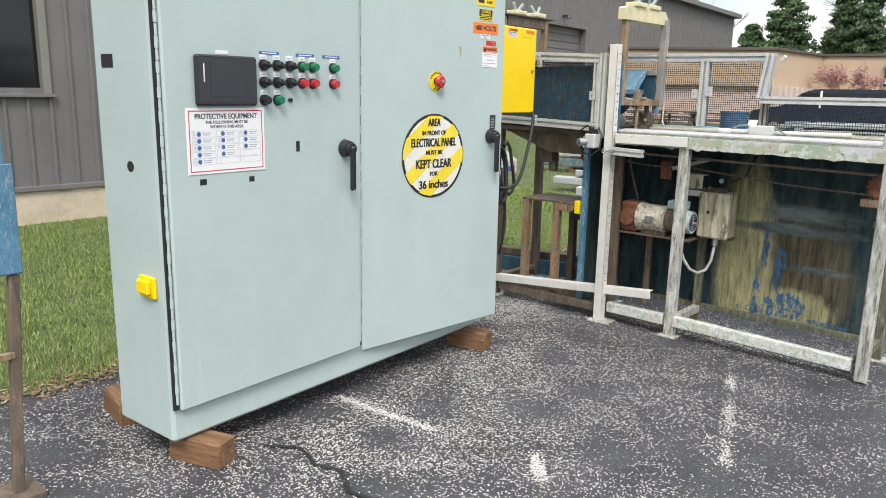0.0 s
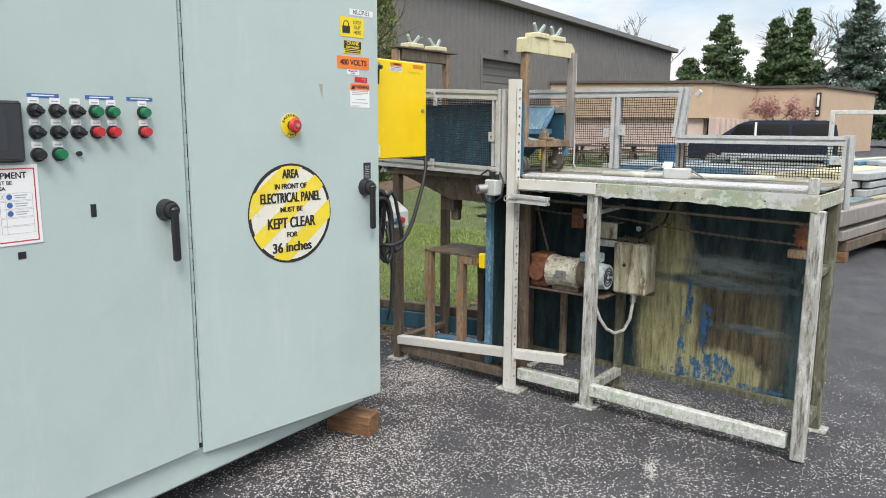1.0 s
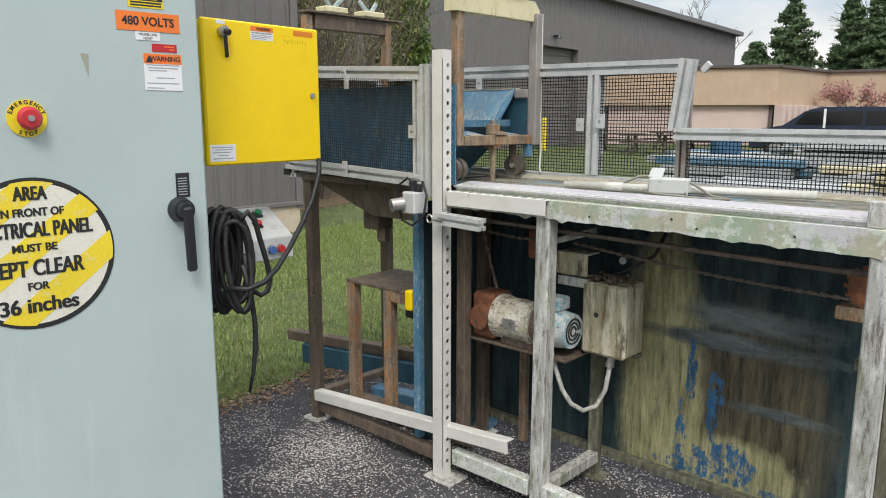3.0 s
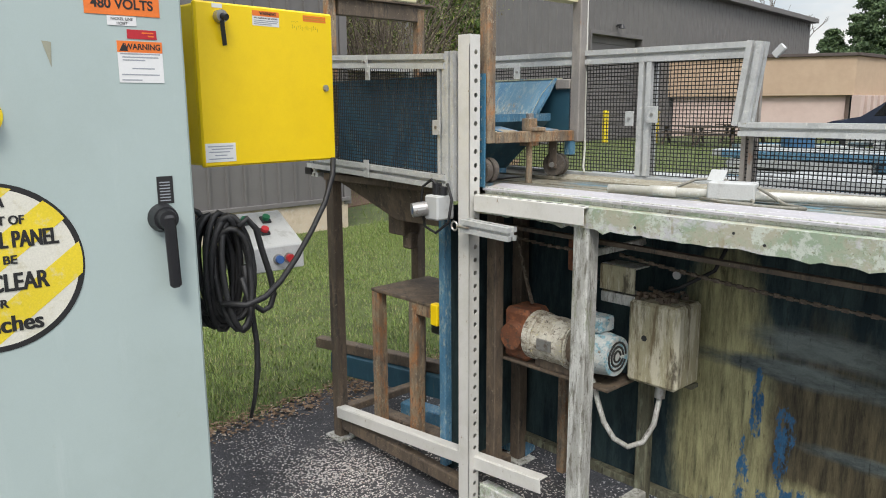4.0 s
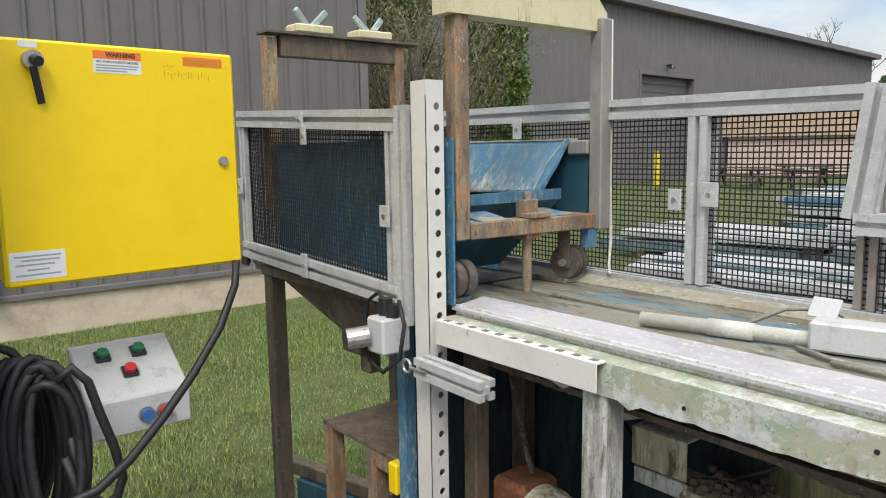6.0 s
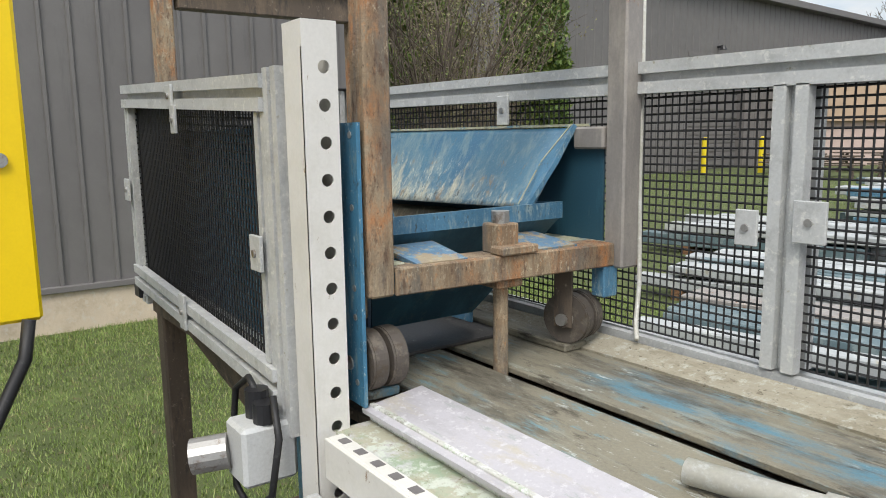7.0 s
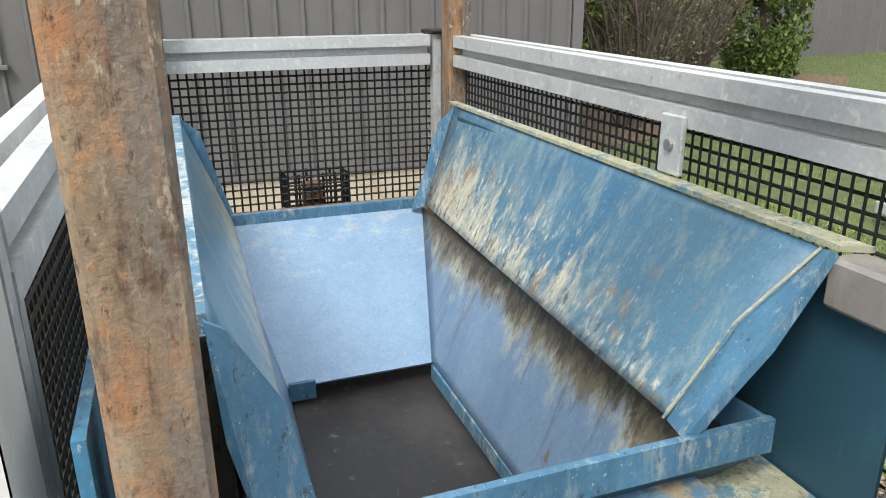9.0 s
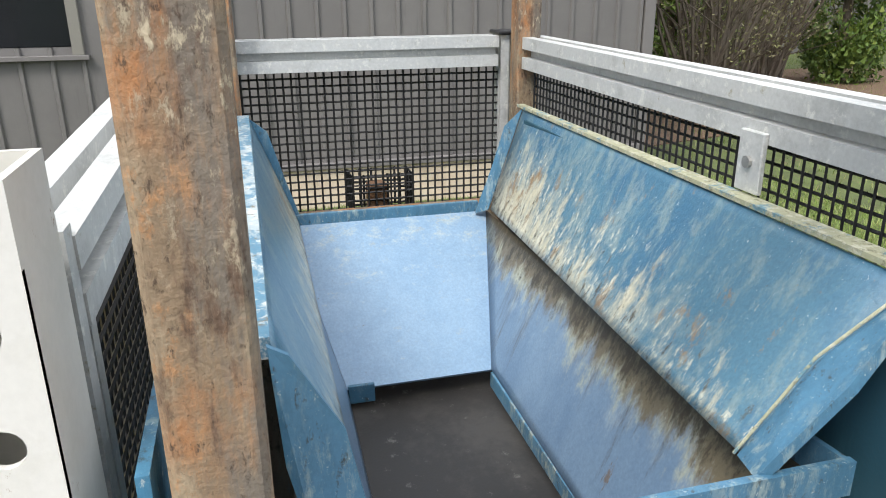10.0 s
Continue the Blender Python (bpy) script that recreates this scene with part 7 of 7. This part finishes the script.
part("rim", cyl((-5.9, 15.9, 0.92), (-5.9, 15.9, 0.95), 0.30, 20), M_DRUM, tp)
pf = thing("portal_frame", (-3.0, 16.5, 0), "pale steel portal frame in the yard", "frame")
part("post", box(-3.05, -2.97, 16.5, 16.58, 0, 1.56, 0.005), M_FRAME, pf)
part("post", box(-0.45, -0.37, 17.0, 17.08, 0, 1.56, 0.005), M_FRAME, pf)
part("beam", bar((-3.05, 16.54, 1.60), (-0.37, 17.04, 1.60), 0.08, 0.08, (0, 0, 1), 0.005), M_FRAME, pf)


def van(x, y, a):
    v = thing("van", (x, y, 0), "dark blue van parked in the yard", "van")
    m = Matrix.Translation((x, y, 0)) @ Matrix.Rotation(a, 4, "Z") @ Matrix.Scale(0.85, 4)
    paint = weather("dark_blue_car_paint", (0.022, 0.03, 0.055), [((0.03, 0.042, 0.075), 1.0, 0.4, 0.7, ISO)], (0.15, 0.3), 0.2, 0.0)
    prof = [(-2.6, 0.35), (-2.62, 0.9), (-2.45, 1.02), (-1.5, 1.12), (-0.75, 1.72), (-0.3, 1.82), (2.2, 1.82), (2.5, 1.7), (2.62, 1.1), (2.6, 0.35)]
    b = bmesh.new()
    va = [b.verts.new(m @ Vector((px, -0.95, z))) for px, z in prof]
    vb = [b.verts.new(m @ Vector((px, 0.95, z))) for px, z in prof]
    b.faces.new(va), b.faces.new(vb[::-1])
    for i in range(len(prof)):
        j = (i + 1) % len(prof)
        b.faces.new((va[i], vb[i], vb[j], va[j]))
    bmesh.ops.bevel(b, geom=list(b.edges), offset=0.05, segments=2, affect="EDGES")
    part("body", b, paint, v)
    for x0, x1 in ((-1.15, -0.25), (-0.15, 0.95), (1.05, 2.3)):
        part("side_window", slab([m @ Vector((x0 + (0.35 if x0 < -1 else 0.0), -0.962, 1.66)), m @ Vector((x0, -0.962, 1.2)), m @ Vector((x1, -0.962, 1.2)), m @ Vector((x1, -0.962, 1.68))], 0.006), M_WINDOW, v)
        part("side_window", slab([m @ Vector((x0, 0.962, 1.2)), m @ Vector((x0 + 0.3, 0.962, 1.66)), m @ Vector((x1, 0.962, 1.68)), m @ Vector((x1, 0.962, 1.2))], 0.006), M_WINDOW, v)
    part("windscreen", slab([m @ Vector((-1.40, -0.78, 1.20)), m @ Vector((-1.40, 0.78, 1.20)), m @ Vector((-0.84, 0.72, 1.67)), m @ Vector((-0.84, -0.72, 1.67))], 0.004), M_WINDOW, v)
    part("pillar_trim", box(-0.24, -0.16, -0.97, -0.955, 1.1, 1.75, 0.004, None, m), M_PAPER, v)
    for sx in (-1.7, 1.7):
        for sy in (-0.92, 0.92):
            w = part("wheel", cyl(m @ Vector((sx, sy - 0.1, 0.34)), m @ Vector((sx, sy + 0.1, 0.34)), 0.34, 22), M_BLACK, v)
            part("rim", cyl(m @ Vector((sx, sy - 0.105, 0.34)), m @ Vector((sx, sy + 0.105, 0.34)), 0.2, 16), M_STEEL, w)


van(-7.0, 26.5, radians(15))


# ---------------------------------------------------------------- plants
def leaf_cloud(centres, radii, count, size, seed, up=0.3):
    """Small leaf triangles spread over a set of clumps."""
    g = np.random.default_rng(seed)
    centres, radii = np.asarray(centres), np.asarray(radii)
    k = g.integers(len(centres), size=count)
    d = g.normal(0, 1, (count, 3))
    d /= np.linalg.norm(d, axis=1)[:, None]
    p = centres[k] + d * radii[k] * (g.uniform(0.35, 1.0, count) ** 0.5)[:, None]
    a = g.normal(0, 1, (count, 3))
    a[:, 2] += up
    a /= np.linalg.norm(a, axis=1)[:, None]
    b = np.cross(a, g.normal(0, 1, (count, 3)))
    b /= np.linalg.norm(b, axis=1)[:, None]
    s = (size * g.uniform(0.5, 1.4, count))[:, None]
    v = np.stack([p - b * s * 0.35, p + b * s * 0.35, p + a * s], 1).reshape(-1, 3)
    return v, np.arange(3 * count).reshape(-1, 3)


def crown(name, parent, v, f, material):
    o = ORIGIN[parent]
    me = bpy.data.meshes.new(name)
    me.from_pydata(((np.asarray(v) - np.array(o)) * S).tolist(), [], np.asarray(f).tolist())
    me.materials.append(material)
    ob = new(name, me)
    ob.parent = parent
    ORIGIN[ob] = o
    return ob


def arborvitae(x, y, h, r, seed):
    g = np.random.default_rng(seed)
    t = thing("arborvitae", (x, y, 0), "tall narrow green arborvitae by the wall", "tree", "arborvitae by the wall")
    part("trunk", rod([(x, y, 0), (x, y, h * 0.9)], [0.09, 0.02], 8), M_BARK, t)
    c, rad = [], []
    for k in range(170):
        z = g.uniform(0.02, 1.0) ** 0.9 * h
        w = r * (1 - (z / h) ** 2.2) ** 0.6 * (0.75 if z < 0.1 * h else 1)
        a = g.uniform(0, 6.283)
        c.append((x + w * 0.78 * math.cos(a), y + w * 0.78 * math.sin(a), z))
        rad.append((0.26, 0.26, 0.4))
    v, f = leaf_cloud(c, rad, 30000, 0.085, seed, 1.2)
    crown("crown", t, v, f, M_ARBOR)


arborvitae(-12.3, 13.4, 6.0, 0.74, 31)
arborvitae(-12.9, 11.6, 6.0, 0.5, 32)
arborvitae(-13.2, 10.7, 6.0, 0.5, 33)


def shrub(x, y, h, spread, seed, stems=26):
    g = np.random.default_rng(seed)
    s = thing("bare_shrub", (x, y, 0), "bare twiggy shrub with first buds", "shrub", "shrubs by the wall")
    bm = bmesh.new()
    tips = []
    for k in range(stems):
        a, q = g.uniform(0, 6.283), g.uniform(0.2, 1.0)
        p = Vector((x + 0.12 * math.cos(a), y + 0.12 * math.sin(a), 0))
        line, d = [p.copy()], Vector((math.cos(a) * q * spread / h, math.sin(a) * q * spread / h, 1))
        for i in range(5):
            d += Vector((g.normal(0, 0.12), g.normal(0, 0.12), 0))
            p = p + d * h * g.uniform(0.14, 0.22)
            line.append(p.copy())
            for _ in range(2):
                e = d + Vector((g.normal(0, 0.6), g.normal(0, 0.6), g.normal(0, 0.3)))
                q1 = p + e * h * 0.09
                q2 = q1 + (e + Vector((g.normal(0, 0.3), g.normal(0, 0.3), 0.1))) * h * 0.08
                rod([p, q1, q2], [0.009, 0.006, 0.003], 3, bm)
                tips += [tuple(q1), tuple(q2)]
        rod(line, [0.026, 0.021, 0.017, 0.013, 0.009, 0.005], 4, bm)
        tips.append(tuple(p))
    part("branchwork", bm, M_BARK, s)
    v, f = leaf_cloud(tips, [(0.16, 0.16, 0.16)] * len(tips), 5200, 0.035, seed + 1)
    crown("bud_cloud", s, v, f, M_SHRUB)


shrub(-9.4, 8.9, 3.3, 1.0, 41)
shrub(-10.3, 9.9, 3.6, 1.1, 42)
shrub(-12.3, 12.1, 3.2, 1.0, 43, 12)
shrub(-11.5, 11.3, 3.3, 1.1, 44)
bed = bmesh.new()
slab([(-12.6, 8.0, 0.02), (-8.3, 7.6, 0.02), (-9.0, 10.2, 0.02), (-10.5, 13.4, 0.02), (-12.8, 16.2, 0.02), (-14.4, 15.2, 0.02)], 0.015, bed)
single("planting_bed", bed, M_LITTER, "mulched planting bed with leaf litter", "planting bed", kind="structure")


def conifer(x, y, h, r, seed, tint=None):
    """A trunk with whorls of drooping boughs, each a row of needle clumps, thinning to the tip."""
    g = np.random.default_rng(seed)
    t = thing("conifer", (x, y, 0), "large dark green conifer behind the buildings", "tree", "conifers in the distance")
    bm = rod([(x, y, 0), (x + 0.2, y, h * 0.5), (x, y, h * 0.97)], [h * 0.02, h * 0.012, 0.04], 8)
    c, rad = [], []
    z = h * 0.10
    while z < h * 0.985:
        k = z / h
        reach = r * min(1.0, 1.35 * (1 - k)) ** 0.8 * g.uniform(0.8, 1.1)
        for a in g.uniform(0, 6.283, int(6 + 8 * (1 - k))):
            l = 1.25 * reach * g.uniform(0.55, 1.12)
            tip = Vector((x + l * math.cos(a), y + l * math.sin(a), z + l * g.uniform(-0.16, 0.16)))
            rod([(x, y, z), tuple(tip)], [0.05, 0.015], 3, bm)
            n = max(2, int(l / 0.45))
            for i in range(n):
                w = (i + 0.7) / n
                c.append((x + (tip.x - x) * w, y + (tip.y - y) * w, z + (tip.z - z) * w))
                q = 0.28 + 0.34 * (1 - 0.5 * w) * (1.1 - k)
                rad.append((q * 1.2, q * 1.2, q * 0.6))
        z += h * g.uniform(0.030, 0.052)
    part("trunk", bm, M_BARK, t)
    v, f = leaf_cloud(c, rad, 60000, 0.22, seed, 0.25)
    crown("crown", t, v, f, tint or M_PINE)


M_SPRUCE = leafy("blue_spruce_foliage", (0.045, 0.075, 0.06), (0.11, 0.155, 0.115), (0.15, 0.20, 0.145), 0.65)
for i, (x, y, h, r, tint) in enumerate(((-24.2, 66, 7.4, 2.2, None), (-21.3, 66, 11.0, 2.7, None), (-17.3, 67, 10.4, 1.8, None), (-15.2, 66, 10.6, 2.3, None), (-10.6, 64, 11.4, 2.9, M_SPRUCE), (-19.2, 73, 8.0, 2.6, None), (-5.2, 62, 9.5, 3.0, None), (-1.0, 64, 9.0, 3.0, None))):
    conifer(x, y, h, r, 60 + i, tint)


def bare_tree(x, y, h, seed, buds, name="bare_tree", label="bare pale deciduous tree in the distance"):
    g = np.random.default_rng(seed)
    t = thing(name, (x, y, 0), label, "tree")
    bm = bmesh.new()
    tips = []

    def grow(p, d, l, r, depth):
        q = p + d * l
        mid = p + d * l * 0.5 + Vector((g.normal(0, 0.04), g.normal(0, 0.04), 0)) * l
        rod([p, mid, q], [r, r * 0.85, r * 0.65], 4, bm)
        if depth == 0:
            tips.append(tuple(q))
            return
        for _ in range(3):
            e = (d + Vector((g.normal(0, 0.5), g.normal(0, 0.5), g.normal(0.08, 0.25)))).normalized()
            grow(q, e, l * g.uniform(0.6, 0.85), r * 0.6, depth - 1)

    grow(Vector((x, y, 0)), Vector((0, 0, 1)), h * 0.27, h * 0.018, 5)
    part("branchwork", bm, M_BARK, t)
    if buds:
        v, f = leaf_cloud(tips, [(0.25, 0.25, 0.25)] * len(tips), 2600, 0.09, seed)
        crown("bud_cloud", t, v, f, buds)


M_PINKB = leafy("pink_buds", (0.30, 0.12, 0.12), (0.42, 0.22, 0.2), (0.25, 0.12, 0.1), 0.7)
bare_tree(-9.9, 40.6, 3.0, 91, M_PINKB, "budding_tree", "small tree with pink buds before the building")
bare_tree(-36.0, 84.0, 15.0, 92, None)
bare_tree(-15.5, 86.0, 17.0, 93, None)
bare_tree(-19.0, 88.0, 15.5, 94, None)
M_FAR = leafy("distant_foliage", (0.03, 0.045, 0.025), (0.07, 0.085, 0.045), (0.10, 0.09, 0.06), 0.8)
g = np.random.default_rng(99)
cs = [(g.uniform(-140, 160), g.uniform(100, 118), g.uniform(0, 7)) for _ in range(260)] + [(g.uniform(40, 150), g.uniform(-60, 110), g.uniform(0, 6)) for _ in range(120)]
v, f = leaf_cloud(cs, [(3.5, 3.5, 2.6)] * len(cs), 26000, 1.1, 98)
soup("distant_trees", v, f, M_FAR, "distant line of trees behind the yard", "trees")
